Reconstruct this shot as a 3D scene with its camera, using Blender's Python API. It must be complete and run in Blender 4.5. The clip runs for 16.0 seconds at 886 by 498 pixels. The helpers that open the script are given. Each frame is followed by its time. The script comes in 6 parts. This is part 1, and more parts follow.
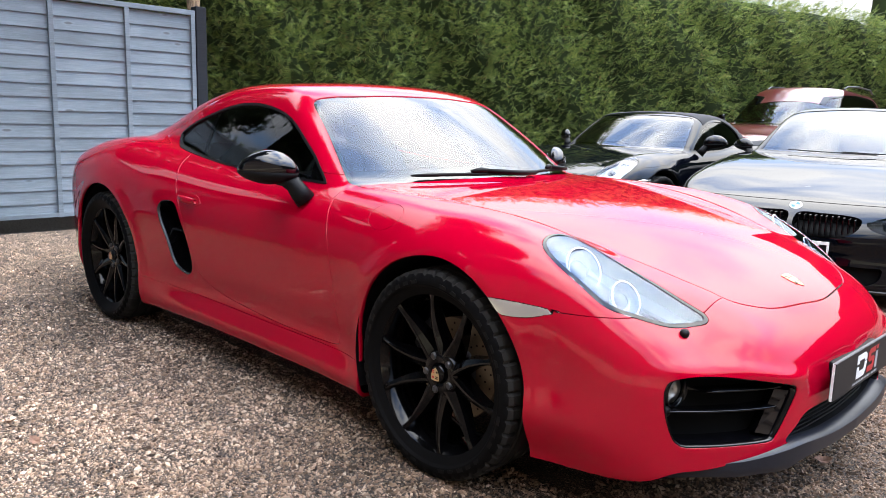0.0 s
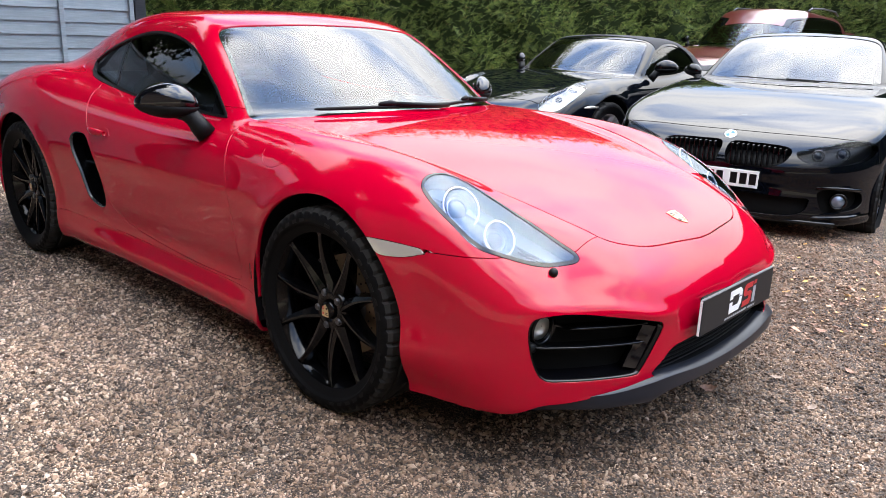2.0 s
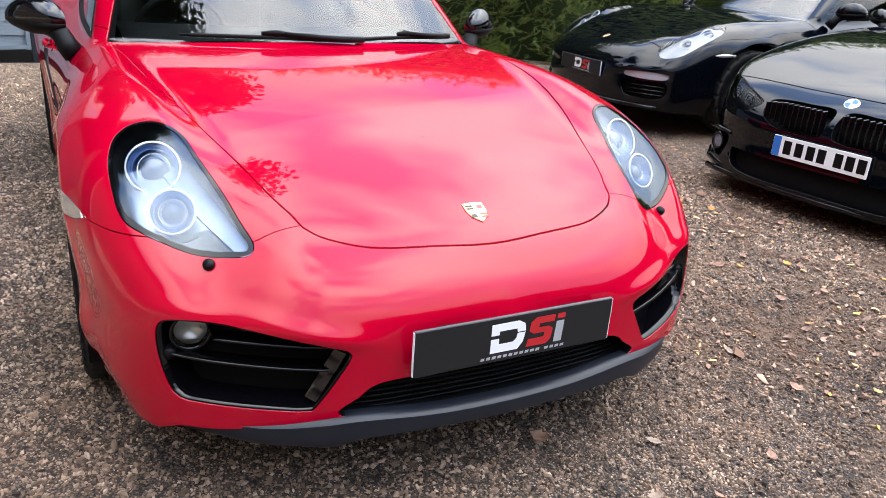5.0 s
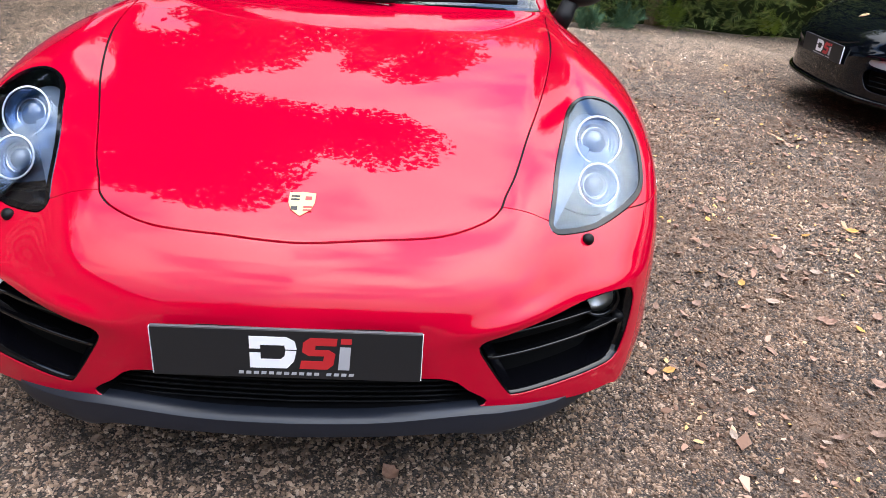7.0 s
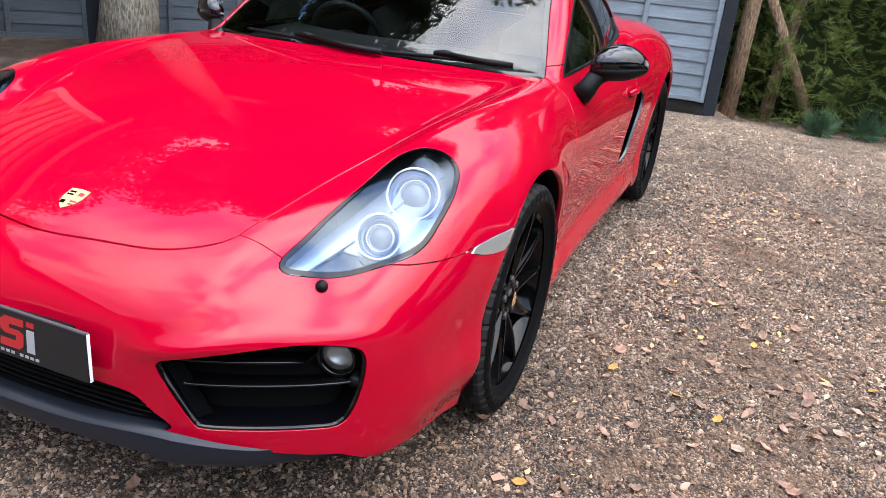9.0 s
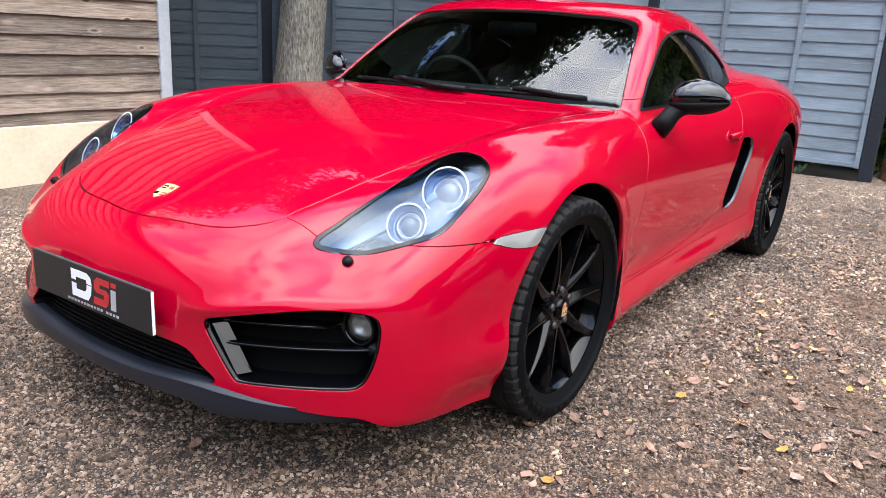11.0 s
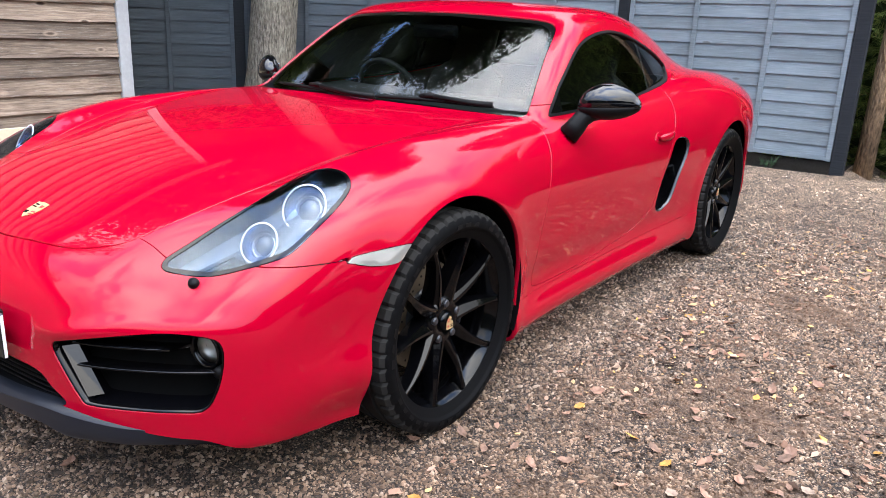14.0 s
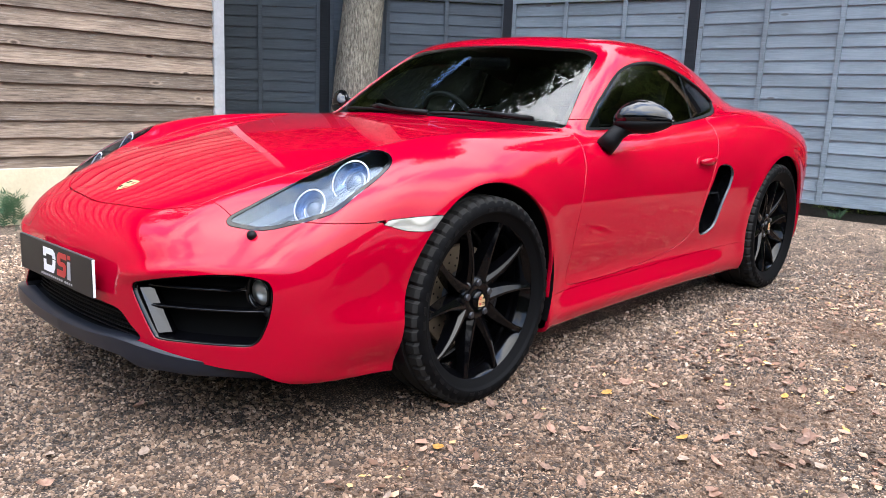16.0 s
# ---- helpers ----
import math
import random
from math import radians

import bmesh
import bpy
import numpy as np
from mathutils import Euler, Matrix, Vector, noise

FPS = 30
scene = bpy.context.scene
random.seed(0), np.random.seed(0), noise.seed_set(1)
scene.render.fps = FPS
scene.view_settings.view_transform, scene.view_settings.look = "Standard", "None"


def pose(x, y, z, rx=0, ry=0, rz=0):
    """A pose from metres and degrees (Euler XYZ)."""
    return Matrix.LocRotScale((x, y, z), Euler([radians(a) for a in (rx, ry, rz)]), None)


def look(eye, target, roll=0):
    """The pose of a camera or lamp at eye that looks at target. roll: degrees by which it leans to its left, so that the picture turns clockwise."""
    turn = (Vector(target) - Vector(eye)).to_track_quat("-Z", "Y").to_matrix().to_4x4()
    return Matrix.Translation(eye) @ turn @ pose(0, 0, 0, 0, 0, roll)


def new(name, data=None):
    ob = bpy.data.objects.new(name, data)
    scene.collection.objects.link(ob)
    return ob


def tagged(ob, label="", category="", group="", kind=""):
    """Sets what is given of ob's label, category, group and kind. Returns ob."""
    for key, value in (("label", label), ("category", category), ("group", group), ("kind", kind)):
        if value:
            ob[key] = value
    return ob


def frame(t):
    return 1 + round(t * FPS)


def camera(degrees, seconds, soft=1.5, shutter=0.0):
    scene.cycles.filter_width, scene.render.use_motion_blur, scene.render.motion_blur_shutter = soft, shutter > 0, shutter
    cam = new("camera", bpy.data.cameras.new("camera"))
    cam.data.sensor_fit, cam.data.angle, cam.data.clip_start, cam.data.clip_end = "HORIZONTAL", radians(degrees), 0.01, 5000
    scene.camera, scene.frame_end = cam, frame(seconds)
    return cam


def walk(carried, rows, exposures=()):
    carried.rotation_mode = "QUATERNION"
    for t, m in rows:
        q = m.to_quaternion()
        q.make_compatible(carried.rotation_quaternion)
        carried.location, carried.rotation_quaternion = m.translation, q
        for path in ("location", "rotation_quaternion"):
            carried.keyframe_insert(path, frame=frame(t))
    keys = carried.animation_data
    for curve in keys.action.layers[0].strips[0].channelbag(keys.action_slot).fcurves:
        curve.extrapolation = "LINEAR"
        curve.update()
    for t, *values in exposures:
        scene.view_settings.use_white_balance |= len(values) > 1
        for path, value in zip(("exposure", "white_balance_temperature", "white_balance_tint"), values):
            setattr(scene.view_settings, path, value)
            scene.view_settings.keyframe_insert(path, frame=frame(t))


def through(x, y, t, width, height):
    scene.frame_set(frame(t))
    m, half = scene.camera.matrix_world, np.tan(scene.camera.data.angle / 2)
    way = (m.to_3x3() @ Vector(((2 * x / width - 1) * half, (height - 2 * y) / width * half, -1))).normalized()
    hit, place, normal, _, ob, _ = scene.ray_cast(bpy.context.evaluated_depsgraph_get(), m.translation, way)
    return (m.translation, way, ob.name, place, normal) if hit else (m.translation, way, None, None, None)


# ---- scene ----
cam = camera(60.2, 16.0, soft=0.6)
PATH = [
    (0, (1.623, -2.464, 1.132), (0.234, -1.065, 0.79), 1.7),
    (0.5, (1.606, -2.379, 1.008), (0.23, -0.968, 0.666), 1.5),
    (1, (1.619, -2.321, 0.908), (0.259, -0.904, 0.535), 1.3),
    (1.5, (1.679, -2.276, 0.974), (0.341, -0.854, 0.541), 1.5),
    (2, (1.827, -2.27, 1.194), (0.515, -0.861, 0.654), 2.0),
    (2.5, (1.822, -2.14, 1.186), (0.5, -0.775, 0.561), 2.6),
    (3, (1.861, -1.901, 1.212), (0.51, -0.589, 0.538), 3.2),
    (3.5, (2.043, -1.659, 1.248), (0.625, -0.429, 0.557), 3.6),
    (4, (2.111, -1.448, 1.234), (0.62, -0.319, 0.525), 3.9),
    (4.5, (2.13, -1.149, 1.24), (0.558, -0.148, 0.515), 4.0),
    (5, (2.238, -0.89, 1.248), (0.602, -0.01, 0.507), 4.0),
    (5.2, (2.286, -0.777, 1.268), (0.631, 0.053, 0.512), 4.1),
    (7.3, (2.181, 0.434, 1.288), (0.377, 0.464, 0.425), 4.9),
    (7.5, (2.119, 0.598, 1.273), (0.304, 0.587, 0.434), 5.8),
    (8, (2.111, 0.891, 1.258), (0.273, 0.716, 0.488), 6.0),
    (8.5, (2.118, 1.157, 1.279), (0.301, 0.781, 0.533), 6.5),
    (9, (1.949, 1.346, 1.247), (0.204, 0.692, 0.519), 5.5),
    (9.5, (1.867, 1.537, 1.251), (0.218, 0.646, 0.555), 4.2),
    (9.7, (1.893, 1.622, 1.239), (0.276, 0.666, 0.553), 3.9),
    (11.8, (1.963, 1.872, 1.022), (0.368, 0.761, 0.554), 2.0),
    (12, (1.904, 1.949, 1.011), (0.301, 0.845, 0.555), 1.7),
    (12.5, (1.836, 2.018, 1.008), (0.227, 0.927, 0.538), 1.3),
    (13, (1.786, 2.039, 1.013), (0.185, 0.957, 0.497), 1.2),
    (13.5, (1.76, 2.058, 1.107), (0.177, 0.974, 0.543), 1.6),
    (14, (1.708, 2.033, 1.179), (0.148, 0.919, 0.607), 2.3),
    (14.5, (1.559, 2.02, 1.089), (0.03, 0.85, 0.549), 3.1),
    (15, (1.584, 2.115, 0.942), (0.085, 0.888, 0.446), 3.5),
    (15.5, (1.629, 2.146, 0.929), (0.152, 0.87, 0.49), 3.3),
    (15.7, (1.635, 2.157, 0.931), (0.171, 0.862, 0.509), 3.2),
    (15.9, (1.676, 2.21, 0.934), (0.228, 0.89, 0.53), 2.8),
    (16, (1.842, 2.330, 0.958), (0.386, 1.02, 0.576), 2.4),
]
walk(cam, [(t, look(eye, target, roll)) for t, eye, target, roll in PATH],
     [(0.0, 1.56), (1.5, 1.50), (2.5, 1.43), (5.0, 1.31), (9.5, 1.31), (12.0, 1.40), (16.0, 1.40)])

# ---- world and sun ----
SUN_EL, SUN_ROT = radians(54), radians(25)
world = bpy.data.worlds.new("sky")
scene.world = world
world.use_nodes = True
wn, wl = world.node_tree.nodes, world.node_tree.links
wn.clear()
w_out, w_bg = wn.new("ShaderNodeOutputWorld"), wn.new("ShaderNodeBackground")
w_sky, w_mix = wn.new("ShaderNodeTexSky"), wn.new("ShaderNodeMix")
w_sky.sky_type, w_sky.sun_disc, w_sky.sun_elevation, w_sky.sun_rotation = "NISHITA", False, SUN_EL, SUN_ROT
w_tc, w_map, w_noise, w_ramp = wn.new("ShaderNodeTexCoord"), wn.new("ShaderNodeMapping"), wn.new("ShaderNodeTexNoise"), wn.new("ShaderNodeValToRGB")
w_map.inputs["Scale"].default_value = (1.0, 1.0, 2.2)
w_noise.inputs["Scale"].default_value, w_noise.inputs["Detail"].default_value, w_noise.inputs["Roughness"].default_value = 2.4, 4.5, 0.5
w_ramp.color_ramp.elements[0].position, w_ramp.color_ramp.elements[1].position = 0.38, 0.54
w_mix.data_type = "RGBA"
w_tone = wn.new("ShaderNodeValToRGB")
w_soft = wn.new("ShaderNodeTexNoise")
w_soft.inputs["Scale"].default_value, w_soft.inputs["Detail"].default_value = 1.5, 2.5
w_tone.color_ramp.elements[0].position, w_tone.color_ramp.elements[0].color = 0.35, (0.66, 0.69, 0.75, 1)
w_tone.color_ramp.elements[1].position, w_tone.color_ramp.elements[1].color = 0.65, (1.0, 1.0, 1.0, 1)
w_gain = wn.new("ShaderNodeMix")
w_gain.data_type, w_gain.blend_type = "RGBA", "MULTIPLY"
w_gain.inputs["Factor"].default_value = 1.0
# clouds glow round the veiled sun
w_dot, w_glow = wn.new("ShaderNodeVectorMath"), wn.new("ShaderNodeValToRGB")
w_dot.operation = "DOT_PRODUCT"
w_dot.inputs[1].default_value = (math.sin(SUN_ROT) * math.cos(SUN_EL), math.cos(SUN_ROT) * math.cos(SUN_EL), math.sin(SUN_EL))
w_glow.color_ramp.elements[0].position, w_glow.color_ramp.elements[0].color = 0.30, (6.5, 6.8, 7.5, 1)
w_glow.color_ramp.elements[1].position, w_glow.color_ramp.elements[1].color = 0.985, (31.0, 30.6, 30.0, 1)
w_mid = w_glow.color_ramp.elements.new(0.80)
w_mid.color = (19.5, 19.7, 20.2, 1)
wl.new(w_tc.outputs["Generated"], w_dot.inputs[0])
w_half = wn.new("ShaderNodeMapRange")
w_half.inputs["From Min"].default_value, w_half.inputs["From Max"].default_value = -1.0, 1.0
wl.new(w_dot.outputs["Value"], w_half.inputs["Value"])
wl.new(w_half.outputs["Result"], w_glow.inputs["Fac"])
wl.new(w_glow.outputs["Color"], w_gain.inputs["B"])
wl.new(w_map.outputs["Vector"], w_soft.inputs["Vector"])
wl.new(w_soft.outputs["Fac"], w_tone.inputs["Fac"])
wl.new(w_tone.outputs["Color"], w_gain.inputs["A"])
wl.new(w_gain.outputs["Result"], w_mix.inputs["B"])
wl.new(w_tc.outputs["Generated"], w_map.inputs["Vector"])
wl.new(w_map.outputs["Vector"], w_noise.inputs["Vector"])
wl.new(w_noise.outputs["Fac"], w_ramp.inputs["Fac"])
wl.new(w_ramp.outputs["Color"], w_mix.inputs["Factor"])
# an overcast dome: paler overhead than at the skyline
w_xyz, w_dome, w_blue, w_all = wn.new("ShaderNodeSeparateXYZ"), wn.new("ShaderNodeValToRGB"), wn.new("ShaderNodeMix"), wn.new("ShaderNodeMix")
for n_ in (w_blue, w_all):
    n_.data_type, n_.blend_type = "RGBA", "MULTIPLY"
    n_.inputs["Factor"].default_value = 1.0
w_dome.color_ramp.elements[0].position, w_dome.color_ramp.elements[0].color = 0.0, (0.11, 0.11, 0.11, 1)
w_low = w_dome.color_ramp.elements.new(0.45)
w_low.color = (0.44, 0.44, 0.44, 1)
w_dome.color_ramp.elements[2].position, w_dome.color_ramp.elements[2].color = 1.0, (1.40, 1.40, 1.40, 1)
w_blue.inputs["B"].default_value = (2.3, 2.8, 3.3, 1)
wl.new(w_sky.outputs["Color"], w_blue.inputs["A"])
wl.new(w_blue.outputs["Result"], w_mix.inputs["A"])
wl.new(w_tc.outputs["Generated"], w_xyz.inputs["Vector"])
wl.new(w_xyz.outputs["Z"], w_dome.inputs["Fac"])
wl.new(w_mix.outputs["Result"], w_all.inputs["A"])
wl.new(w_dome.outputs["Color"], w_all.inputs["B"])
wl.new(w_all.outputs["Result"], w_bg.inputs["Color"])
w_bg.inputs["Strength"].default_value = 0.13
wl.new(w_bg.outputs["Background"], w_out.inputs["Surface"])
sun = new("sun", bpy.data.lights.new("sun", "SUN"))
sun.data.energy, sun.data.angle, sun.data.color = 0.5, radians(130), (1.0, 0.94, 0.86)
sun.matrix_world = look((0, 0, 0), (-math.sin(SUN_ROT) * math.cos(SUN_EL), -math.cos(SUN_ROT) * math.cos(SUN_EL), -math.sin(SUN_EL)))


# ---- materials ----
def principled(name, color, rough=0.5, metal=0.0, coat=0.0, **more):
    m = bpy.data.materials.new(name)
    m.use_nodes = True
    b = m.node_tree.nodes["Principled BSDF"]
    b.inputs["Base Color"].default_value = (*color, 1)
    b.inputs["Roughness"].default_value, b.inputs["Metallic"].default_value = rough, metal
    b.inputs["Coat Weight"].default_value, b.inputs["Coat Roughness"].default_value = coat, 0.02
    for key, value in more.items():
        b.inputs[key.replace("_", " ")].default_value = value
    return m


RED = principled("carmine paint", (0.355, 0.0002, 0.015), 0.5, 0.0, 1.0, Specular_IOR_Level=0.0, Coat_IOR=1.40, Coat_Roughness=0.012)
BLACK_GLOSS = principled("black gloss", (0.002, 0.002, 0.0025), 0.05, 0.0, 0.0, Specular_IOR_Level=0.34)
WHEEL_BLACK = principled("black wheel enamel", (0.0016, 0.0016, 0.002), 0.10, 0.0, 0.0, Specular_IOR_Level=0.26)
CAP_GLOSS = principled("mirror cap gloss", (0.002, 0.002, 0.003), 0.04, 0.0, 0.0, Specular_IOR_Level=0.6)
BLACK_PLASTIC = principled("black plastic", (0.0035, 0.0035, 0.004), 0.5, Specular_IOR_Level=0.15)
RUBBER = principled("tyre rubber", (0.0032, 0.0032, 0.0036), 0.6, Specular_IOR_Level=0.07)
BLACK_PAINT = principled("black paint", (0.0013, 0.0018, 0.0034), 0.4, 0.0, 1.0, Specular_IOR_Level=0.0, Coat_IOR=1.36)

STEEL_DARK = principled("dark steel", (0.12, 0.12, 0.13), 0.4, 0.9)
FOG_SILVER = principled("fog lamp bowl", (0.50, 0.49, 0.46), 0.3, 0.5)
DISC = principled("brake disc", (0.20, 0.15, 0.10), 0.5, 0.35)
TREAD = principled("dusty tread rubber", (0.020, 0.019, 0.018), 0.8, Specular_IOR_Level=0.15)
CALIPER = principled("caliper", (0.03, 0.03, 0.034), 0.35, 0.2)
GOLD = principled("gilt", (0.52, 0.36, 0.18), 0.45, 0.25)
CREST_RED = principled("crest red", (0.45, 0.02, 0.02), 0.4)
# The blue in these lamp reflectors and the bezel paints in mirrored sky.
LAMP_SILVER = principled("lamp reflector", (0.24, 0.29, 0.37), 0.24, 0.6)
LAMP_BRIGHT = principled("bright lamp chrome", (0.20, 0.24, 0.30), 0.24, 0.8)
LAMP_SKY_TINT = principled("bezel tinted for sky reflection", (0.17, 0.29, 0.54), 0.16, 0.8)
LENS = principled("projector lens", (0.035, 0.052, 0.085), 0.04, 0.1, 1.0)
CHROME = principled("chrome", (0.7, 0.7, 0.72), 0.08, 1.0)
MIRROR = principled("mirror", (0.8, 0.8, 0.82), 0.02, 1.0)
RING_WHITE = principled("light ring", (0.85, 0.86, 0.88), 0.25)
AMBER = principled("amber bulb", (0.8, 0.25, 0.02), 0.3)
MESH_BLACK = principled("grille mesh", (0.003, 0.003, 0.003), 0.7, Specular_IOR_Level=0.1)
GREY_GLOSS = principled("grey gloss", (0.035, 0.035, 0.04), 0.10, 0.2, 0.5)
LIP_BLACK = principled("satin lip", (0.010, 0.012, 0.018), 0.34, Specular_IOR_Level=0.3)
PLATE_WHITE = principled("plate white", (0.75, 0.75, 0.76), 0.35)
PLATE_DARK = principled("plate dark", (0.012, 0.012, 0.013), 0.45, Specular_IOR_Level=0.3)
PLATE_EDGE = principled("plate edge", (0.05, 0.05, 0.055), 0.4)
PLATE_RED = principled("plate red", (0.42, 0.015, 0.02), 0.35)
PLATE_GREY = principled("plate grey", (0.34, 0.34, 0.36), 0.35)
CABIN_DARK = principled("cabin plastic", (0.012, 0.012, 0.013), 0.6)
CABIN_SEAT = principled("seat leather", (0.02, 0.019, 0.019), 0.5)


def pane(name, tint, gloss=1.0, ior=1.5):
    """A thin clear pane: light goes straight through, tinted, and the surface mirrors by its angle."""
    m = bpy.data.materials.new(name)
    m.use_nodes = True
    nt = m.node_tree
    nt.nodes.remove(nt.nodes["Principled BSDF"])
    mix, clear, shine, fres = (nt.nodes.new("ShaderNode" + k) for k in ("MixShader", "BsdfTransparent", "BsdfGlossy", "Fresnel"))
    clear.inputs["Color"].default_value = (*tint, 1)
    shine.inputs["Roughness"].default_value = 0.01
    shine.inputs["Color"].default_value = (*gloss, 1) if isinstance(gloss, tuple) else (gloss, gloss, gloss, 1)
    fres.inputs["IOR"].default_value = ior
    nt.links.new(fres.outputs["Fac"], mix.inputs["Fac"])
    nt.links.new(clear.outputs["BSDF"], mix.inputs[1])
    nt.links.new(shine.outputs["BSDF"], mix.inputs[2])
    nt.links.new(mix.outputs["Shader"], nt.nodes["Material Output"].inputs["Surface"])
    return m


GLASS = pane("side glass", (0.50, 0.56, 0.54), ior=1.45)
SCREEN_GLASS = pane("screen glass", (0.66, 0.73, 0.71), ior=1.55)
# Blue gloss tint puts a blue sky reflection into the headlamp cover.
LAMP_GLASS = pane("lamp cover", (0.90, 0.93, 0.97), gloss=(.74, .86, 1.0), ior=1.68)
PARKED_GLASS = pane("parked car screen", (0.45, 0.52, 0.50), ior=1.62)
SMOKED = pane("smoked lamp cover", (0.40, 0.42, 0.45), ior=1.14)
LAMP_CLEAR = pane("clear lamp cover", (0.95, 0.96, 0.97), ior=1.4)
MARKER_GLASS = principled("marker lens", (0.50, 0.48, 0.44), 0.10, 0.6, 0.8)
FABRIC = principled("roof fabric", (0.018, 0.018, 0.020), 0.85)
ALLOY = principled("silver alloy", (0.55, 0.56, 0.58), 0.3, 0.9)
LAMP_PALE = principled("pale lamp back", (0.40, 0.41, 0.43), 0.3, 0.4)
DARK_RED = principled("dark red paint", (0.10, 0.008, 0.012), 0.3, 0.3, 1.0)
BADGE_BLUE = principled("badge blue", (0.02, 0.14, 0.48), 0.4)
NUMBER_WHITE = principled("plate reflective white", (0.80, 0.80, 0.79), 0.4)


class Nodes:
    """Short ways to wire a procedural material."""

    def __init__(self, name, rough=0.8):
        self.m = bpy.data.materials.new(name)
        self.m.use_nodes = True
        self.nt = self.m.node_tree
        self.b = self.nt.nodes["Principled BSDF"]
        self.b.inputs["Roughness"].default_value = rough
        self.at = self.nt.nodes.new("ShaderNodeTexCoord").outputs["Object"]

    def add(self, kind, **inputs):
        n = self.nt.nodes.new("ShaderNode" + kind)
        for key, v in inputs.items():
            self.set(n.inputs[key.replace("_", " ")], v)
        return n

    def set(self, socket, v):
        if hasattr(v, "is_linked") and hasattr(v, "node"):
            self.nt.links.new(v, socket)
        else:
            socket.default_value = v

    def noise(self, scale, detail=4, rough=.55, vector=None):
        return self.add("TexNoise", Vector=vector or self.at, Scale=scale, Detail=detail, Roughness=rough).outputs["Fac"]

    def stretched(self, sx, sy, sz):
        return self.add("Mapping", Vector=self.at, Scale=(sx, sy, sz)).outputs["Vector"]

    def ramp(self, fac, stops):
        n = self.add("ValToRGB", Fac=fac)
        e = n.color_ramp.elements
        while len(e) < len(stops):
            e.new(.5)
        for el, (pos, col) in zip(e, stops):
            el.position, el.color = pos, (*col, 1) if len(col) == 3 else col
        return n.outputs["Color"]

    def mix(self, fac, a, b, blend="MIX"):
        n = self.nt.nodes.new("ShaderNodeMix")
        n.data_type, n.blend_type = "RGBA", blend
        self.set(n.inputs[0], fac), self.set(n.inputs[6], a), self.set(n.inputs[7], b)
        return n.outputs[2]

    def math(self, op, a, b=0.0):
        n = self.nt.nodes.new("ShaderNodeMath")
        n.operation = op
        self.set(n.inputs[0], a), self.set(n.inputs[1], b)
        return n.outputs[0]

    def bump(self, height, strength, distance):
        n = self.add("Bump", Height=height, Strength=strength, Distance=distance)
        self.nt.links.new(n.outputs["Normal"], self.b.inputs["Normal"])

    def color(self, c):
        self.set(self.b.inputs["Base Color"], c)
        return self


def grey(v):
    return (v, v, v)


def earthy(n, c):
    """Damp and brown leaf-mould patches, worked in most on the side of the hedge, plus painted light and shade."""
    damp = n.ramp(n.noise(1.1, 5, .6), [(.38, grey(.42)), (.58, grey(1.0))])
    c = n.mix(.62, c, damp, "MULTIPLY")
    y = n.add("SeparateXYZ", Vector=n.at).outputs[1]
    far = n.add("MapRange", Value=y, From_Min=.5, From_Max=1.5, To_Min=.25, To_Max=1.0).outputs[0]
    x = n.add("SeparateXYZ", Vector=n.at).outputs[0]
    far = n.math("MULTIPLY", far, n.add("MapRange", Value=x, From_Min=-4.2, From_Max=-2.4, To_Min=.1, To_Max=1.0).outputs[0])
    mould = n.ramp(n.noise(2.3, 8, .72), [(.47, grey(0)), (.60, grey(1))])
    c = n.mix(n.math("MULTIPLY", far, .80), c, (.82, .70, .60, 1), "MULTIPLY")
    # Patch before the nose: damp tint plus contact shade put into the colour.
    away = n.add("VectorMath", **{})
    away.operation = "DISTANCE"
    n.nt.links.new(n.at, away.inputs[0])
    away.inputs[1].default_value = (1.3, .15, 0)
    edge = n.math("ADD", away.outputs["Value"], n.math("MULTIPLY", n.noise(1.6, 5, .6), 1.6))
    nose_shade = n.add("MapRange", Value=edge, From_Min=2.3, From_Max=3.3, To_Min=1.0, To_Max=0.0).outputs[0]
    c = n.mix(n.math("MULTIPLY", nose_shade, .85), c, (.56, .50, .45, 1), "MULTIPLY")
    c = n.mix(n.math("MULTIPLY", n.math("MULTIPLY", mould, far), .80), c, (.125, .076, .046, 1))
    # Soil behind the fence, its colour blackened for the shade under the bays.
    shaded_soil = n.math("MULTIPLY", n.math("LESS_THAN", x, -4.98), n.math("LESS_THAN", y, 1.05))
    c = n.mix(1.0, c, (.92, .865, .835, 1), "MULTIPLY")
    c = n.mix(.75, c, n.ramp(n.noise(13, 4, .65), [(.36, grey(.45)), (.50, grey(.95)), (.64, grey(1.30))]), "MULTIPLY")
    # Barn side: paler dry stones, also lifted in colour against the barn's shade.
    dry = n.math("ADD", y, n.math("MULTIPLY", n.noise(1.9, 4, .6), 1.0))
    c = n.mix(n.add("MapRange", Value=dry, From_Min=-1.0, From_Max=-.3, To_Min=1.0, To_Max=0.0).outputs[0], c, (1.42, 1.38, 1.32, 1), "MULTIPLY")
    # Far gravel brightened in its colour, as if more daylight reached it.
    far_light = n.add("MapRange", Value=x, From_Min=-4.4, From_Max=-3.0, To_Min=1.0, To_Max=0.0).outputs[0]
    c = n.mix(far_light, c, (1.75, 1.62, 1.45, 1), "MULTIPLY")
    return n.mix(shaded_soil, c, (.018, .013, .009, 1))


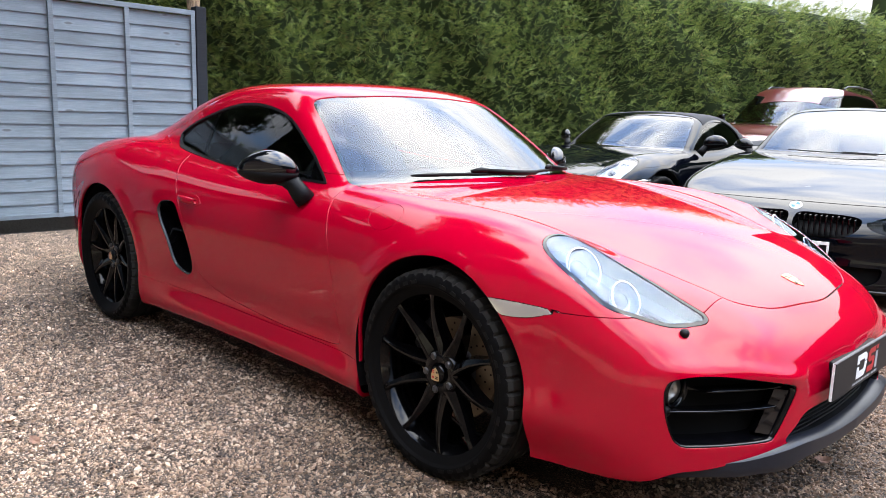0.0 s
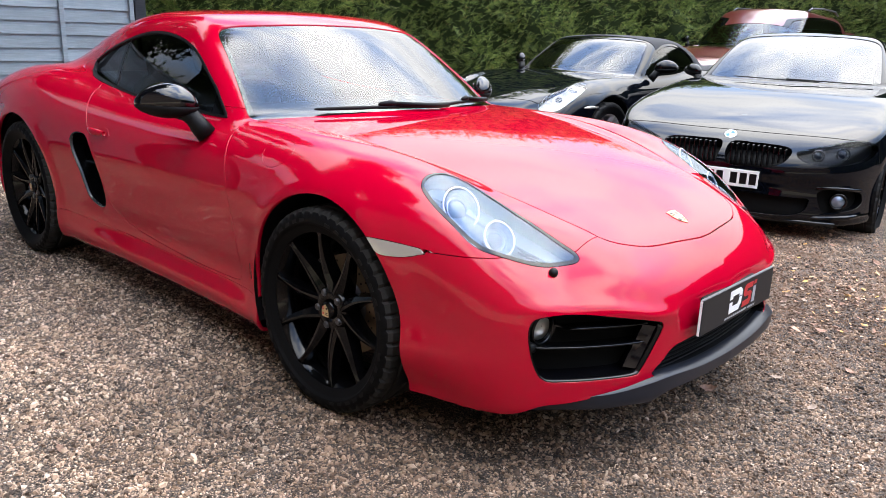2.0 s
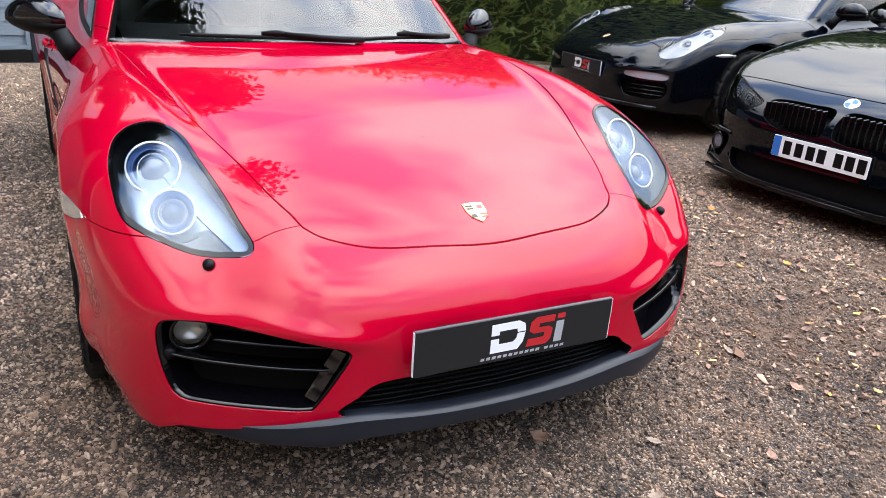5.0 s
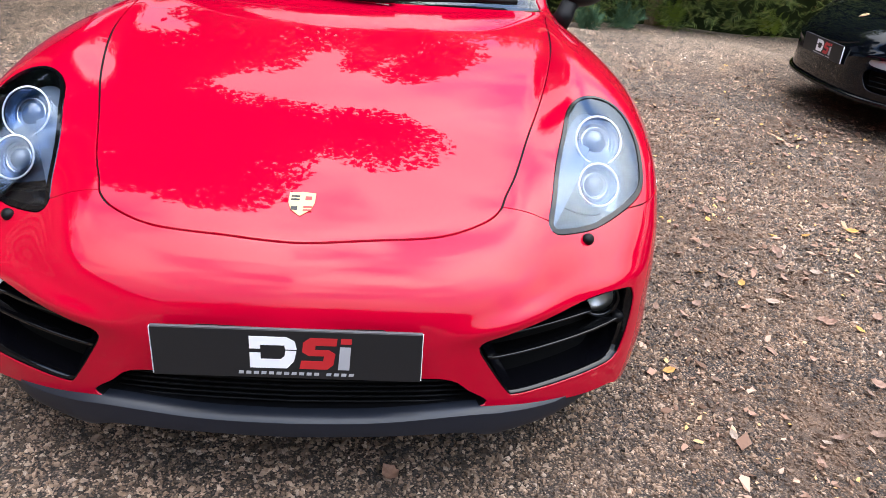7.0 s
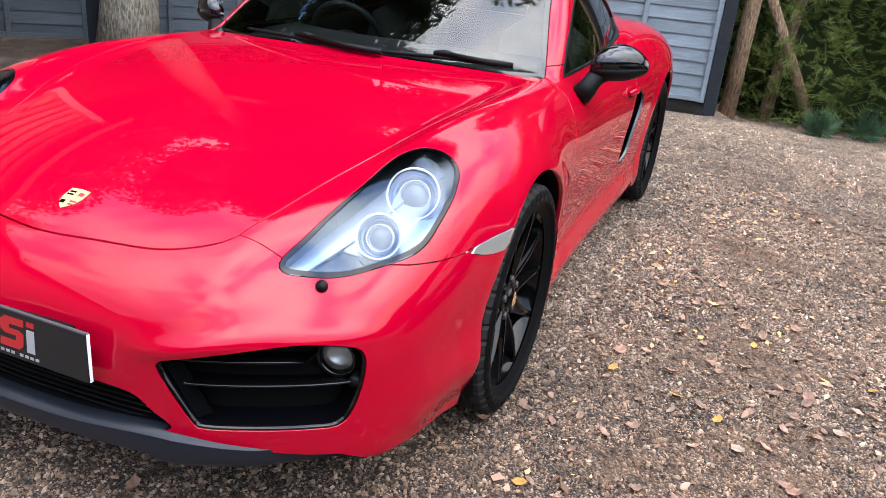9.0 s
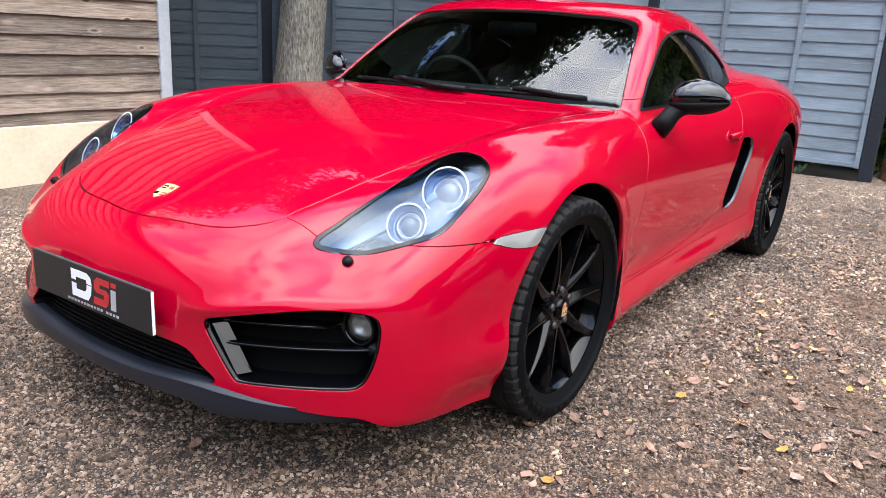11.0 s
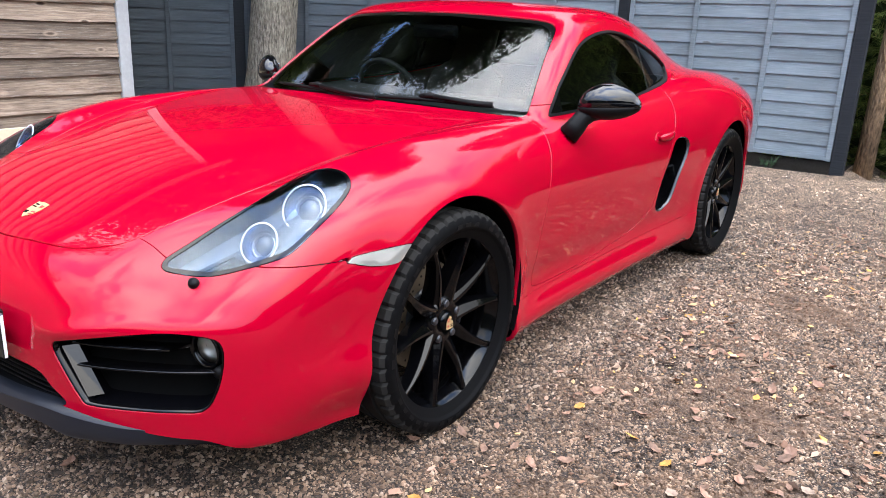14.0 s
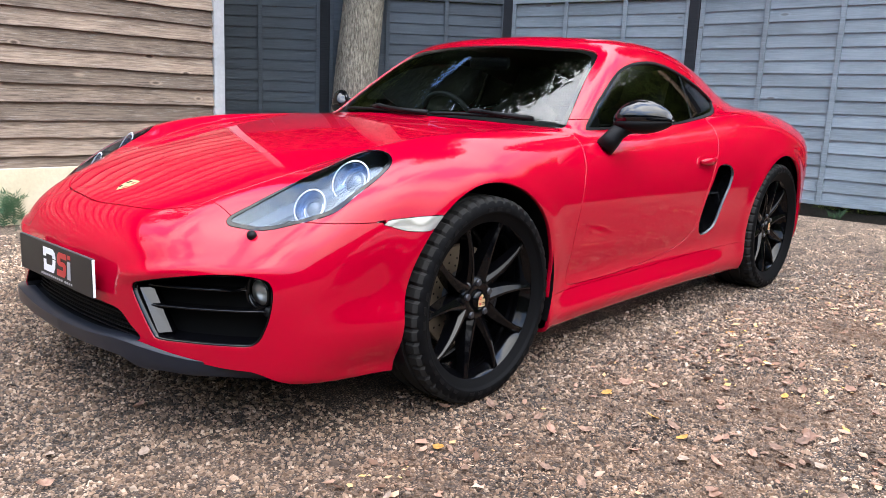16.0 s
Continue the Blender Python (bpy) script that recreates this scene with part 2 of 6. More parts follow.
def gravel_material():
    n = Nodes("gravel", .85)
    warp = n.add("VectorMath", **{})
    warp.operation = "ADD"
    n.nt.links.new(n.at, warp.inputs[0])
    jit = n.add("TexNoise", Vector=n.at, Scale=60.0, Detail=2.0)
    sc = n.add("VectorMath")
    sc.operation = "SCALE"
    n.nt.links.new(jit.outputs["Color"], sc.inputs[0])
    sc.inputs["Scale"].default_value = .006
    n.nt.links.new(sc.outputs[0], warp.inputs[1])
    v = n.add("TexVoronoi", Vector=warp.outputs[0], Scale=150.0, Randomness=1.0)
    fine = n.add("TexVoronoi", Vector=warp.outputs[0], Scale=290.0, Randomness=1.0)
    cell = n.add("SeparateColor", Color=v.outputs["Color"]).outputs[0]
    stone = n.ramp(cell, [(0, (.040, .030, .023)), (.16, (.15, .115, .086)), (.40, (.36, .277, .210)), (.70, (.56, .44, .338)), (.90, (.76, .64, .515)), (1, (.92, .84, .72))])
    # Shade between stones put into the colour: bright middles, near-black edges.
    gap_shade = n.ramp(v.outputs["Distance"], [(0, grey(1.35)), (.28, grey(1.15)), (.44, grey(.48)), (.60, grey(.07))])
    c = n.mix(1.0, stone, gap_shade, "MULTIPLY")
    fcell = n.add("SeparateColor", Color=fine.outputs["Color"]).outputs[1]
    c = n.mix(n.math("MULTIPLY", n.math("GREATER_THAN", fcell, .62), .55), c, n.ramp(fcell, [(.6, (.06, .05, .045)), (1, (.34, .28, .24))]))
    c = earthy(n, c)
    c = n.mix(.5, c, n.ramp(n.noise(9, 4, .6), [(.3, grey(.62)), (.6, grey(1.08))]), "MULTIPLY")
    n.color(c)
    h = n.math("ADD", n.math("MULTIPLY", n.math("SUBTRACT", 1.0, v.outputs["Distance"]), .8), n.math("MULTIPLY", cell, .5))
    n.bump(n.math("ADD", h, n.math("MULTIPLY", fine.outputs["Distance"], -.25)), .8, .009)
    return n.m


def stone_material():
    n = Nodes("loose stone", .8)
    g = n.nt.nodes.new("ShaderNodeNewGeometry").outputs["Random Per Island"]
    c = n.ramp(g, [(0, (.040, .030, .023)), (.16, (.15, .115, .086)), (.40, (.36, .277, .210)), (.70, (.56, .44, .338)), (.90, (.76, .64, .515)), (1, (.92, .84, .72))])
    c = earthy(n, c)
    n.color(n.mix(.4, c, n.ramp(n.noise(240, 2), [(.3, grey(.6)), (.7, grey(1.1))]), "MULTIPLY"))
    return n.m


def board_material(name, dark, light, streak, knots, sx=1.0, rough=.8, worn=None, tones=(.80, 1.0, 1.12)):
    n = Nodes(name, rough)
    rnd = n.nt.nodes.new("ShaderNodeObjectInfo").outputs["Random"]
    shift = n.add("VectorMath")
    shift.operation = "ADD"
    comb = n.add("CombineXYZ", X=n.math("MULTIPLY", rnd, 37.0), Y=0.0, Z=n.math("MULTIPLY", rnd, 11.0))
    n.nt.links.new(n.at, shift.inputs[0])
    n.nt.links.new(comb.outputs[0], shift.inputs[1])
    at = shift.outputs[0]
    long = n.add("Mapping", Vector=at, Scale=(1.2 * sx, 20.0, 26.0)).outputs["Vector"]
    grain = n.noise(4.0, 6, .65, long)
    wide = n.noise(1.4, 4, .6, at)
    c = n.ramp(grain, [(.25, dark), (.5, tuple((a + b) / 2 for a, b in zip(dark, light))), (.75, light)])
    c = n.mix(streak, c, n.ramp(wide, [(.3, grey(.55)), (.62, grey(1.1))]), "MULTIPLY")
    tone = n.ramp(rnd, [(0, grey(tones[0])), (.5, grey(tones[1])), (1, grey(tones[2]))])
    c = n.mix(1.0, c, tone, "MULTIPLY")
    if worn:
        c = n.mix(n.math("MULTIPLY", n.ramp(n.noise(6, 6, .7, long), [(.55, grey(0)), (.72, grey(1))]), .55), c, (*worn, 1))
    if knots:
        km = n.add("Mapping", Vector=at, Scale=(2.6, 6.0, 7.5)).outputs["Vector"]
        kv = n.add("TexVoronoi", Vector=km, Scale=1.0)
        c = n.mix(n.math("MULTIPLY", n.ramp(kv.outputs["Distance"], [(.055, grey(1)), (.10, grey(0))]), knots), n.mix(n.math("MULTIPLY", n.ramp(kv.outputs["Distance"], [(.08, grey(0)), (.12, grey(1)), (.17, grey(0))]), knots * .28), c, tuple(min(1.0, v * 1.35) for v in light) + (1,)), (.05, .030, .018, 1))
    n.color(c)
    n.bump(n.math("ADD", grain, n.math("MULTIPLY", wide, .4)), .5, .004)
    return n.m


def bark_material(name, dark, light):
    n = Nodes(name, .9)
    long = n.stretched(30, 30, 7.0)
    g = n.noise(2.2, 8, .7, long)
    v = n.add("TexVoronoi", Vector=n.stretched(30, 30, 9), Scale=1.6).outputs["Distance"]
    c = n.mix(.6, n.ramp(g, [(.3, dark), (.65, light)]), n.ramp(v, [(.1, grey(.5)), (.5, grey(1.15))]), "MULTIPLY")
    c = n.mix(.5, c, n.ramp(n.noise(2.5, 4), [(.35, grey(.6)), (.65, (1.05, 1.08, 1.0))]), "MULTIPLY")
    n.color(c)
    n.bump(n.math("ADD", g, v), .9, .02)
    return n.m


def leaf_material(name, stops, rough=.6, shine=.25, through=.25):
    n = Nodes(name, rough)
    g = n.nt.nodes.new("ShaderNodeNewGeometry").outputs["Random Per Island"]
    c = n.mix(.6, n.ramp(g, stops), n.ramp(n.noise(1.3, 3), [(.35, grey(.55)), (.65, grey(1.15))]), "MULTIPLY")
    n.color(c)
    n.b.inputs["Specular IOR Level"].default_value = shine
    if through:
        mix, tr = n.nt.nodes.new("ShaderNodeMixShader"), n.nt.nodes.new("ShaderNodeBsdfTranslucent")
        mix.inputs[0].default_value = through
        n.nt.links.new(c, tr.inputs["Color"])
        n.nt.links.new(n.b.outputs[0], mix.inputs[1])
        n.nt.links.new(tr.outputs[0], mix.inputs[2])
        n.nt.links.new(mix.outputs[0], n.nt.nodes["Material Output"].inputs["Surface"])
    return n.m


def dead_leaf(name, a, b):
    n = Nodes(name, .7)
    c = n.ramp(n.noise(3.5, 4), [(.3, a), (.7, b)])
    rnd = n.nt.nodes.new("ShaderNodeObjectInfo").outputs["Random"]
    n.color(n.mix(.6, c, n.ramp(rnd, [(0, grey(.6)), (1, grey(1.2))]), "MULTIPLY"))
    return n.m


def plaster_material(name, a, b):
    n = Nodes(name, .85)
    n.color(n.mix(.5, n.ramp(n.noise(3, 6, .6), [(.3, a), (.7, b)]), n.ramp(n.noise(40, 3), [(.3, grey(.85)), (.7, grey(1.05))]), "MULTIPLY"))
    n.bump(n.noise(60, 4), .3, .004)
    return n.m


GRAVEL = gravel_material()
STONE = stone_material()
GREY_WOOD = board_material("grey-blue fence stain", (.168, .206, .232), (.255, .304, .338), .62, .5, worn=(.33, .375, .405), tones=(.88, 1.0, 1.10))
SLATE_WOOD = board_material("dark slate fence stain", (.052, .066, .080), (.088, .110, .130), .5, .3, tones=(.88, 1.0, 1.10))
POST = board_material("charcoal post stain", (.018, .020, .024), (.032, .036, .042), .4, 0)
POST.node_tree.nodes["Principled BSDF"].inputs["Specular IOR Level"].default_value = .2
BARN = board_material("weathered cladding", (.070, .044, .031), (.47, .355, .265), .9, .98, worn=(.47, .43, .39), tones=(.52, .92, 1.2))
TRIM_WHITE = plaster_material("worn white paint", (.33, .34, .35), (.46, .47, .48))
PLASTER = plaster_material("cream render", (.62, .53, .36), (.72, .64, .46))
ROOF = plaster_material("roof tile", (.12, .07, .05), (.18, .10, .07))
BARK = bark_material("grey bark", (.040, .033, .025), (.44, .395, .325))
RED_BARK = bark_material("reddish bark", (.085, .052, .032), (.40, .26, .155))
# Core colour kept near black: it carries the shade deep between the sprays.
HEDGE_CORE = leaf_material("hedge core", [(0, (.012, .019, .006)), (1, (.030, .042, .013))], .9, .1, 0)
FROND = leaf_material("conifer spray", [(0, (.035, .060, .018)), (.35, (.130, .190, .050)), (.7, (.260, .335, .085)), (.93, (.41, .465, .135)), (1, (.30, .20, .09))], .6, .3, .42)
FOLIAGE = leaf_material("leaves", [(0, (.02, .035, .012)), (.5, (.045, .075, .022)), (1, (.08, .11, .035))], .5, .4, .3)
FERN = leaf_material("weed green", [(0, (.05, .11, .06)), (1, (.10, .18, .09))])
LIME = leaf_material("lime green", [(0, (.14, .22, .03)), (1, (.30, .38, .05))])
LITTER = leaf_material("leaf litter", [(0, (.04, .024, .016)), (.22, (.12, .066, .042)), (.5, (.30, .17, .115)), (.8, (.52, .33, .24)), (.97, (.60, .36, .14)), (1, (.70, .42, .10))], .8, .2, 0)
LEAF_BROWN = dead_leaf("brown leaf", (.10, .055, .035), (.26, .15, .10))
LEAF_TAN = dead_leaf("tan leaf", (.17, .088, .055), (.36, .205, .14))
LEAF_YELLOW = dead_leaf("yellow leaf", (.36, .16, .03), (.56, .29, .06))
LEAF_PALE = dead_leaf("pale leaf", (.20, .14, .10), (.38, .28, .21))

# ---- building blocks ----
def part(name, bm, material, parent=None, label=""):
    mesh = bpy.data.meshes.new(name)
    bm.to_mesh(mesh)
    bm.free()
    mesh.materials.append(material)
    ob = new(name, mesh)
    ob.parent = parent
    return tagged(ob, label)


def smooth_all(bm):
    for f in bm.faces:
        f.smooth = True
    return bm


def box(bm, x0, x1, y0, y1, z0, z1, bevel=0.0):
    made = bmesh.ops.create_cube(bm, size=1, matrix=Matrix.Translation(((x0 + x1) / 2, (y0 + y1) / 2, (z0 + z1) / 2)) @ Matrix.Diagonal((x1 - x0, y1 - y0, z1 - z0, 1)))
    if bevel:
        bmesh.ops.bevel(bm, geom=list({e for v in made["verts"] for e in v.link_edges}), offset=bevel, segments=2, affect="EDGES", profile=0.5)
    return bm


def lathe(bm, profile, steps, m=Matrix(), closed=False):
    """Turns a profile of (radius, height) round the local z axis."""
    rings = []
    for i in range(steps):
        a = 2 * math.pi * i / steps
        rings.append([bm.verts.new(m @ Vector((r * math.cos(a), r * math.sin(a), h))) for r, h in profile])
    for i in range(steps):
        p, q = rings[i], rings[(i + 1) % steps]
        for j in range(len(profile) - (0 if closed else 1)):
            n = (j + 1) % len(profile)
            bm.faces.new((p[j], q[j], q[n], p[n]))
    return bm


# ---- smooth shapes: splines, soft union and cut surfaces ----
def spline(keys):
    """A natural cubic spline through (at, value) keys, as a function of an array; level beyond the ends."""
    xs, ys = np.array(sorted(keys), float).T
    n = len(xs)
    h = np.diff(xs)
    a, r = np.eye(n), np.zeros(n)
    for i in range(1, n - 1):
        a[i, i - 1 : i + 2] = h[i - 1], 2 * (h[i - 1] + h[i]), h[i]
        r[i] = 6 * ((ys[i + 1] - ys[i]) / h[i] - (ys[i] - ys[i - 1]) / h[i - 1])
    m = np.linalg.solve(a, r)
    t = np.linspace(xs[0], xs[-1], 3000)
    k = np.clip(np.searchsorted(xs, t) - 1, 0, n - 2)
    u, v = t - xs[k], xs[k + 1] - t
    table = (m[k] * v**3 + m[k + 1] * u**3) / (6 * h[k]) + (ys[k] / h[k] - m[k] * h[k] / 6) * v + (ys[k + 1] / h[k] - m[k + 1] * h[k] / 6) * u
    return lambda x: np.interp(x, t, table)


def smin(a, b, k):
    h = np.maximum(1.5 * k - np.abs(a - b), 0) / (1.5 * k)
    return np.minimum(a, b) - h**3 * k / 4


def smax(a, b, k):
    return -smin(-a, -b, k)


def bump(x, mid, wide):
    return np.exp(-(((x - mid) / wide) ** 2))


class Shape:
    """A car's outer surface: inside where inside(p) > 0. Lengthwise curves give the deck, the sides, the nose, the roof and the glass."""

    def __init__(self, c):
        self.c = {k: spline(v) if isinstance(v, list) else v for k, v in c.items()}
        at = c["across"]
        self.basis = [spline([(-y, float(i == j)) for j, y in enumerate(at) if y] + [(y, float(i == j)) for j, y in enumerate(at)]) for i in range(len(at))]

    def deck(self, x, y):
        z = sum(b(y) * self.c[f"deck{i}"](x) for i, b in enumerate(self.basis))
        if "crest" in self.c:
            # an evenly domed bonnet between two raised wing crests
            c, y = self.c, np.abs(y)
            u = np.clip((y - c["valley"](x)) / c["flare"](x), 0, 1)
            dome = c["deck0"](x) - c["dome"](x) * y * y + c["crest"](x) * u ** 3 * (6 * u * u - 15 * u + 10)
            q = np.clip((x + .80) / .30, 0, 1)
            z = z + (dome - z) * q ** 3 * (6 * q * q - 15 * q + 10)
        return z

    def side(self, x, z):
        c = self.c
        w = c["width"](x) + c["section"](z - c["lift"](x))
        for ax, az, ar, out in c["arches"]:
            r = np.hypot(x - ax, z - az)
            w = w + out * bump(r, ar + 0.015, 0.05) * (z > 0.1)
        if "sill" in c:
            # the door's foot is drawn in over a sill that stands out
            w = w + c["sill"](x) * (bump(z, .205, .05) - .65 * bump(z, .335, .065))
        return w

    def inside(self, p):
        c = self.c
        x, y, z = p[..., 0], np.abs(p[..., 1]), p[..., 2]
        top = (self.deck(x, y) - z) / 1.05
        side = self.side(x, z) - y
        reach = c["nose"](y) + c["face"](z)
        if "brow" in c:
            # a ledge standing proud over the corner intakes
            reach = reach + c["brow"](y) * bump(z, c["brow_z"](y), .022)
        nose = (reach - x) / c["nose_norm"](y)
        tail = x - c["tail"](y) - c["rump"](z)
        f = smin(top, side, c["k_shoulder"](x))
        f = smin(f, nose, c["k_nose"])
        f = smin(f, tail, 0.12)
        f = smin(f, z - c["bottom"](x), 0.03)
        if "roof" in c:
            run = c["ws_base"] - c["ws_bow"] * y * y - x
            screen = (c["ws_z"] + run * c["ws_slope"] - c["ws_curve"] * run * run - z) / 1.2
            roof = (c["roof"](x) - c["crown"] * y * y - z) / 1.05
            up = np.maximum(z - c["belt"], -0.05)
            glass = (c["cabin"](x) - c["tumble"] * up - c["tumble2"] * up * up * np.sign(up) - y) / 1.06
            g = smin(smin(roof, glass, c["k_rail"](x)), screen, 0.05)
            g = smin(g, z - c["belt"] + 0.15, 0.03)
            f = smax(f, g, c["k_join"](x))
        return f

    def hit(self, eye, way, far=1.6, rounds=34):
        lo, hi = np.zeros(len(eye)), np.full(len(eye), far)
        for _ in range(rounds):
            mid = (lo + hi) / 2
            ok = self.inside(eye + mid[:, None] * way) > 0
            lo, hi = np.where(ok, mid, lo), np.where(ok, hi, mid)
        return eye + lo[:, None] * way

    def normals(self, p, e=0.003):
        g = np.stack([self.inside(p - e * d) - self.inside(p + e * d) for d in np.eye(3)], -1)
        return g / np.maximum(np.linalg.norm(g, axis=-1, keepdims=True), 1e-9)

    def grid(self, x0, x1, step, n, fan):
        """Half the skin (y >= 0) as points, normals and triangles: stations along the spine, fanned out at nose and tail."""
        zc = 0.5
        rows = [(x0, a) for a in np.linspace(-math.pi / 2, 0, fan, endpoint=False)]
        rows += [(x, 0.0) for x in np.linspace(x0, x1, int((x1 - x0) / step))]
        rows += [(x1, a) for a in np.linspace(0, math.pi / 2, fan + 1)[1:]]
        pts = []
        for x, a in rows:
            eye = np.array([x, 0, zc])
            th = np.linspace(0.0, math.radians(165), 240)
            for again in range(2):
                way = np.stack([np.sin(th) * math.sin(a), np.sin(th) * math.cos(a), np.cos(th)], -1)
                p = self.hit(np.repeat(eye[None], len(th), 0), way, rounds=22 if not again else 34)
                if not again:
                    run = np.r_[0, np.cumsum(np.linalg.norm(np.diff(p, axis=0), axis=1))]
                    th = np.interp(np.linspace(0, run[-1], n), run, th)
            pts.append(p)
        p = np.array(pts)
        r, k = p.shape[:2]
        i = np.arange(r * k).reshape(r, k)
        a, b, c, d = i[:-1, :-1].ravel(), i[1:, :-1].ravel(), i[1:, 1:].ravel(), i[:-1, 1:].ravel()
        p = p.reshape(-1, 3)
        p[np.abs(p[:, 1]) < 1e-6, 1] = 0
        tris = np.r_[np.stack([a, b, c], -1), np.stack([a, c, d], -1)]
        return Skin(p, self.normals(p), tris)


class Skin:
    """A triangle surface with its own normals, which can be cut along the zero line of any field."""

    def __init__(self, p, n, t):
        self.p, self.n, self.t = p, n, t

    def cut(self, f):
        """The piece where the field f(points, normals) is above zero."""
        v = f(self.p, self.n)
        v = np.where(np.abs(v) < 1e-7, 1e-7, v)
        t = self.t
        s = v[t] > 0
        count = s.sum(1)
        keep = t[count == 3]
        p, n = [self.p], [self.n]
        base, out = len(self.p), [keep]
        cache = {}

        def between(i, j):
            key = (min(i, j), max(i, j))
            if key not in cache:
                u = v[i] / (v[i] - v[j])
                q = self.n[i] + u * (self.n[j] - self.n[i])
                cache[key] = base + len(cache)
                extra_p.append(self.p[i] + u * (self.p[j] - self.p[i]))
                extra_n.append(q / max(np.linalg.norm(q), 1e-9))
            return cache[key]

        extra_p, extra_n, more = [], [], []
        for a, sa in zip(t[(count == 1) | (count == 2)], s[(count == 1) | (count == 2)]):
            one = sa.sum() == 1
            r = int(np.argmax(sa)) if one else int(np.argmin(sa))
            i, j, k = a[r], a[(r + 1) % 3], a[(r + 2) % 3]
            ij, ik = between(i, j), between(i, k)
            more += [(i, ij, ik)] if one else [(ij, j, k), (ij, k, ik)]
        if extra_p:
            p.append(np.array(extra_p)), n.append(np.array(extra_n))
            out.append(np.array(more, int))
        p, n, t = np.concatenate(p), np.concatenate(n), np.concatenate(out)
        used = np.unique(t)
        where = np.zeros(len(p), int)
        where[used] = np.arange(len(used))
        return Skin(p[used], n[used], where[t])

    def mirror(self):
        flip = np.array([1, -1, 1])
        return Skin(self.p * flip, self.n * flip, self.t[:, ::-1])

    def moved(self, by):
        """Pushed out along the normals by a number of metres."""
        return Skin(self.p + self.n * by, self.n, self.t)

    def __add__(self, other):
        return Skin(np.r_[self.p, other.p], np.r_[self.n, other.n], np.r_[self.t, other.t + len(self.p)])

    def rim(self, depth, alone=False):
        """The skin with a turned-in edge, depth metres deep, all along its border; alone: that edge and no skin."""
        e = np.concatenate([self.t[:, [0, 1]], self.t[:, [1, 2]], self.t[:, [2, 0]]])
        und = np.sort(e, 1)
        _, inv, cnt = np.unique(und, axis=0, return_inverse=True, return_counts=True)
        edge = e[cnt[inv.ravel()] == 1]
        edge = edge[(np.abs(self.p[edge][:, :, 1]) > 1e-5).any(1)]
        if not len(edge):
            return self
        a, b = edge[:, 0], edge[:, 1]
        n0 = len(self.p)
        m = len(a)
        pa, pb = self.p[a], self.p[b]
        na = self.n[a] + self.n[b]
        na /= np.maximum(np.linalg.norm(na, axis=1, keepdims=True), 1e-9)
        out = np.cross(pb - pa, na)
        out /= np.maximum(np.linalg.norm(out, axis=1, keepdims=True), 1e-9)
        if alone:
            ids, at = np.unique(edge, return_inverse=True)
            at, k = at.reshape(edge.shape), len(ids)
            turned = np.zeros((k, 3))
            np.add.at(turned, at[:, 0], out), np.add.at(turned, at[:, 1], out)
            turned /= np.maximum(np.linalg.norm(turned, axis=1, keepdims=True), 1e-9)
            i, j = at[:, 0], at[:, 1]
            t = np.concatenate([np.stack([i, i + k, j + k], -1), np.stack([i, j + k, j], -1)])
            return Skin(np.concatenate([self.p[ids], self.p[ids] - self.n[ids] * depth]), np.concatenate([turned, turned]), t)
        half = (out + na) / 1.414
        p = np.concatenate([self.p, pa, pb, pb - na * depth, pa - na * depth])
        n = np.concatenate([self.n, half, half, out, out])
        i = n0 + np.arange(m)
        t = np.concatenate([self.t, np.stack([i, i + 3 * m, i + 2 * m], -1), np.stack([i, i + 2 * m, i + m], -1)])
        return Skin(p, n, t)

    def put(self, name, material, parent, label="", m=None):
        mesh = bpy.data.meshes.new(name)
        mesh.from_pydata(self.p.tolist(), [], self.t.tolist())
        mesh.polygons.foreach_set("use_smooth", [True] * len(mesh.polygons))
        mesh.normals_split_custom_set_from_vertices(self.n.tolist())
        mesh.materials.append(material)
        ob = new(name, mesh)
        ob.parent = parent
        return tagged(ob, label)


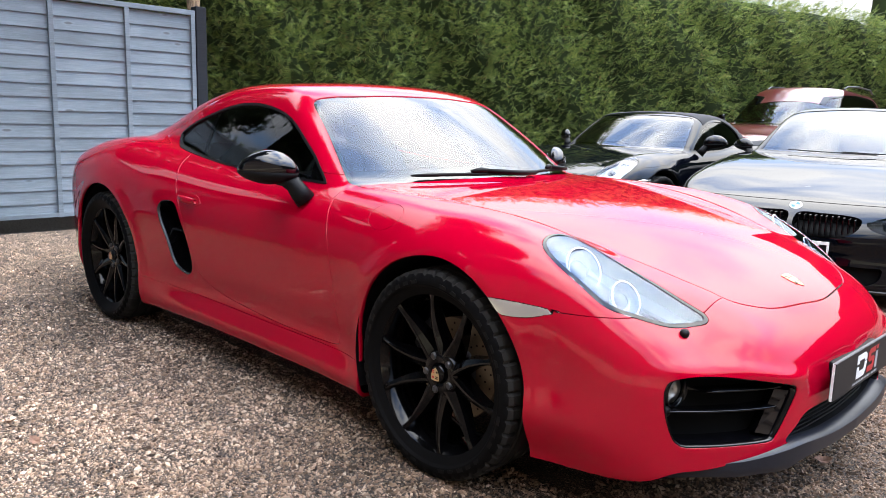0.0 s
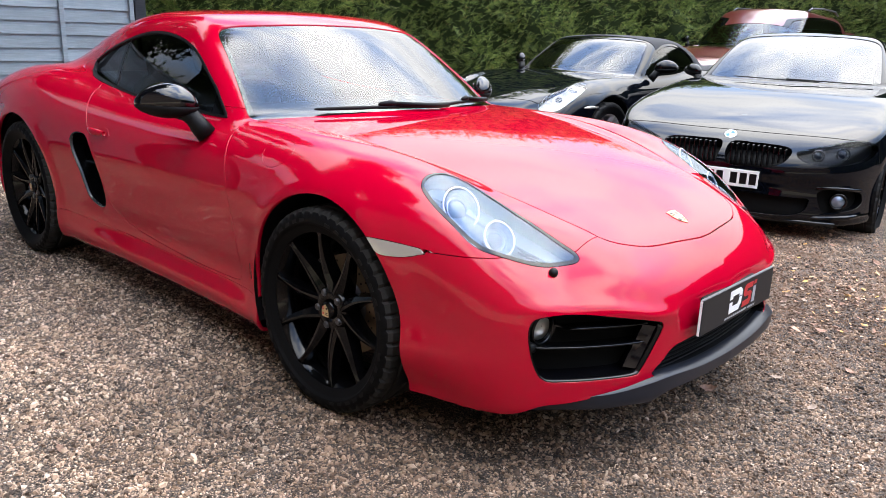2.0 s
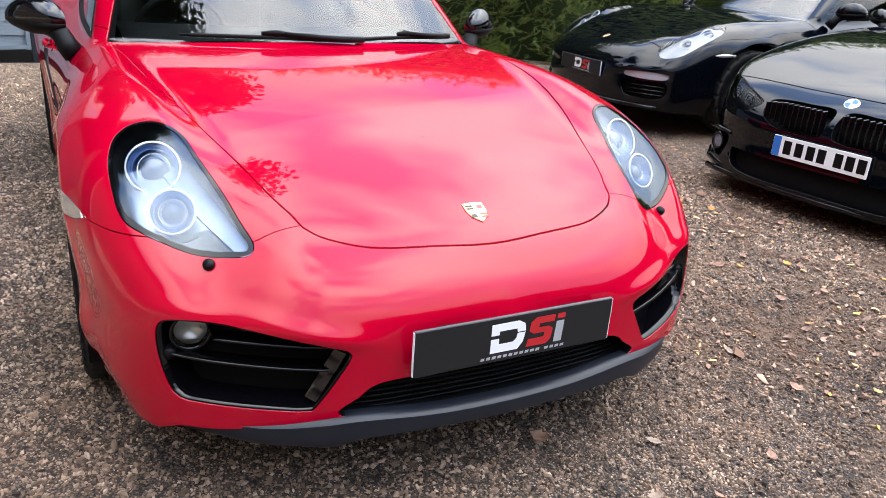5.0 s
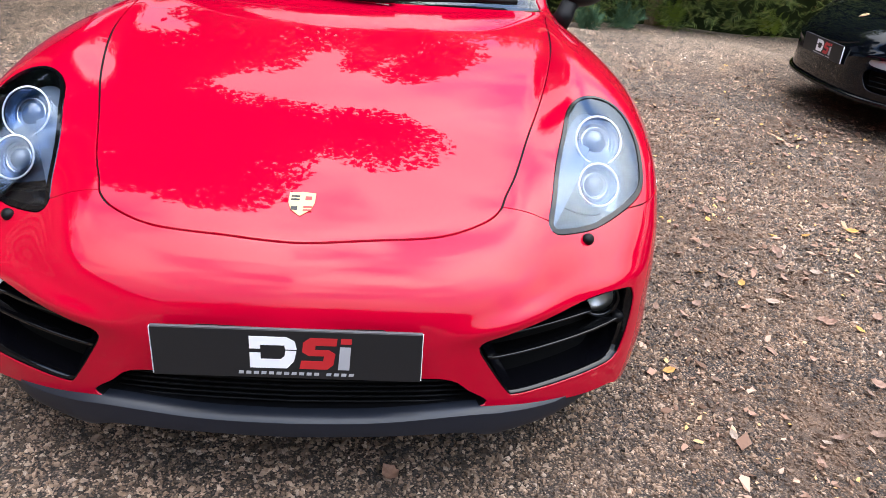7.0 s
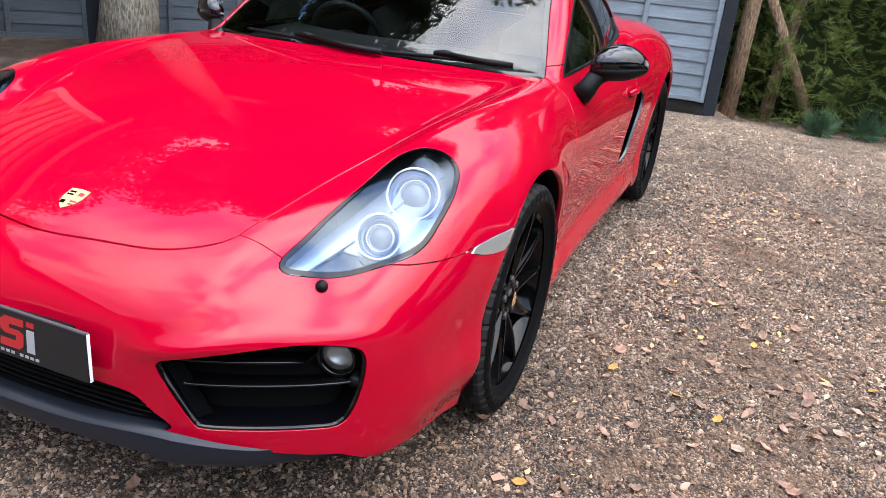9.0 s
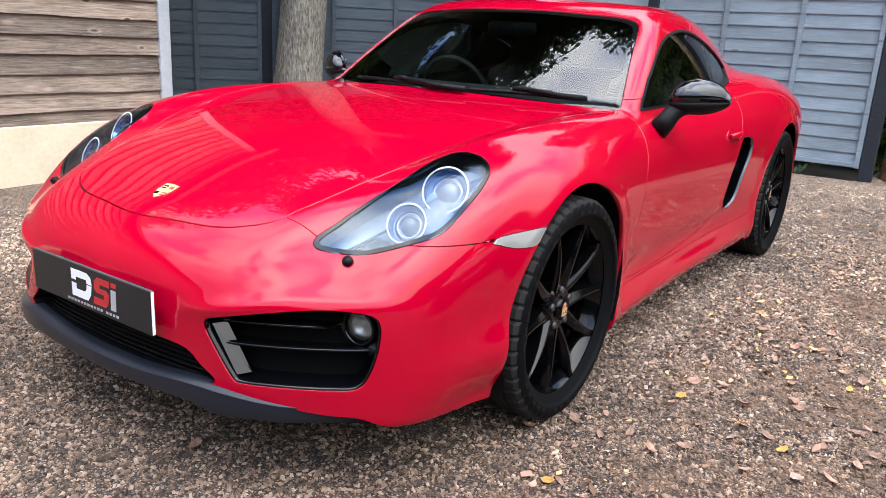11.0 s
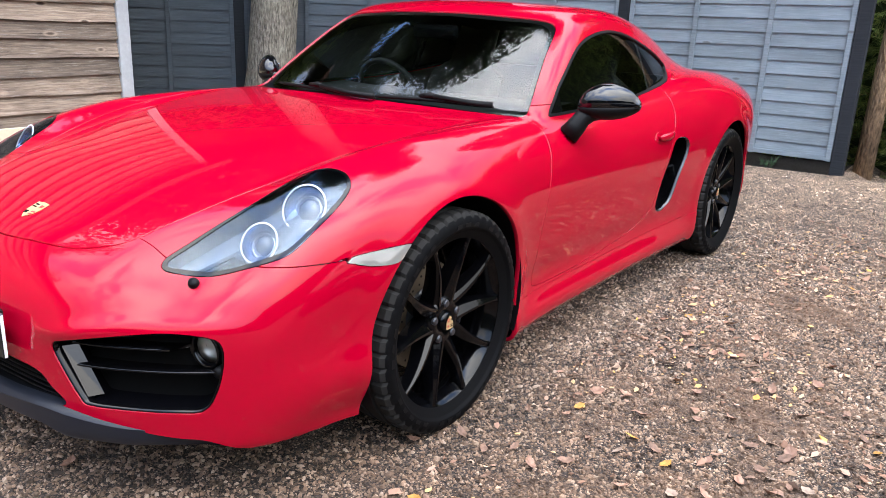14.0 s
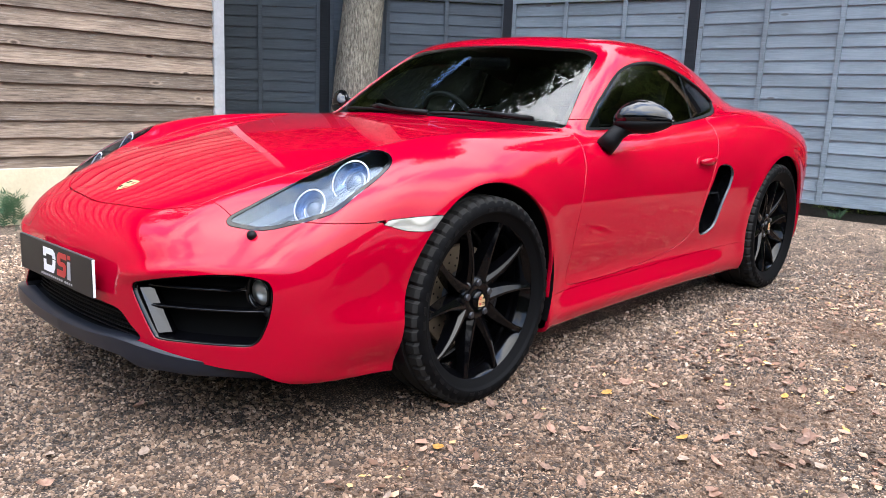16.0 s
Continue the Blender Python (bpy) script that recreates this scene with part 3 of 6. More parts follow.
# ---- the red coupe's lines ----
COUPE_LINES = {
    "across": (0.0, 0.24, 0.45, 0.68, 0.95),
    "deck0": [(-3.5, .72), (-3.2, .86), (-2.8, .90), (-2.2, .90), (-1.5, .88), (-.9, .889), (-.42, .880), (0, .838), (.4, .767), (.742, .655), (.86, .600), (1.0, .50)],
    "deck1": [(-3.5, .72), (-3.2, .86), (-2.8, .90), (-2.2, .90), (-1.5, .88), (-.9, .885), (-.42, .868), (0, .828), (.4, .762), (.742, .653), (.86, .590), (1.0, .48)],
    "deck2": [(-3.5, .70), (-3.2, .85), (-2.8, .90), (-2.2, .90), (-1.5, .88), (-.9, .885), (-.42, .864), (0, .824), (.4, .750), (.72, .648), (.86, .57), (1.0, .45)],
    "deck3": [(-3.5, .66), (-3.2, .84), (-2.8, .95), (-2.4, .975), (-2.0, .955), (-1.5, .915), (-.9, .895), (-.42, .872), (0, .853), (.306, .803), (.52, .700), (.69, .580), (.8, .48), (1.0, .3)],
    "deck4": [(-3.5, .6), (-3.0, .8), (-2.4, .95), (-2.0, .93), (-1.5, .90), (-.9, .88), (-.42, .86), (0, .84), (.306, .80), (.52, .68), (.69, .53), (1.0, .2)],
    "dome": [(-1.0, .03), (-.42, .035), (0, .04), (.2, .055), (.35, .070), (.5, .066), (.6, .066), (.7, .075), (.86, .15), (1.0, .25)],
    "crest": [(-1.0, .012), (-.42, .021), (-.2, .029), (0, .042), (.2, .050), (.35, .046), (.5, .008), (.6, -.030), (.7, -.066), (.86, -.10), (1.0, -.12)],
    "valley": [(-1.0, .60), (-.42, .600), (-.06, .560), (.24, .505), (.456, .460), (.6, .44), (.7, .42), (1.0, .40)],
    "flare": [(-1.0, .14), (-.42, .14), (0, .165), (.35, .20), (.6, .27), (1.0, .30)],
    "width": [(-3.5, .72), (-3.2, .835), (-2.9, .885), (-2.475, .903), (-2.1, .890), (-1.7, .864), (-1.2, .846), (-.8, .843), (-.5, .852), (-.3, .872), (0, .890), (.25, .880), (.45, .857), (.7, .82), (1.0, .75)],
    "section": [(.1, -.035), (.2, -.017), (.3, -.0145), (.4, -.011), (.5, -.0055), (.6, .0), (.7, -.010), (.8, -.05), (.9, -.14), (1.0, -.28)],
    "lift": [(-3.5, .06), (-2.5, .07), (-1.7, .02), (-.7, .0), (0, -.02), (.5, -.04), (1.0, -.05)],
    "arches": ((0.0, .336, .375, .010), (-2.475, .346, .385, .010)),
    "nose": [(0, .940), (.2, .932), (.43, .898), (.6, .825), (.735, .73), (.83, .60), (.95, .30)],
    "nose_norm": [(0, 1.0), (.43, 1.05), (.735, 1.25), (.95, 1.7)],
    "face": [(.1, -.03), (.2, .001), (.3, .008), (.42, .007), (.47, .004), (.50, -.003), (.53, -.014), (.56, -.028), (.60, -.052), (.8, -.19)],
    "brow": [(0, 0.0), (.30, 0.0), (.40, .010), (.55, .016), (.70, .014), (.80, 0.0), (.95, 0.0)],
    "brow_z": [(0, .485), (.40, .470), (.52, .497), (.64, .513), (.75, .508), (.95, .50)],
    "sill": [(-3.5, 0.0), (-2.2, 0.0), (-1.95, .008), (-1.6, .016), (-.7, .018), (-.42, .012), (-.30, 0.0), (1.0, 0.0)],
    "k_shoulder": [(-3.5, .12), (-2.4, .13), (-1.5, .12), (-.6, .12), (.2, .13), (.7, .12), (1.0, .1)],
    "k_nose": 0.065,
    "tail": [(0, -3.42), (.5, -3.36), (.75, -3.22), (.95, -2.9)],
    "rump": [(.1, .12), (.3, .03), (.6, .0), (.9, .04)],
    "bottom": [(-3.5, .25), (-3.0, .17), (-2.0, .15), (-.4, .15), (.3, .17), (.6, .19), (.95, .21)],
    "ws_base": -.43, "ws_bow": .48, "ws_z": .874, "ws_slope": .70, "ws_curve": .13,
    "roof": [(-3.6, .70), (-3.2, .86), (-2.8, 1.01), (-2.4, 1.138), (-2.0, 1.230), (-1.7, 1.268), (-1.4, 1.276), (-1.1, 1.260), (-.7, 1.19), (-.3, 1.1)],
    "crown": .09,
    "cabin": [(-3.4, .40), (-3.0, .47), (-2.6, .565), (-2.2, .645), (-1.8, .70), (-1.4, .728), (-1.0, .734), (-.6, .722), (-.2, .70)],
    "tumble": .27, "tumble2": .48,
    "k_rail": [(-3.4, .25), (-2.6, .2), (-1.8, .09), (-.9, .08), (-.4, .08)],
    "k_join": [(-3.4, .2), (-2.5, .16), (-2.05, .05), (-1.5, .02), (-.8, .02), (-.6, .03), (-.3, .02)], "belt": .87,
}
COUPE = Shape(COUPE_LINES)
# ---- outlines and fields to cut by ----
def ring_of(points, steps=7):
    """A smooth closed outline through the given points."""
    p = np.array(points, float)
    u = np.linspace(0, 1, steps, endpoint=False)[:, None]
    a, b, c, d = (np.roll(p, k, 0)[:, None] for k in (1, 0, -1, -2))
    return (b + 0.5 * u * (c - a + u * (2 * a - 5 * b + 4 * c - d + u * (3 * (b - c) + d - a)))).reshape(-1, 2)


def inside_of(outline, q):
    """The distance of plane points q from an outline, above zero inside it."""
    a, b = outline, np.roll(outline, -1, 0)
    lo, hi = outline.min(0) - 0.3, outline.max(0) + 0.3
    near = ((q > lo) & (q < hi)).all(1)
    r, d, inn = q[near], np.full(near.sum(), 0.3), np.zeros(near.sum(), bool)
    for p0, p1 in zip(a, b):
        e = p1 - p0
        t = np.clip(((r - p0) @ e) / max(e @ e, 1e-12), 0, 1)
        d = np.minimum(d, np.linalg.norm(r - p0 - t[:, None] * e, axis=1))
        up = (p0[1] > r[:, 1]) != (p1[1] > r[:, 1])
        with np.errstate(divide="ignore", invalid="ignore"):
            inn ^= up & (r[:, 0] < p0[0] + (r[:, 1] - p0[1]) * e[0] / (e[1] if e[1] else 1e-12))
    out = np.full(len(q), -0.3)
    out[near] = np.where(inn, d, -d)
    return out


def plan(points, low=0.4):
    o = ring_of(points)
    return lambda p, n: np.minimum(inside_of(o, p[:, :2]), p[:, 2] - low)


def flank(points, wide=0.45):
    o = ring_of(points)
    return lambda p, n: np.minimum(inside_of(o, p[:, [0, 2]]), p[:, 1] - wide)


def front(points, ahead=0.5):
    o = ring_of(points)
    return lambda p, n: np.minimum(inside_of(o, p[:, 1:]), p[:, 0] - ahead)


def shrunk(f, by):
    return lambda p, n: f(p, n) - by


def without(f, by=0.0):
    return lambda p, n: -f(p, n) - by


def both(a):
    return a + a.mirror()


def arch(ax, az, r):
    """Outside the wheel opening: a round top on upright sides."""
    def f(p, n):
        x, z = p[:, 0] - ax, p[:, 2] - az
        d = np.where(z > 0, np.hypot(x, z), np.abs(x)) - r
        return np.where(p[:, 1] > 0.45, d, 0.3)
    return f


def tube(bm, pts, radius, sides=8, cap=True):
    """A round bar along points."""
    pts = [Vector(p) for p in pts]
    rings = []
    for i, p in enumerate(pts):
        d = (pts[min(i + 1, len(pts) - 1)] - pts[max(i - 1, 0)]).normalized()
        side = d.orthogonal().normalized() if i == 0 else (side - d * side.dot(d)).normalized()
        up = d.cross(side)
        r = radius[i] if isinstance(radius, (list, tuple)) else radius
        rings.append([bm.verts.new(p + r * (math.cos(a) * side + math.sin(a) * up)) for a in (2 * math.pi * k / sides for k in range(sides))])
    for p, q in zip(rings, rings[1:]):
        for k in range(sides):
            bm.faces.new((p[k], p[(k + 1) % sides], q[(k + 1) % sides], q[k]))
    if cap:
        bm.faces.new(rings[0][::-1]), bm.faces.new(rings[-1])
    return bm


def ring(bm, m, r, thick, steps=36, sides=8):
    prof = [(r + thick * math.cos(a), thick * math.sin(a)) for a in (2 * math.pi * k / sides for k in range(sides))]
    return lathe(bm, prof, steps, m, closed=True)


def facing(at, way):
    """A pose whose z axis points along way."""
    return Matrix.Translation(at) @ Vector(way).to_track_quat("Z", "Y").to_matrix().to_4x4()


def slab(bm, outline, depth, m=Matrix()):
    """A flat plate of the given (x, y) outline, depth thick below its face."""
    top = [bm.verts.new(m @ Vector((x, y, 0))) for x, y in outline]
    low = [bm.verts.new(m @ Vector((x, y, -depth))) for x, y in outline]
    bm.faces.new(top), bm.faces.new(low[::-1])
    for i in range(len(top)):
        j = (i + 1) % len(top)
        bm.faces.new((top[j], top[i], low[i], low[j]))
    return bm


# ---- wheels ----
def tyre(r, w, rim_r, parent, steps):
    bm = bmesh.new()
    prof = [(rim_r - .012, -w * .40), (rim_r + .004, -w * .44), (r - .055, -w * .5), (r - .03, -w * .497), (r - .014, -w * .47), (r - .004, -w * .42)]
    for g in (-.26, 0.0, .26):
        prof += [(r - .001, w * (g - .04)), (r - .008, w * (g - .035)), (r - .008, w * (g + .035)), (r - .001, w * (g + .04))]
    prof += [(r - .004, w * .42), (r - .014, w * .47), (r - .03, w * .497), (r - .047, w * .505), (r - .050, w * .497), (rim_r + .016, w * .468), (rim_r + .012, w * .458), (rim_r + .004, w * .44), (rim_r - .012, w * .40)]
    n = len(prof)
    rings = []
    for i in range(steps):
        a = 2 * math.pi * i / steps
        cut = .0085 if i % 5 == 0 else 0
        row = []
        for j, (q, h) in enumerate(prof):
            edge = 4 <= j <= 6 or n - 10 <= j <= n - 8
            q2 = q - cut if edge else q
            slew = .020 * (h / w - .3) if edge and h > 0 else 0
            row.append(bm.verts.new((q2 * math.cos(a + slew), q2 * math.sin(a + slew), h)))
        rings.append(row)
    for i in range(steps):
        p, q = rings[i], rings[(i + 1) % steps]
        for j in range(n - 1):
            f = bm.faces.new((p[j], q[j], q[j + 1], p[j + 1]))
            tread = 4 <= j <= n - 9
            f.smooth, f.material_index = not tread, int(tread)
    ob = part("tyre", bm, RUBBER, parent, "black low-profile tyre with grooved tread and moulded sidewall")
    ob.data.materials.append(TREAD)
    # raised marks on the sidewall, too worn to read
    bm = bmesh.new()
    for k in range(44):
        if k % 11 in (0, 6, 10):
            continue
        a, q = 2 * math.pi * k / 44, r - .0385
        m = Matrix.Rotation(a, 4, "Z") @ Matrix.Translation((q, 0, w * .5015))
        slab(bm, [(-.0055, -.013), (-.0055, .013), (.0055, .013 - .004 * (k % 3)), (.0055, -.013)][::-1], -.0012, m)
    tagged(part("sidewall_mark", bm, BLACK_PLASTIC, ob), kind="stuff")
    return ob


def spoke_mesh(r_hub, r_rim, spread, face, dish):
    """Two ridged blades of one pair, broad at the hub and fine at the rim, on the local x axis."""
    bm = bmesh.new()
    for sgn in (-1, 1):
        rows = []
        a0, a1 = sgn * .20, sgn * spread
        start, end = Vector((math.cos(a0), math.sin(a0), 0)) * r_hub, Vector((math.cos(a1), math.sin(a1), 0)) * r_rim
        side = (end - start).normalized().cross(Vector((0, 0, 1))) * -1
        for k in range(13):
            u = k / 12
            half = .0165 * (1 - u) ** 1.1 + .0065 + .005 * max(0, u - .88) / .12
            deep = .034 * (1 - u) + .030
            h = face - dish * (1 - u) ** 1.7
            mid = start.lerp(end, u) + side * (sgn * .010 * math.sin(math.pi * u))
            rows.append([bm.verts.new(mid + side * a + Vector((0, 0, b))) for a, b in
                         ((-half * 1.35, h - deep), (-half, h - .013 * (1 - u) - .003), (-sgn * half * .55, h), (-sgn * half * .10, h), (half, h - .013 * (1 - u) - .003), (half * 1.35, h - deep))])
        for p, q in zip(rows, rows[1:]):
            for j in range(5):
                f = bm.faces.new((p[j], q[j], q[j + 1], p[j + 1]))
    return bm


def wheel(x, y, z, r, w, rim_r, parent, metal, pairs=5, spread=.30, spin=0.1, crest=True, disc_r=.165):
    """A wheel whose outer face looks along its local z axis."""
    sgn = 1 if y > 0 else -1
    hub = new("wheel")
    hub.parent = parent
    hub.matrix_local = Matrix.Translation((x, y, z)) @ Matrix.Rotation(-sgn * math.pi / 2, 4, "X") @ Matrix.Rotation(spin, 4, "Z")
    tyre(r, w, rim_r, hub, 240 if crest else 100)
    face = w * .40
    bm = bmesh.new()
    lathe(bm, [(rim_r - .030, -w * .42), (rim_r - .012, -w * .40), (rim_r - .034, -w * .1), (rim_r - .028, face - .03), (rim_r - .012, face - .012), (rim_r - .004, face + .004), (rim_r + .004, face + .008), (rim_r + .007, face)], 90)
    part("rim", smooth_all(bm), metal, hub)
    data = None
    for k in range(pairs):
        if data is None:
            bm = spoke_mesh(.052, rim_r - .010, spread, face - .002, .024)
            ob = part("spoke", bm, metal, hub)
            data = ob.data
        else:
            ob = new("spoke", data)
            ob.parent = hub
        ob.matrix_local = Matrix.Rotation(2 * math.pi * k / pairs, 4, "Z")
    bm = bmesh.new()
    top = face - .018
    lathe(bm, [(.001, top - .012), (.030, top - .012), (.034, top - .004), (.060, top - .006), (.074, top - .014), (.080, top - .05)], 40)
    part("hub", smooth_all(bm), metal, hub)
    for k in range(5):
        a = 2 * math.pi * (k + .5) / 5
        bm = bmesh.new()
        lathe(bm, [(.0005, top + .004), (.009, top + .004), (.012, top), (.012, top - .02)], 10, Matrix.Translation((.056 * math.cos(a), .056 * math.sin(a), -.004)))
        part("wheel_bolt", bm, CALIPER, hub)
    bm = bmesh.new()
    lathe(bm, [(.001, top + .006), (.024, top + .004), (.030, top - .004), (.031, top - .012)], 32)
    cap = part("centre_cap", smooth_all(bm), metal, hub)
    if crest:
        m = Matrix.Translation((0, 0, top + .0085)) @ Matrix.Rotation(-spin + sgn * math.pi / 2 - math.pi / 2, 4, "Z")
        shield(m, .040, cap)
    # brake disc behind the spokes, with its drilled holes
    bm = bmesh.new()
    lathe(bm, [(.075, -.012), (disc_r, -.012), (disc_r, -.036), (.075, -.036)], 56, closed=True)
    disc = part("brake_disc", bm, DISC, hub, "worn steel brake disc with drilled holes")
    bm = bmesh.new()
    for k in range(60):
        a, q = k * 2 * math.pi / 20 + (k // 20) * .105, disc_r - .018 - .022 * (k // 20)
        lathe(bm, [(.0003, -.0112), (.0038, -.0112), (.0038, -.0125)], 7, Matrix.Translation((q * math.cos(a), q * math.sin(a), 0)))
    tagged(part("drill_hole", bm, BLACK_PLASTIC, disc), kind="stuff")
    bm = bmesh.new()
    lathe(bm, [(.001, .0), (.07, -.002), (.085, -.012), (.085, -.03)], 32)
    part("disc_hat", smooth_all(bm), STEEL_DARK, hub)
    bm = bmesh.new()
    for k in range(9):
        a = math.pi * (.78 if x > -1 else .22) + (k - 4) * .085
        p = [bm.verts.new((q * math.cos(a), q * math.sin(a), h)) for q, h in ((disc_r - .06, -.06), (disc_r - .06, .012), (disc_r - .01, .020), (disc_r + .018, .008), (disc_r + .018, -.06))]
        if k:
            for j in range(4):
                bm.faces.new((last[j], last[j + 1], p[j + 1], p[j]))
        else:
            bm.faces.new(p)
        last = p
    bm.faces.new(last[::-1])
    part("brake_caliper", bm, CALIPER, hub, "dark grey brake caliper")
    return hub


def shield(m, size, parent):
    """A small gilt shield with red and black bars."""
    o = [(-.40, .48), (0, .52), (.40, .48), (.40, .05), (.30, -.25), (0, -.52), (-.30, -.25), (-.40, .05)]
    bm = slab(bmesh.new(), [(a * size, b * size) for a, b in o][::-1], -.0015, m)
    s = part("crest", bm, GOLD, parent, "small gilt shield with red and black stripes")
    for n, (a, b) in enumerate(((-.2, .25), (.2, -.2))):
        for k in range(2):
            bm = slab(bmesh.new(), [((a + u) * size, (b + v + .14 * k - .07) * size) for u, v in ((-.13, -.035), (-.13, .035), (.13, .035), (.13, -.035))], -.0022, m)
            part("stripe", bm, CREST_RED if n else BLACK_GLOSS, s)
        bm = slab(bmesh.new(), [((-a + u) * size, (b + v) * size) for u, v in ((-.10, -.08), (-.10, .08), (.10, .08), (.10, -.08))], -.0020, m)
        part("field", bm, BLACK_GLOSS if n else CREST_RED, s)
    return s


def badge_pose(at, normal):
    """On a bonnet: the badge's point towards the nose."""
    z = Vector(normal)
    y = Vector((-1, 0, 0))
    y = (y - z * y.dot(z)).normalized()
    x = y.cross(z)
    return Matrix.Translation(Vector(at) + .0005 * z) @ Matrix((x, y, z)).transposed().to_4x4()


# ---- the red coupe ----
coupe = tagged(new("sports_car"), "glossy red two-door sports coupe with black wheels parked on gravel", "car")
skin = COUPE.grid(-2.95, 0.42, 0.013, 170, 80)
LAMP = plan([(.300, .715), (.312, .660), (.36, .613), (.45, .588), (.55, .562), (.65, .543), (.712, .530), (.727, .546), (.705, .588), (.66, .665), (.605, .735), (.55, .775), (.48, .785), (.40, .782), (.33, .760)], .45)
BONNET = plan([(.835, 0), (.821, .15), (.80, .287), (.76, .375), (.72, .418), (.675, .435), (.60, .464), (.456, .505), (.24, .568), (-.06, .630), (-.42, .668), (-.60, .68), (-.58, .5), (-.50, .25), (-.48, 0), (-.48, -.3), (.1, -.4), (.80, -.287), (.821, -.15)], .55)
SCREEN = plan([(-.45, 0), (-.468, .25), (-.522, .48), (-.585, .656), (-.635, .686), (-.71, .668), (-.885, .612), (-1.02, .574), (-1.065, .545), (-1.06, .48), (-1.015, .3), (-.985, 0), (-1.015, -.3), (-1.06, -.5), (-.65, -.6), (-.468, -.25)], .8)
WINDOW = flank([(-.735, .874), (-.80, .930), (-.88, .99), (-1.10, 1.112), (-1.355, 1.163), (-1.60, 1.158), (-1.90, 1.093), (-2.10, 1.025), (-2.115, .99), (-2.06, .957), (-1.89, .927), (-1.55, .893), (-1.2, .876), (-.98, .870), (-.80, .866), (-.745, .866)])
INTAKE = flank([(-1.70, .682), (-1.665, .63), (-1.63, .573), (-1.595, .48), (-1.59, .42), (-1.62, .385), (-1.665, .378), (-1.72, .395), (-1.76, .425), (-1.81, .53), (-1.855, .61), (-1.87, .67), (-1.84, .702), (-1.785, .712), (-1.73, .705)])
GRILLE = front([(.741, .470), (.714, .491), (.633, .493), (.519, .477), (.40, .449), (.380, .437), (.380, .420), (.401, .383), (.447, .312), (.467, .299), (.553, .301), (.660, .306), (.712, .313), (.734, .356), (.745, .421)])
MOUTH = front([(.40, .284), (.36, .330), (.32, .357), (.24, .364), (.1, .364), (-.2, .364), (-.36, .330), (-.40, .284), (-.2, .262), (0, .255), (.2, .263)])
MARKER = flank([(.458, .629), (.36, .635), (.25, .636), (.23, .624), (.28, .598), (.31, .594), (.37, .600), (.43, .618)], .7)
DOOR = flank([(-.665, .90), (-.635, .82), (-.575, .68), (-.538, .55), (-.518, .42), (-.515, .33), (-.54, .303), (-.70, .296), (-.95, .300), (-1.25, .322), (-1.42, .350), (-1.53, .400), (-1.575, .47), (-1.62, .59), (-1.69, .71), (-1.78, .83), (-1.83, .905), (-1.80, .93), (-1.2, .91)])
HANDLE = flank([(-1.50, .722), (-1.53, .750), (-1.60, .762), (-1.67, .757), (-1.70, .736), (-1.67, .708), (-1.60, .697), (-1.53, .702)])
skin = skin.cut(arch(.005, .345, .372)).cut(arch(-2.475, .352, .385))
LIP_Z = spline([(0, .262), (.2, .266), (.40, .276), (.50, .262), (.60, .250), (.68, .243), (.72, .236), (.76, .207), (.85, .19), (.95, .18)])
LIP_LOW = spline([(0, .231), (.2, .235), (.33, .239), (.37, .235), (.41, .221), (.46, .220), (.56, .216), (.66, .211), (.74, .196), (.95, .16)])
lip_edge = lambda p, n: np.where(p[:, 0] > .3, p[:, 2] - LIP_Z(p[:, 1]), .3)
lip = skin.cut(without(lip_edge, -.006)).cut(lambda p, n: p[:, 0] - .45).cut(lambda p, n: p[:, 2] - LIP_LOW(p[:, 1]))
skin = skin.cut(lip_edge)
screen_glass, skin = skin.cut(shrunk(SCREEN, .003)), skin.cut(without(SCREEN))
side_glass, side_trim, skin = skin.cut(shrunk(WINDOW, .008)), skin.cut(shrunk(WINDOW, .001)).cut(without(WINDOW, -.010)), skin.cut(without(WINDOW))
lamp_cover, skin = skin.cut(shrunk(LAMP, .001)), skin.cut(without(LAMP, .001))
inlet, skin = skin.cut(shrunk(INTAKE, .0015)), skin.cut(without(INTAKE))
grille_skin, skin = skin.cut(shrunk(GRILLE, .0015)), skin.cut(without(GRILLE))
mouth_skin, skin = skin.cut(shrunk(MOUTH, .0015)), skin.cut(without(MOUTH))
marker_skin, skin = skin.cut(shrunk(MARKER, .001)), skin.cut(without(MARKER, .001))
both(skin.moved(-.014)).put("inner_shell", BLACK_PLASTIC, coupe)
bonnet, skin = skin.cut(shrunk(BONNET, .0026)), skin.cut(without(BONNET, .0022))
bumper_field = lambda p, n: np.maximum(np.minimum(.627 - p[:, 2], p[:, 0] - .1), p[:, 0] - .708)
bumper, skin = skin.cut(shrunk(bumper_field, .0012)), skin.cut(without(bumper_field, .0012))
door, skin = skin.cut(shrunk(DOOR, .0014)), skin.cut(without(DOOR, .0014))
sill_field = lambda p, n: np.minimum(.286 + .02 * np.clip(-p[:, 0] - 1, 0, 1) - p[:, 2], np.minimum(-.2 - p[:, 0], p[:, 0] + 2.3))
sill, skin = skin.cut(shrunk(sill_field, .001)), skin.cut(without(sill_field, .001))
wing_field = lambda p, n: np.minimum(p[:, 0] + .652 - .1 * np.clip(.87 - p[:, 2], 0, .3), (.90 - p[:, 2]))
wing, shell = skin.cut(shrunk(wing_field, .001)), skin.cut(without(wing_field, .001))
cap_circle = lambda p, n: np.where(p[:, 2] > .6, .080 - np.hypot(p[:, 0] + .300, (p[:, 1] - .800) * 1.0 + (p[:, 2] - .795) * -1.0), -.2)
both(bonnet).rim(.012).put("bonnet", RED, coupe)
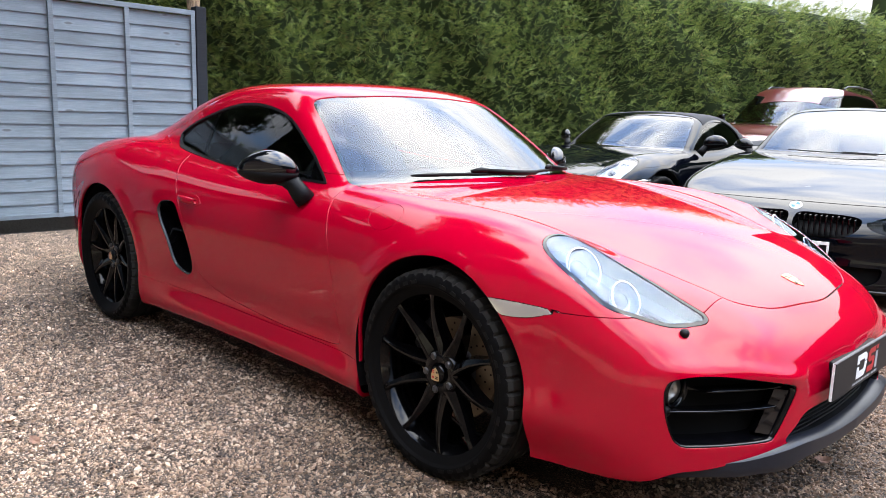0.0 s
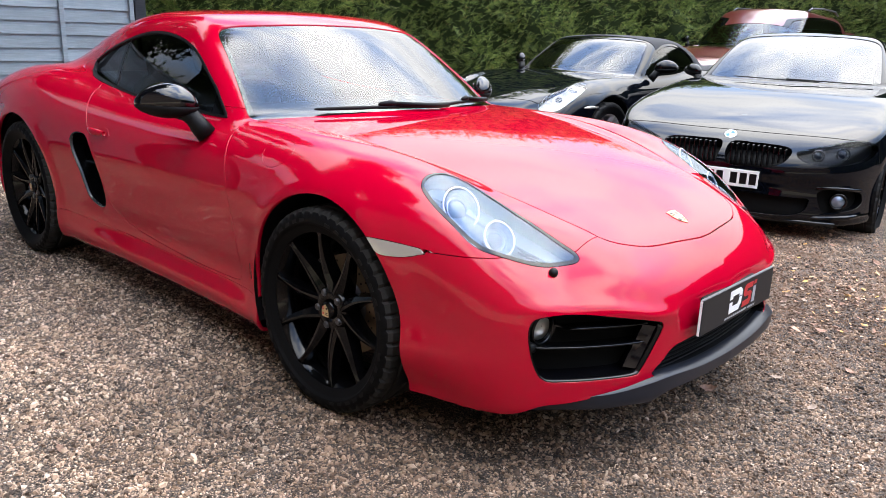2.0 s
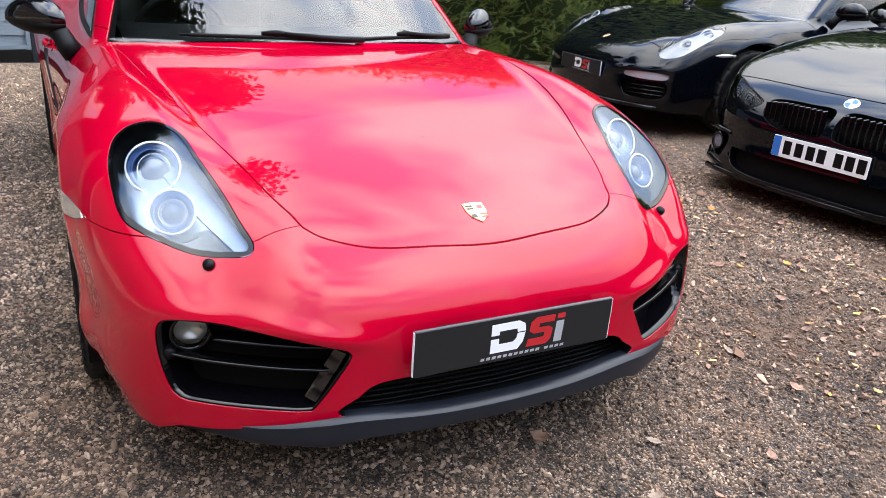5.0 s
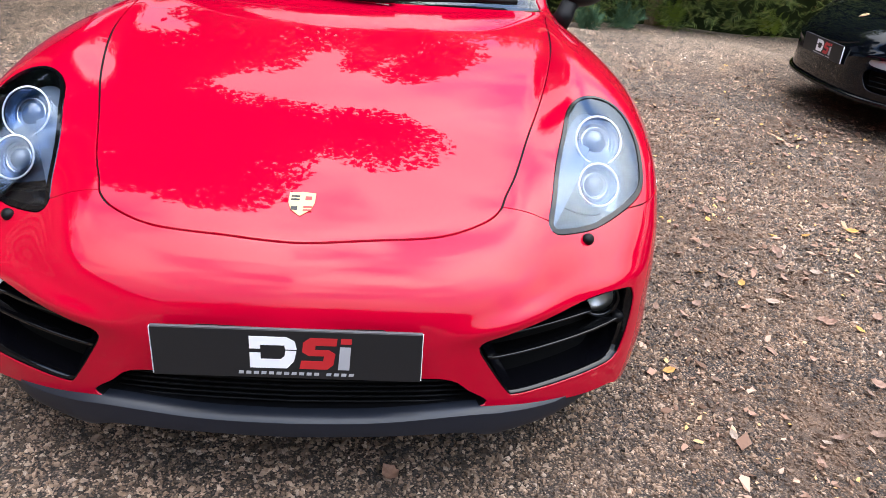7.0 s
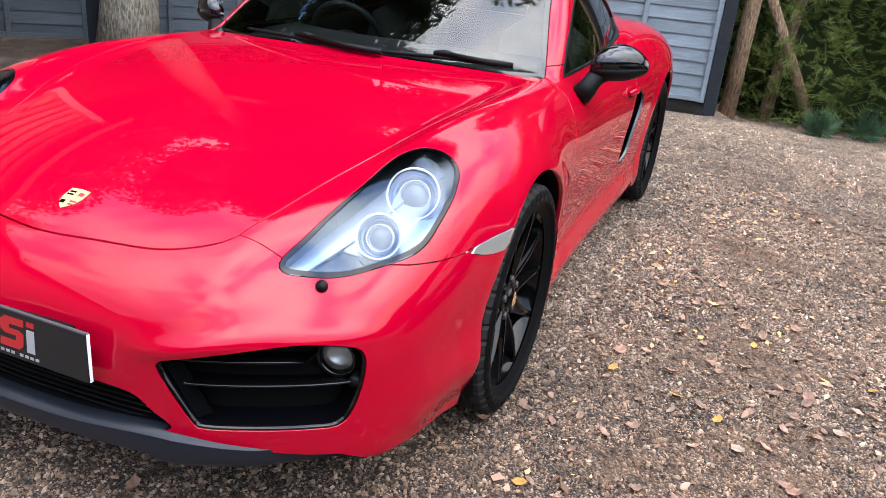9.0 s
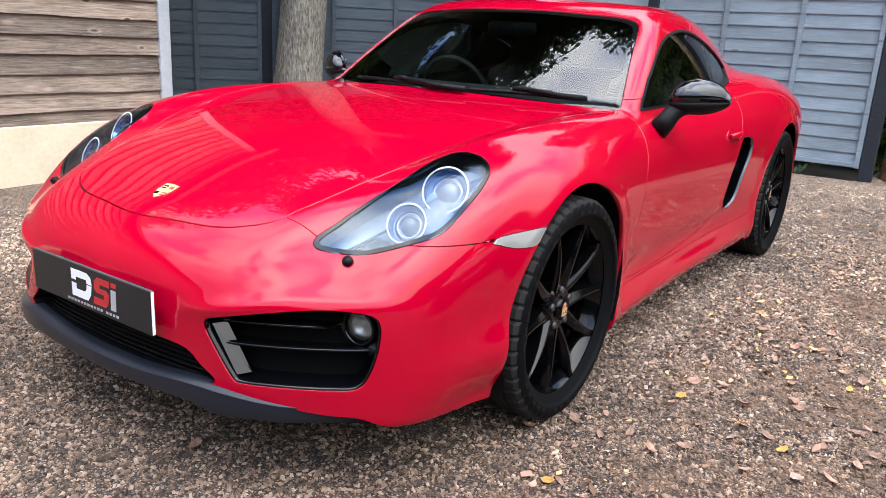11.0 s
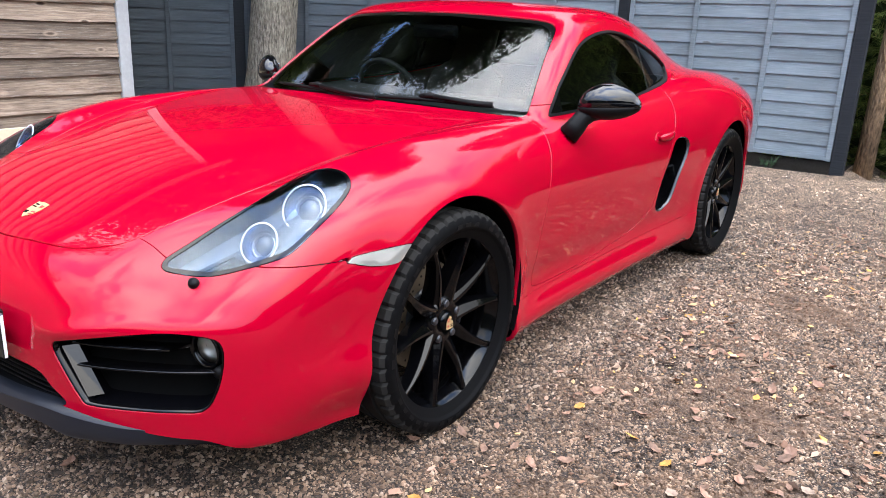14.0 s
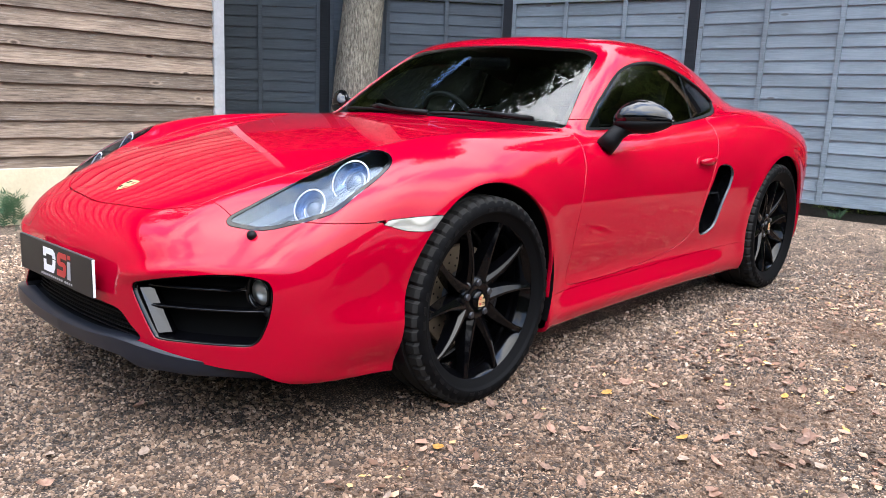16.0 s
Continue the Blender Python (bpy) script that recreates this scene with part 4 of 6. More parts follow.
both(bumper).rim(.016).put("front_bumper", RED, coupe)
both(shell).rim(.014).put("body_shell", RED, coupe)
for side in (1, -1):
    def to(a):
        return a if side > 0 else a.mirror()

    to(door).rim(.014).put("door", RED, coupe)
    if side < 0:
        to(wing.cut(without(cap_circle, .0012))).rim(.014).put("front_wing", RED, coupe)
        to(wing.cut(shrunk(cap_circle, .0008))).rim(.01).put("fuel_flap", RED, coupe, "round red fuel filler flap")
    else:
        to(wing).rim(.014).put("front_wing", RED, coupe)
    to(sill).rim(.014).put("sill", RED, coupe)
    to(side_glass.cut(lambda p, n: p[:, 0] + 1.745).moved(-.006)).put("door_glass", GLASS, coupe)
    to(side_glass.cut(lambda p, n: -1.77 - p[:, 0]).moved(-.006)).put("quarter_glass", GLASS, coupe)
    to(side_glass.cut(lambda p, n: .014 - np.abs(p[:, 0] + 1.757)).moved(-.005)).rim(.01).put("window_pillar", BLACK_GLOSS, coupe)
    to(side_glass.cut(lambda p, n: p[:, 0] + .84).moved(-.003)).rim(.01).put("mirror_triangle", BLACK_GLOSS, coupe)
    to(side_trim.moved(.002)).rim(.012).put("window_seal", BLACK_PLASTIC, coupe, "black rubber and gloss window surround")
    # headlamp: clear cover, dark inner edge, bright reflector, two projector lenses with light rings
    lamp = to(lamp_cover.moved(-.0015)).put("headlamp", LAMP_GLASS, coupe, "clear headlamp cover with two round projector lenses")
    to(lamp_cover.moved(-.003).rim(.075, alone=True)).put("lamp_surround", BLACK_PLASTIC, lamp)
    to(lamp_cover.moved(-.066)).put("reflector", BLACK_GLOSS, lamp)
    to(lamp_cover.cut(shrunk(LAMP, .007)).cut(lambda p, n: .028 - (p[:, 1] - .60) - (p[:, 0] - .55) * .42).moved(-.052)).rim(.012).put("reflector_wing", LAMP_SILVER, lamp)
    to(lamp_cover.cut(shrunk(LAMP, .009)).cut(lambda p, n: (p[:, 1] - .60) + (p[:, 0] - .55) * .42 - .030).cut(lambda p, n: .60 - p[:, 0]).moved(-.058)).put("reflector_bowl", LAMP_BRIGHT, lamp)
    to(lamp_cover.cut(without(LAMP, -.010)).moved(.0005)).put("lamp_edge", BLACK_GLOSS, lamp)
    for (lx, ly, lz), lr in (((.430, .690, .730), .060), ((.560, .672, .663), .050)):
        way = Vector((.86, side * .18, .48))
        at = Vector((lx, side * ly, lz)) - way.normalized() * .012
        bm = ring(bmesh.new(), facing(at, way), lr, .0022)
        part("light_ring", smooth_all(bm), RING_WHITE, lamp, "white daytime light ring")
        bm = lathe(bmesh.new(), [(lr - .004, -.002), (lr * .62, -.030), (lr * .60, -.035)], 36, facing(at, way))
        part("lamp_bezel", smooth_all(bm), LAMP_SKY_TINT, lamp)
        bm = lathe(bmesh.new(), [(lr * .60, -.034), (lr * .56, -.020), (lr * .40, -.010), (lr * .2, -.006), (.0005, -.005)], 32, facing(at, way))
        part("projector_lens", smooth_all(bm), LENS, lamp)
        bm = ring(bmesh.new(), facing(at - way.normalized() * .02, way), lr * .60, .002)
        part("lens_ring", smooth_all(bm), CHROME, lamp)
    to(marker_skin.moved(.001)).rim(.01).put("side_marker", MARKER_GLASS, coupe, "clear side marker lamp with orange bulb")
    bm = bmesh.new()
    box(bm, .262, .280, side * .876 - .006, side * .876 + .006, .604, .618, .004)
    part("marker_bulb", bm, AMBER, coupe)
    # headlamp washer
    bm = lathe(bmesh.new(), [(.013, -.01), (.013, .010), (.010, .016), (.0005, .018)], 16, facing((.700, side * .622, .580), (.5, side * .2, .8)))
    part("headlamp_washer", smooth_all(bm), BLACK_PLASTIC, coupe)
    # front air intake: sleeve, back, slats, fog lamp
    grille = to(grille_skin.moved(-.002).rim(.09, alone=True)).put("front_intake", CAP_GLOSS, coupe, "black front air intake with two slats")
    to(grille_skin.moved(-.088)).put("intake_mesh", MESH_BLACK, grille)
    to(grille_skin.cut(without(GRILLE, -.0035)).moved(-.004)).rim(.02).put("intake_frame", BLACK_GLOSS, grille)
    fx = lambda y: float(COUPE.c["nose"](np.array([y]))[0])
    for z0, y0, y1, lift in ((.436, .405, .635, .012), (.379, .385, .735, .020)):
        bm = bmesh.new()
        pts = [(fx(y) - .026, side * y, z0 + lift * (y - y0) / (y1 - y0)) for y in np.linspace(y0, y1, 9)]
        rows = [[bm.verts.new(Vector(p) + Vector(d)) for d in ((0, 0, .004), (.006, 0, 0), (0, 0, -.004), (-.05, 0, -.006), (-.05, 0, .002))] for p in pts]
        for p, q in zip(rows, rows[1:]):
            for j in range(5):
                bm.faces.new((p[j], p[(j + 1) % 5], q[(j + 1) % 5], q[j]))
        bm.faces.new(rows[0]), bm.faces.new(rows[-1][::-1])
        part("slat", smooth_all(bm), BLACK_GLOSS, grille)
    bm = bmesh.new()
    inner = [(.384, .426, -.012), (.400, .426, -.040), (.460, .310, -.040), (.446, .310, -.012)]
    quad = [Vector((fx(y) + dx, side * y, z)) for y, z, dx in inner]
    back = [v + Vector((-.012, -side * .006, 0)) for v in quad]
    quad, back = [bm.verts.new(v) for v in quad], [bm.verts.new(v) for v in back]
    bm.faces.new(quad), bm.faces.new(back[::-1])
    for j in range(4):
        bm.faces.new((quad[j], quad[(j + 1) % 4], back[(j + 1) % 4], back[j]))
    bmesh.ops.recalc_face_normals(bm, faces=bm.faces[:])
    part("intake_panel", bm, CAP_GLOSS, grille, "glossy dark inner panel")
    way = Vector((.92, side * .12, -.02))
    at = Vector((.722, side * .672, .440))
    bm = lathe(bmesh.new(), [(.046, -.07), (.046, -.004), (.042, .002), (.036, -.006), (.034, -.012)], 36, facing(at, way))
    fog = part("fog_lamp", smooth_all(bm), BLACK_GLOSS, grille, "round fog lamp in a black bezel")
    bm = lathe(bmesh.new(), [(.035, -.012), (.028, -.003), (.015, .002), (.0005, .003)], 28, facing(at, way))
    part("fog_lens", smooth_all(bm), LAMP_CLEAR, fog)
    bm = lathe(bmesh.new(), [(.034, -.014), (.022, -.030), (.0005, -.035)], 24, facing(at, way))
    part("fog_reflector", smooth_all(bm), FOG_SILVER, fog)
    bm = lathe(bmesh.new(), [(.0005, .004), (.012, .003), (.014, -.004), (.014, -.03)], 20, facing((.722, side * .718, .398), way))
    part("parking_sensor", smooth_all(bm), BLACK_PLASTIC, grille)
    # side air intake behind the door
    inl = to(inlet.moved(-.002).rim(.11, alone=True)).put("side_intake", BLACK_GLOSS, coupe, "black side air intake with bright rear edge")
    to(inlet.moved(-.105)).put("intake_back", BLACK_PLASTIC, inl)
    to(inlet.cut(without(INTAKE, -.0045)).cut(lambda p, n: -1.655 - p[:, 0] + (p[:, 2] - .42) * -.42)).rim(.014).put("intake_blade", GREY_GLOSS, inl)
    bm = box(bmesh.new(), -1.86, -1.62, side * .80 - .02, side * .80 + .02, .565, .572)
    part("intake_vane", bm, BLACK_GLOSS, inl)
    # door handle in its bowl
    to(door.cut(shrunk(HANDLE, .004)).moved(.0025)).rim(.006).put("handle_bowl", RED, coupe)
    bm = bmesh.new()
    rows = []
    for k in range(11):
        u = k / 10
        w_ = .017 * math.sin(math.pi * (.12 + .76 * u)) ** .5
        c = Vector((-1.535 - .135 * u, side * (.853 + .014 * math.sin(math.pi * u) + .008 * u), .728 + .008 * u))
        rows.append([bm.verts.new(c + Vector((0, side * .010 * math.cos(a), w_ * math.sin(a)))) for a in (2 * math.pi * j / 10 for j in range(10))])
    for p, q in zip(rows, rows[1:]):
        for j in range(10):
            bm.faces.new((p[j], p[(j + 1) % 10], q[(j + 1) % 10], q[j]) if side < 0 else (q[j], q[(j + 1) % 10], p[(j + 1) % 10], p[j]))
    bm.faces.new(rows[0]), bm.faces.new(rows[-1])
    part("door_handle", smooth_all(bm), RED, coupe)

# front lip, lower mouth with its fins
lip.p = lip.p + lip.n * np.interp(lip.p[:, 1], (0, .42, .56, .70), (.024, .026, .010, -.03))[:, None] * np.array([1, 1, .3])
lipskin = both(lip)
lipskin.rim(.05).put("front_lip", LIP_BLACK, coupe, "satin black front splitter lip")
mouth = both(mouth_skin.moved(-.002)).rim(.10, alone=True).put("lower_grille", BLACK_PLASTIC, coupe, "black lower grille with thin bars")
both(mouth_skin.moved(-.07)).put("grille_back", MESH_BLACK, mouth)
for k in range(7):
    z0 = .275 + .013 * k
    bm = bmesh.new()
    pts = [(float(COUPE.c["nose"](np.array([abs(y)]))[0]) - .035, y, z0) for y in np.linspace(-.385 + .012 * k, .385 - .012 * k, 15)]
    tube(bm, pts, .0028, 5)
    part("grille_bar", smooth_all(bm), BLACK_PLASTIC, mouth)
# flat belly panel behind the lip
edge = [(float(COUPE.c["nose"](np.array([abs(y)]))[0]) - .075, y) for y in np.linspace(-.70, .70, 21)]
part("undertray", slab(bmesh.new(), edge + [(.37, .70), (.37, -.70)], .012, Matrix.Translation((0, 0, .218))), BLACK_PLASTIC, coupe)
part("floor_panel", box(bmesh.new(), -2.95, .40, -.62, .62, .165, .18), BLACK_PLASTIC, coupe)
# wheel-arch liners
for ax, az, r in ((.005, .345, .378), (-2.475, .352, .391)):
    for side in (1, -1):
        bm = bmesh.new()
        rows = []
        for k in range(25):
            a = math.pi * (-.12 + 1.24 * k / 24)
            rows.append([bm.verts.new((ax + r * math.cos(a), side * y, max(az + r * math.sin(a), .16))) for y in (.47, .70, .868)])
        for p, q in zip(rows, rows[1:]):
            for j in range(2):
                bm.faces.new((p[j], q[j], q[j + 1], p[j + 1]))
        bm.faces.new([row[0] for row in rows])
        part("arch_liner", smooth_all(bm), BLACK_PLASTIC, coupe)
wheel(0, .763, .336, .336, .235, .266, coupe, WHEEL_BLACK, spin=.35)
wheel(0, -.763, .336, .336, .235, .266, coupe, WHEEL_BLACK, spin=.10)
wheel(-2.475, .768, .346, .346, .262, .266, coupe, WHEEL_BLACK, spin=.5)
wheel(-2.475, -.768, .346, .346, .262, .266, coupe, WHEEL_BLACK, spin=.2)
# bonnet badge
hb = COUPE.hit(np.array([[.742, 0, .4]]), np.array([[0, 0, 1.0]]), far=.6)[0]
hn = COUPE.normals(hb[None])[0]
shield(badge_pose(hb, hn), .068, coupe)


# ---- number-plate blanks ----
def show_plate(m, parent=None):
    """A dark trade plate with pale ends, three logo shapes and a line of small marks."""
    base = part("show_plate", box(bmesh.new(), -.26, .26, -.0555, .0555, -.010, -.002, .002), PLATE_EDGE, parent, "dark trade plate with white and red emblem")
    base.matrix_local = m
    part("plate_face", box(bmesh.new(), -.2585, .2585, -.0545, .0545, -.004, .001, .001), PLATE_DARK, base)
    for e in (-1, 1):
        part("plate_end", box(bmesh.new(), e * .2605 - .0008, e * .2605 + .0008, -.053, .053, -.008, -.001), PLATE_WHITE, base)
    face = Matrix.Translation((0, 0, .0012))
    for outline, tint in (
        ([(-.073, -.031), (-.073, .004), (-.052, .004), (-.052, -.010), (-.014, -.010), (-.006, -.002), (-.004, .010), (.017, .010), (.012, -.014), (-.002, -.031)], PLATE_WHITE),
        ([(-.073, .013), (-.073, .041), (-.002, .041), (.014, .032), (.018, .013), (-.004, .013), (-.006, .022), (-.052, .022), (-.052, .013)], PLATE_WHITE),
        ([(.022, -.031), (.026, -.012), (.068, -.012), (.070, .000), (.040, .000), (.028, .008), (.030, .030), (.044, .041), (.096, .041), (.094, .024), (.054, .024), (.053, .014), (.080, .014), (.092, .006), (.088, -.020), (.076, -.031)], PLATE_RED),
        ([(.097, -.031), (.101, .022), (.122, .022), (.119, -.031)], PLATE_GREY),
        ([(.102, .029), (.103, .041), (.124, .041), (.123, .029)], PLATE_RED),
    ):
        part("emblem", slab(bmesh.new(), outline[::-1], -.0006, face), tint, base)
    for u0, count in ((-.096, 11), (.074, 4)):
        bm = bmesh.new()
        for k in range(count):
            u = u0 + .0146 * k
            slab(bm, [(u, -.0460), (u + .001, -.0395), (u + .0105, -.0395), (u + .0095, -.0460)], -.0006, face)
        part("word_bar", bm, PLATE_GREY, base)
    return base


upright = Matrix(((0, 0, 1, 0), (1, 0, 0, 0), (0, 1, 0, 0), (0, 0, 0, 1)))
show_plate(Matrix.Translation((.972, 0, .436)) @ upright, coupe)
bm = box(bmesh.new(), .925, .962, -.19, .19, .395, .475, .008)
part("plate_holder", bm, BLACK_PLASTIC, coupe)


# ---- door mirrors, wipers, cabin ----
def door_mirror(at, side, parent, shell, size=1.0):
    """A domed gloss cap over a matt lower shell whose inner end bends down into its foot."""
    x, y, z = at

    def egg(low, high, lift):
        bm = bmesh.new()
        rows, n = [], 16
        for k in range(15):
            u = k / 14
            wide = max(.02, math.sin(math.pi * min(.985, .05 + .935 * u ** .92)) ** .55)
            c = Vector((x + .042 - .095 * u, side * (y - .100 + .186 * u), z + lift + .008 * u))
            rows.append([bm.verts.new(c + size * Vector(((.076 if math.cos(a) > 0 else .038) * wide * math.cos(a), 0, (high if math.sin(a) > 0 else low) * wide * math.sin(a)))) for a in (2 * math.pi * j / n for j in range(n))])
        for p, q in zip(rows, rows[1:]):
            for j in range(n):
                bm.faces.new((p[j], p[(j + 1) % n], q[(j + 1) % n], q[j]) if side < 0 else (q[j], q[(j + 1) % n], p[(j + 1) % n], p[j]))
        bm.faces.new(rows[0]), bm.faces.new(rows[-1])
        return smooth_all(bm)

    head = part("door_mirror", egg(.012, .082, .0), shell, parent, "gloss black door mirror on a curved matt foot")
    part("mirror_shell", egg(.046, .010, -.004), BLACK_PLASTIC, head)
    bm = bmesh.new()
    box(bm, -.003, .003, -.056, .056, -.024, .046, .0025)
    glass_ = part("mirror_glass", bm, MIRROR, head)
    glass_.matrix_local = pose(x - .040, side * (y - .004), z, 0, 0, side * 24)
    bm = tube(bmesh.new(), [(x + .008, side * (y - .01), z - .020), (x + .035, side * (y - .055), z - .025), (x + .058, side * (y - .082), z - .042), (x + .078, side * (y - .095), z - .072), (x + .090, side * (y - .118), z - .104)], [.018, .027, .033, .036, .040], 14)
    part("mirror_foot", smooth_all(bm), BLACK_PLASTIC, head)
    return head


door_mirror((-.878, .90, .906), -1, coupe, CAP_GLOSS)
door_mirror((-.878, .90, .906), 1, coupe, CAP_GLOSS)
both(screen_glass.moved(-.004)).put("windscreen", SCREEN_GLASS, coupe, "curved windscreen reflecting the cloudy sky")
band = plan([(-.47, 0), (-.49, .25), (-.545, .48), (-.61, .646), (-.71, .646), (-.885, .59), (-1.01, .555), (-1.035, .52), (-1.03, .46), (-.985, .3), (-.96, 0), (-.985, -.3), (-1.03, -.46), (-.6, -.5), (-.49, -.25)], .8)
both(screen_glass.cut(without(band)).moved(-.007)).put("screen_border", BLACK_PLASTIC, coupe)


def on_screen(y, up, off=.012):
    """A point on the windscreen, up metres behind its lower edge."""
    x = -.43 - .48 * y * y - up
    p = COUPE.hit(np.array([[x, abs(y), .6]]), np.array([[0, 0, 1.0]]), far=.9)[0]
    n = COUPE.normals(p[None])[0]
    q = p + off * n
    return Vector((q[0], math.copysign(q[1], y) if y else q[1], q[2]))


for y0, y1, u0, u1 in ((.16, -.46, .008, .024), (.58, .14, .008, .022)):
    pts = [on_screen(y0 + (y1 - y0) * k / 12, u0 + (u1 - u0) * k / 12 + .012 * math.sin(math.pi * k / 12), .010) for k in range(13)]
    bm = tube(bmesh.new(), pts, [.004] + [.007] * 11 + [.004], 6)
    wiper = part("wiper", smooth_all(bm), BLACK_PLASTIC, coupe, "black windscreen wiper with its arm")
    mid = pts[6]
    bm = tube(bmesh.new(), [on_screen(y0, .0, .02), on_screen(y0 * .8 + y1 * .2, .004, .024), (mid + pts[5]) / 2 + Vector((.006, 0, .014))], [.011, .010, .008], 8)
    part("wiper_arm", smooth_all(bm), BLACK_PLASTIC, wiper)
    bm = tube(bmesh.new(), [pts[5] + Vector((0, 0, .012)), pts[6] + Vector((0, 0, .016)), pts[7] + Vector((0, 0, .012))], [.007, .012, .007], 8)
    part("wiper_joint", smooth_all(bm), BLACK_PLASTIC, wiper)
bm = bmesh.new()
rows = [[bm.verts.new((x - .55 * y * y, y, z - .02 * abs(y))) for y in np.linspace(-.62, .62, 15)] for x, z in ((-.50, .85), (-.70, .885), (-.92, .895), (-1.02, .86), (-1.05, .70))]
for p, q in zip(rows, rows[1:]):
    for j in range(14):
        bm.faces.new((p[j], p[j + 1], q[j + 1], q[j]))
part("dashboard", smooth_all(bm), CABIN_DARK, coupe)
bm = ring(bmesh.new(), facing((-1.16, -.36, .83), (-.9, 0, .42)), .178, .014, 40, 8)
sw = part("steering_wheel", smooth_all(bm), CABIN_DARK, coupe)
bm = lathe(bmesh.new(), [(.0005, .02), (.05, .018), (.062, .0), (.06, -.03)], 20, facing((-1.15, -.36, .825), (-.9, 0, .42)))
part("wheel_boss", smooth_all(bm), CABIN_DARK, sw)
for a in (0.0, math.pi, 1.5 * math.pi):
    m = facing((-1.155, -.36, .828), (-.9, 0, .42))
    bm = tube(bmesh.new(), [m @ Vector((.04 * math.cos(a), .04 * math.sin(a), .005)), m @ Vector((.175 * math.cos(a), .175 * math.sin(a), 0))], .013, 8)
    part("wheel_spoke", smooth_all(bm), CABIN_DARK, sw)
for side in (1, -1):
    bm = bmesh.new()
    rows = []
    for k in range(12):
        u = k / 11
        half = (.25 - .05 * u) if u < .68 else (.125 - .03 * (u - .68))
        c = Vector((-1.62 - .30 * u, side * .36, .48 + .66 * u))
        deep = .10 if u < .68 else .06
        rows.append([bm.verts.new(c + Vector(d)) for d in ((0, -half, 0), (deep * .9, -half * .8, .02), (deep * .5, 0, 0), (deep * .9, half * .8, .02), (0, half, 0), (-deep, half * .7, 0), (-deep, -half * .7, 0))])
    for p, q in zip(rows, rows[1:]):
        for j in range(7):
            bm.faces.new((p[j], q[j], q[(j + 1) % 7], p[(j + 1) % 7]))
    bm.faces.new(rows[0]), bm.faces.new(rows[-1])
    part("seat", smooth_all(bm), CABIN_SEAT, coupe, "dark leather sports seat")
bm = smooth_all(box(bmesh.new(), -1.035, -1.005, -.12, .12, 1.105, 1.165, .02))
part("rear_view_mirror", bm, BLACK_PLASTIC, coupe)
bm = box(bmesh.new(), -2.1, -.6, -.72, .72, .30, .34)
part("cabin_floor", bm, CABIN_DARK, coupe)
bm = box(bmesh.new(), -2.30, -2.26, -.60, .60, .34, .95)
part("cabin_bulkhead", bm, CABIN_DARK, coupe)

# ---- the black saloon-coupe, the roadster and the red estate ----
def place(x, y, z=0.0, turn=-90):
    return pose(x, y, z, 0, 0, turn)


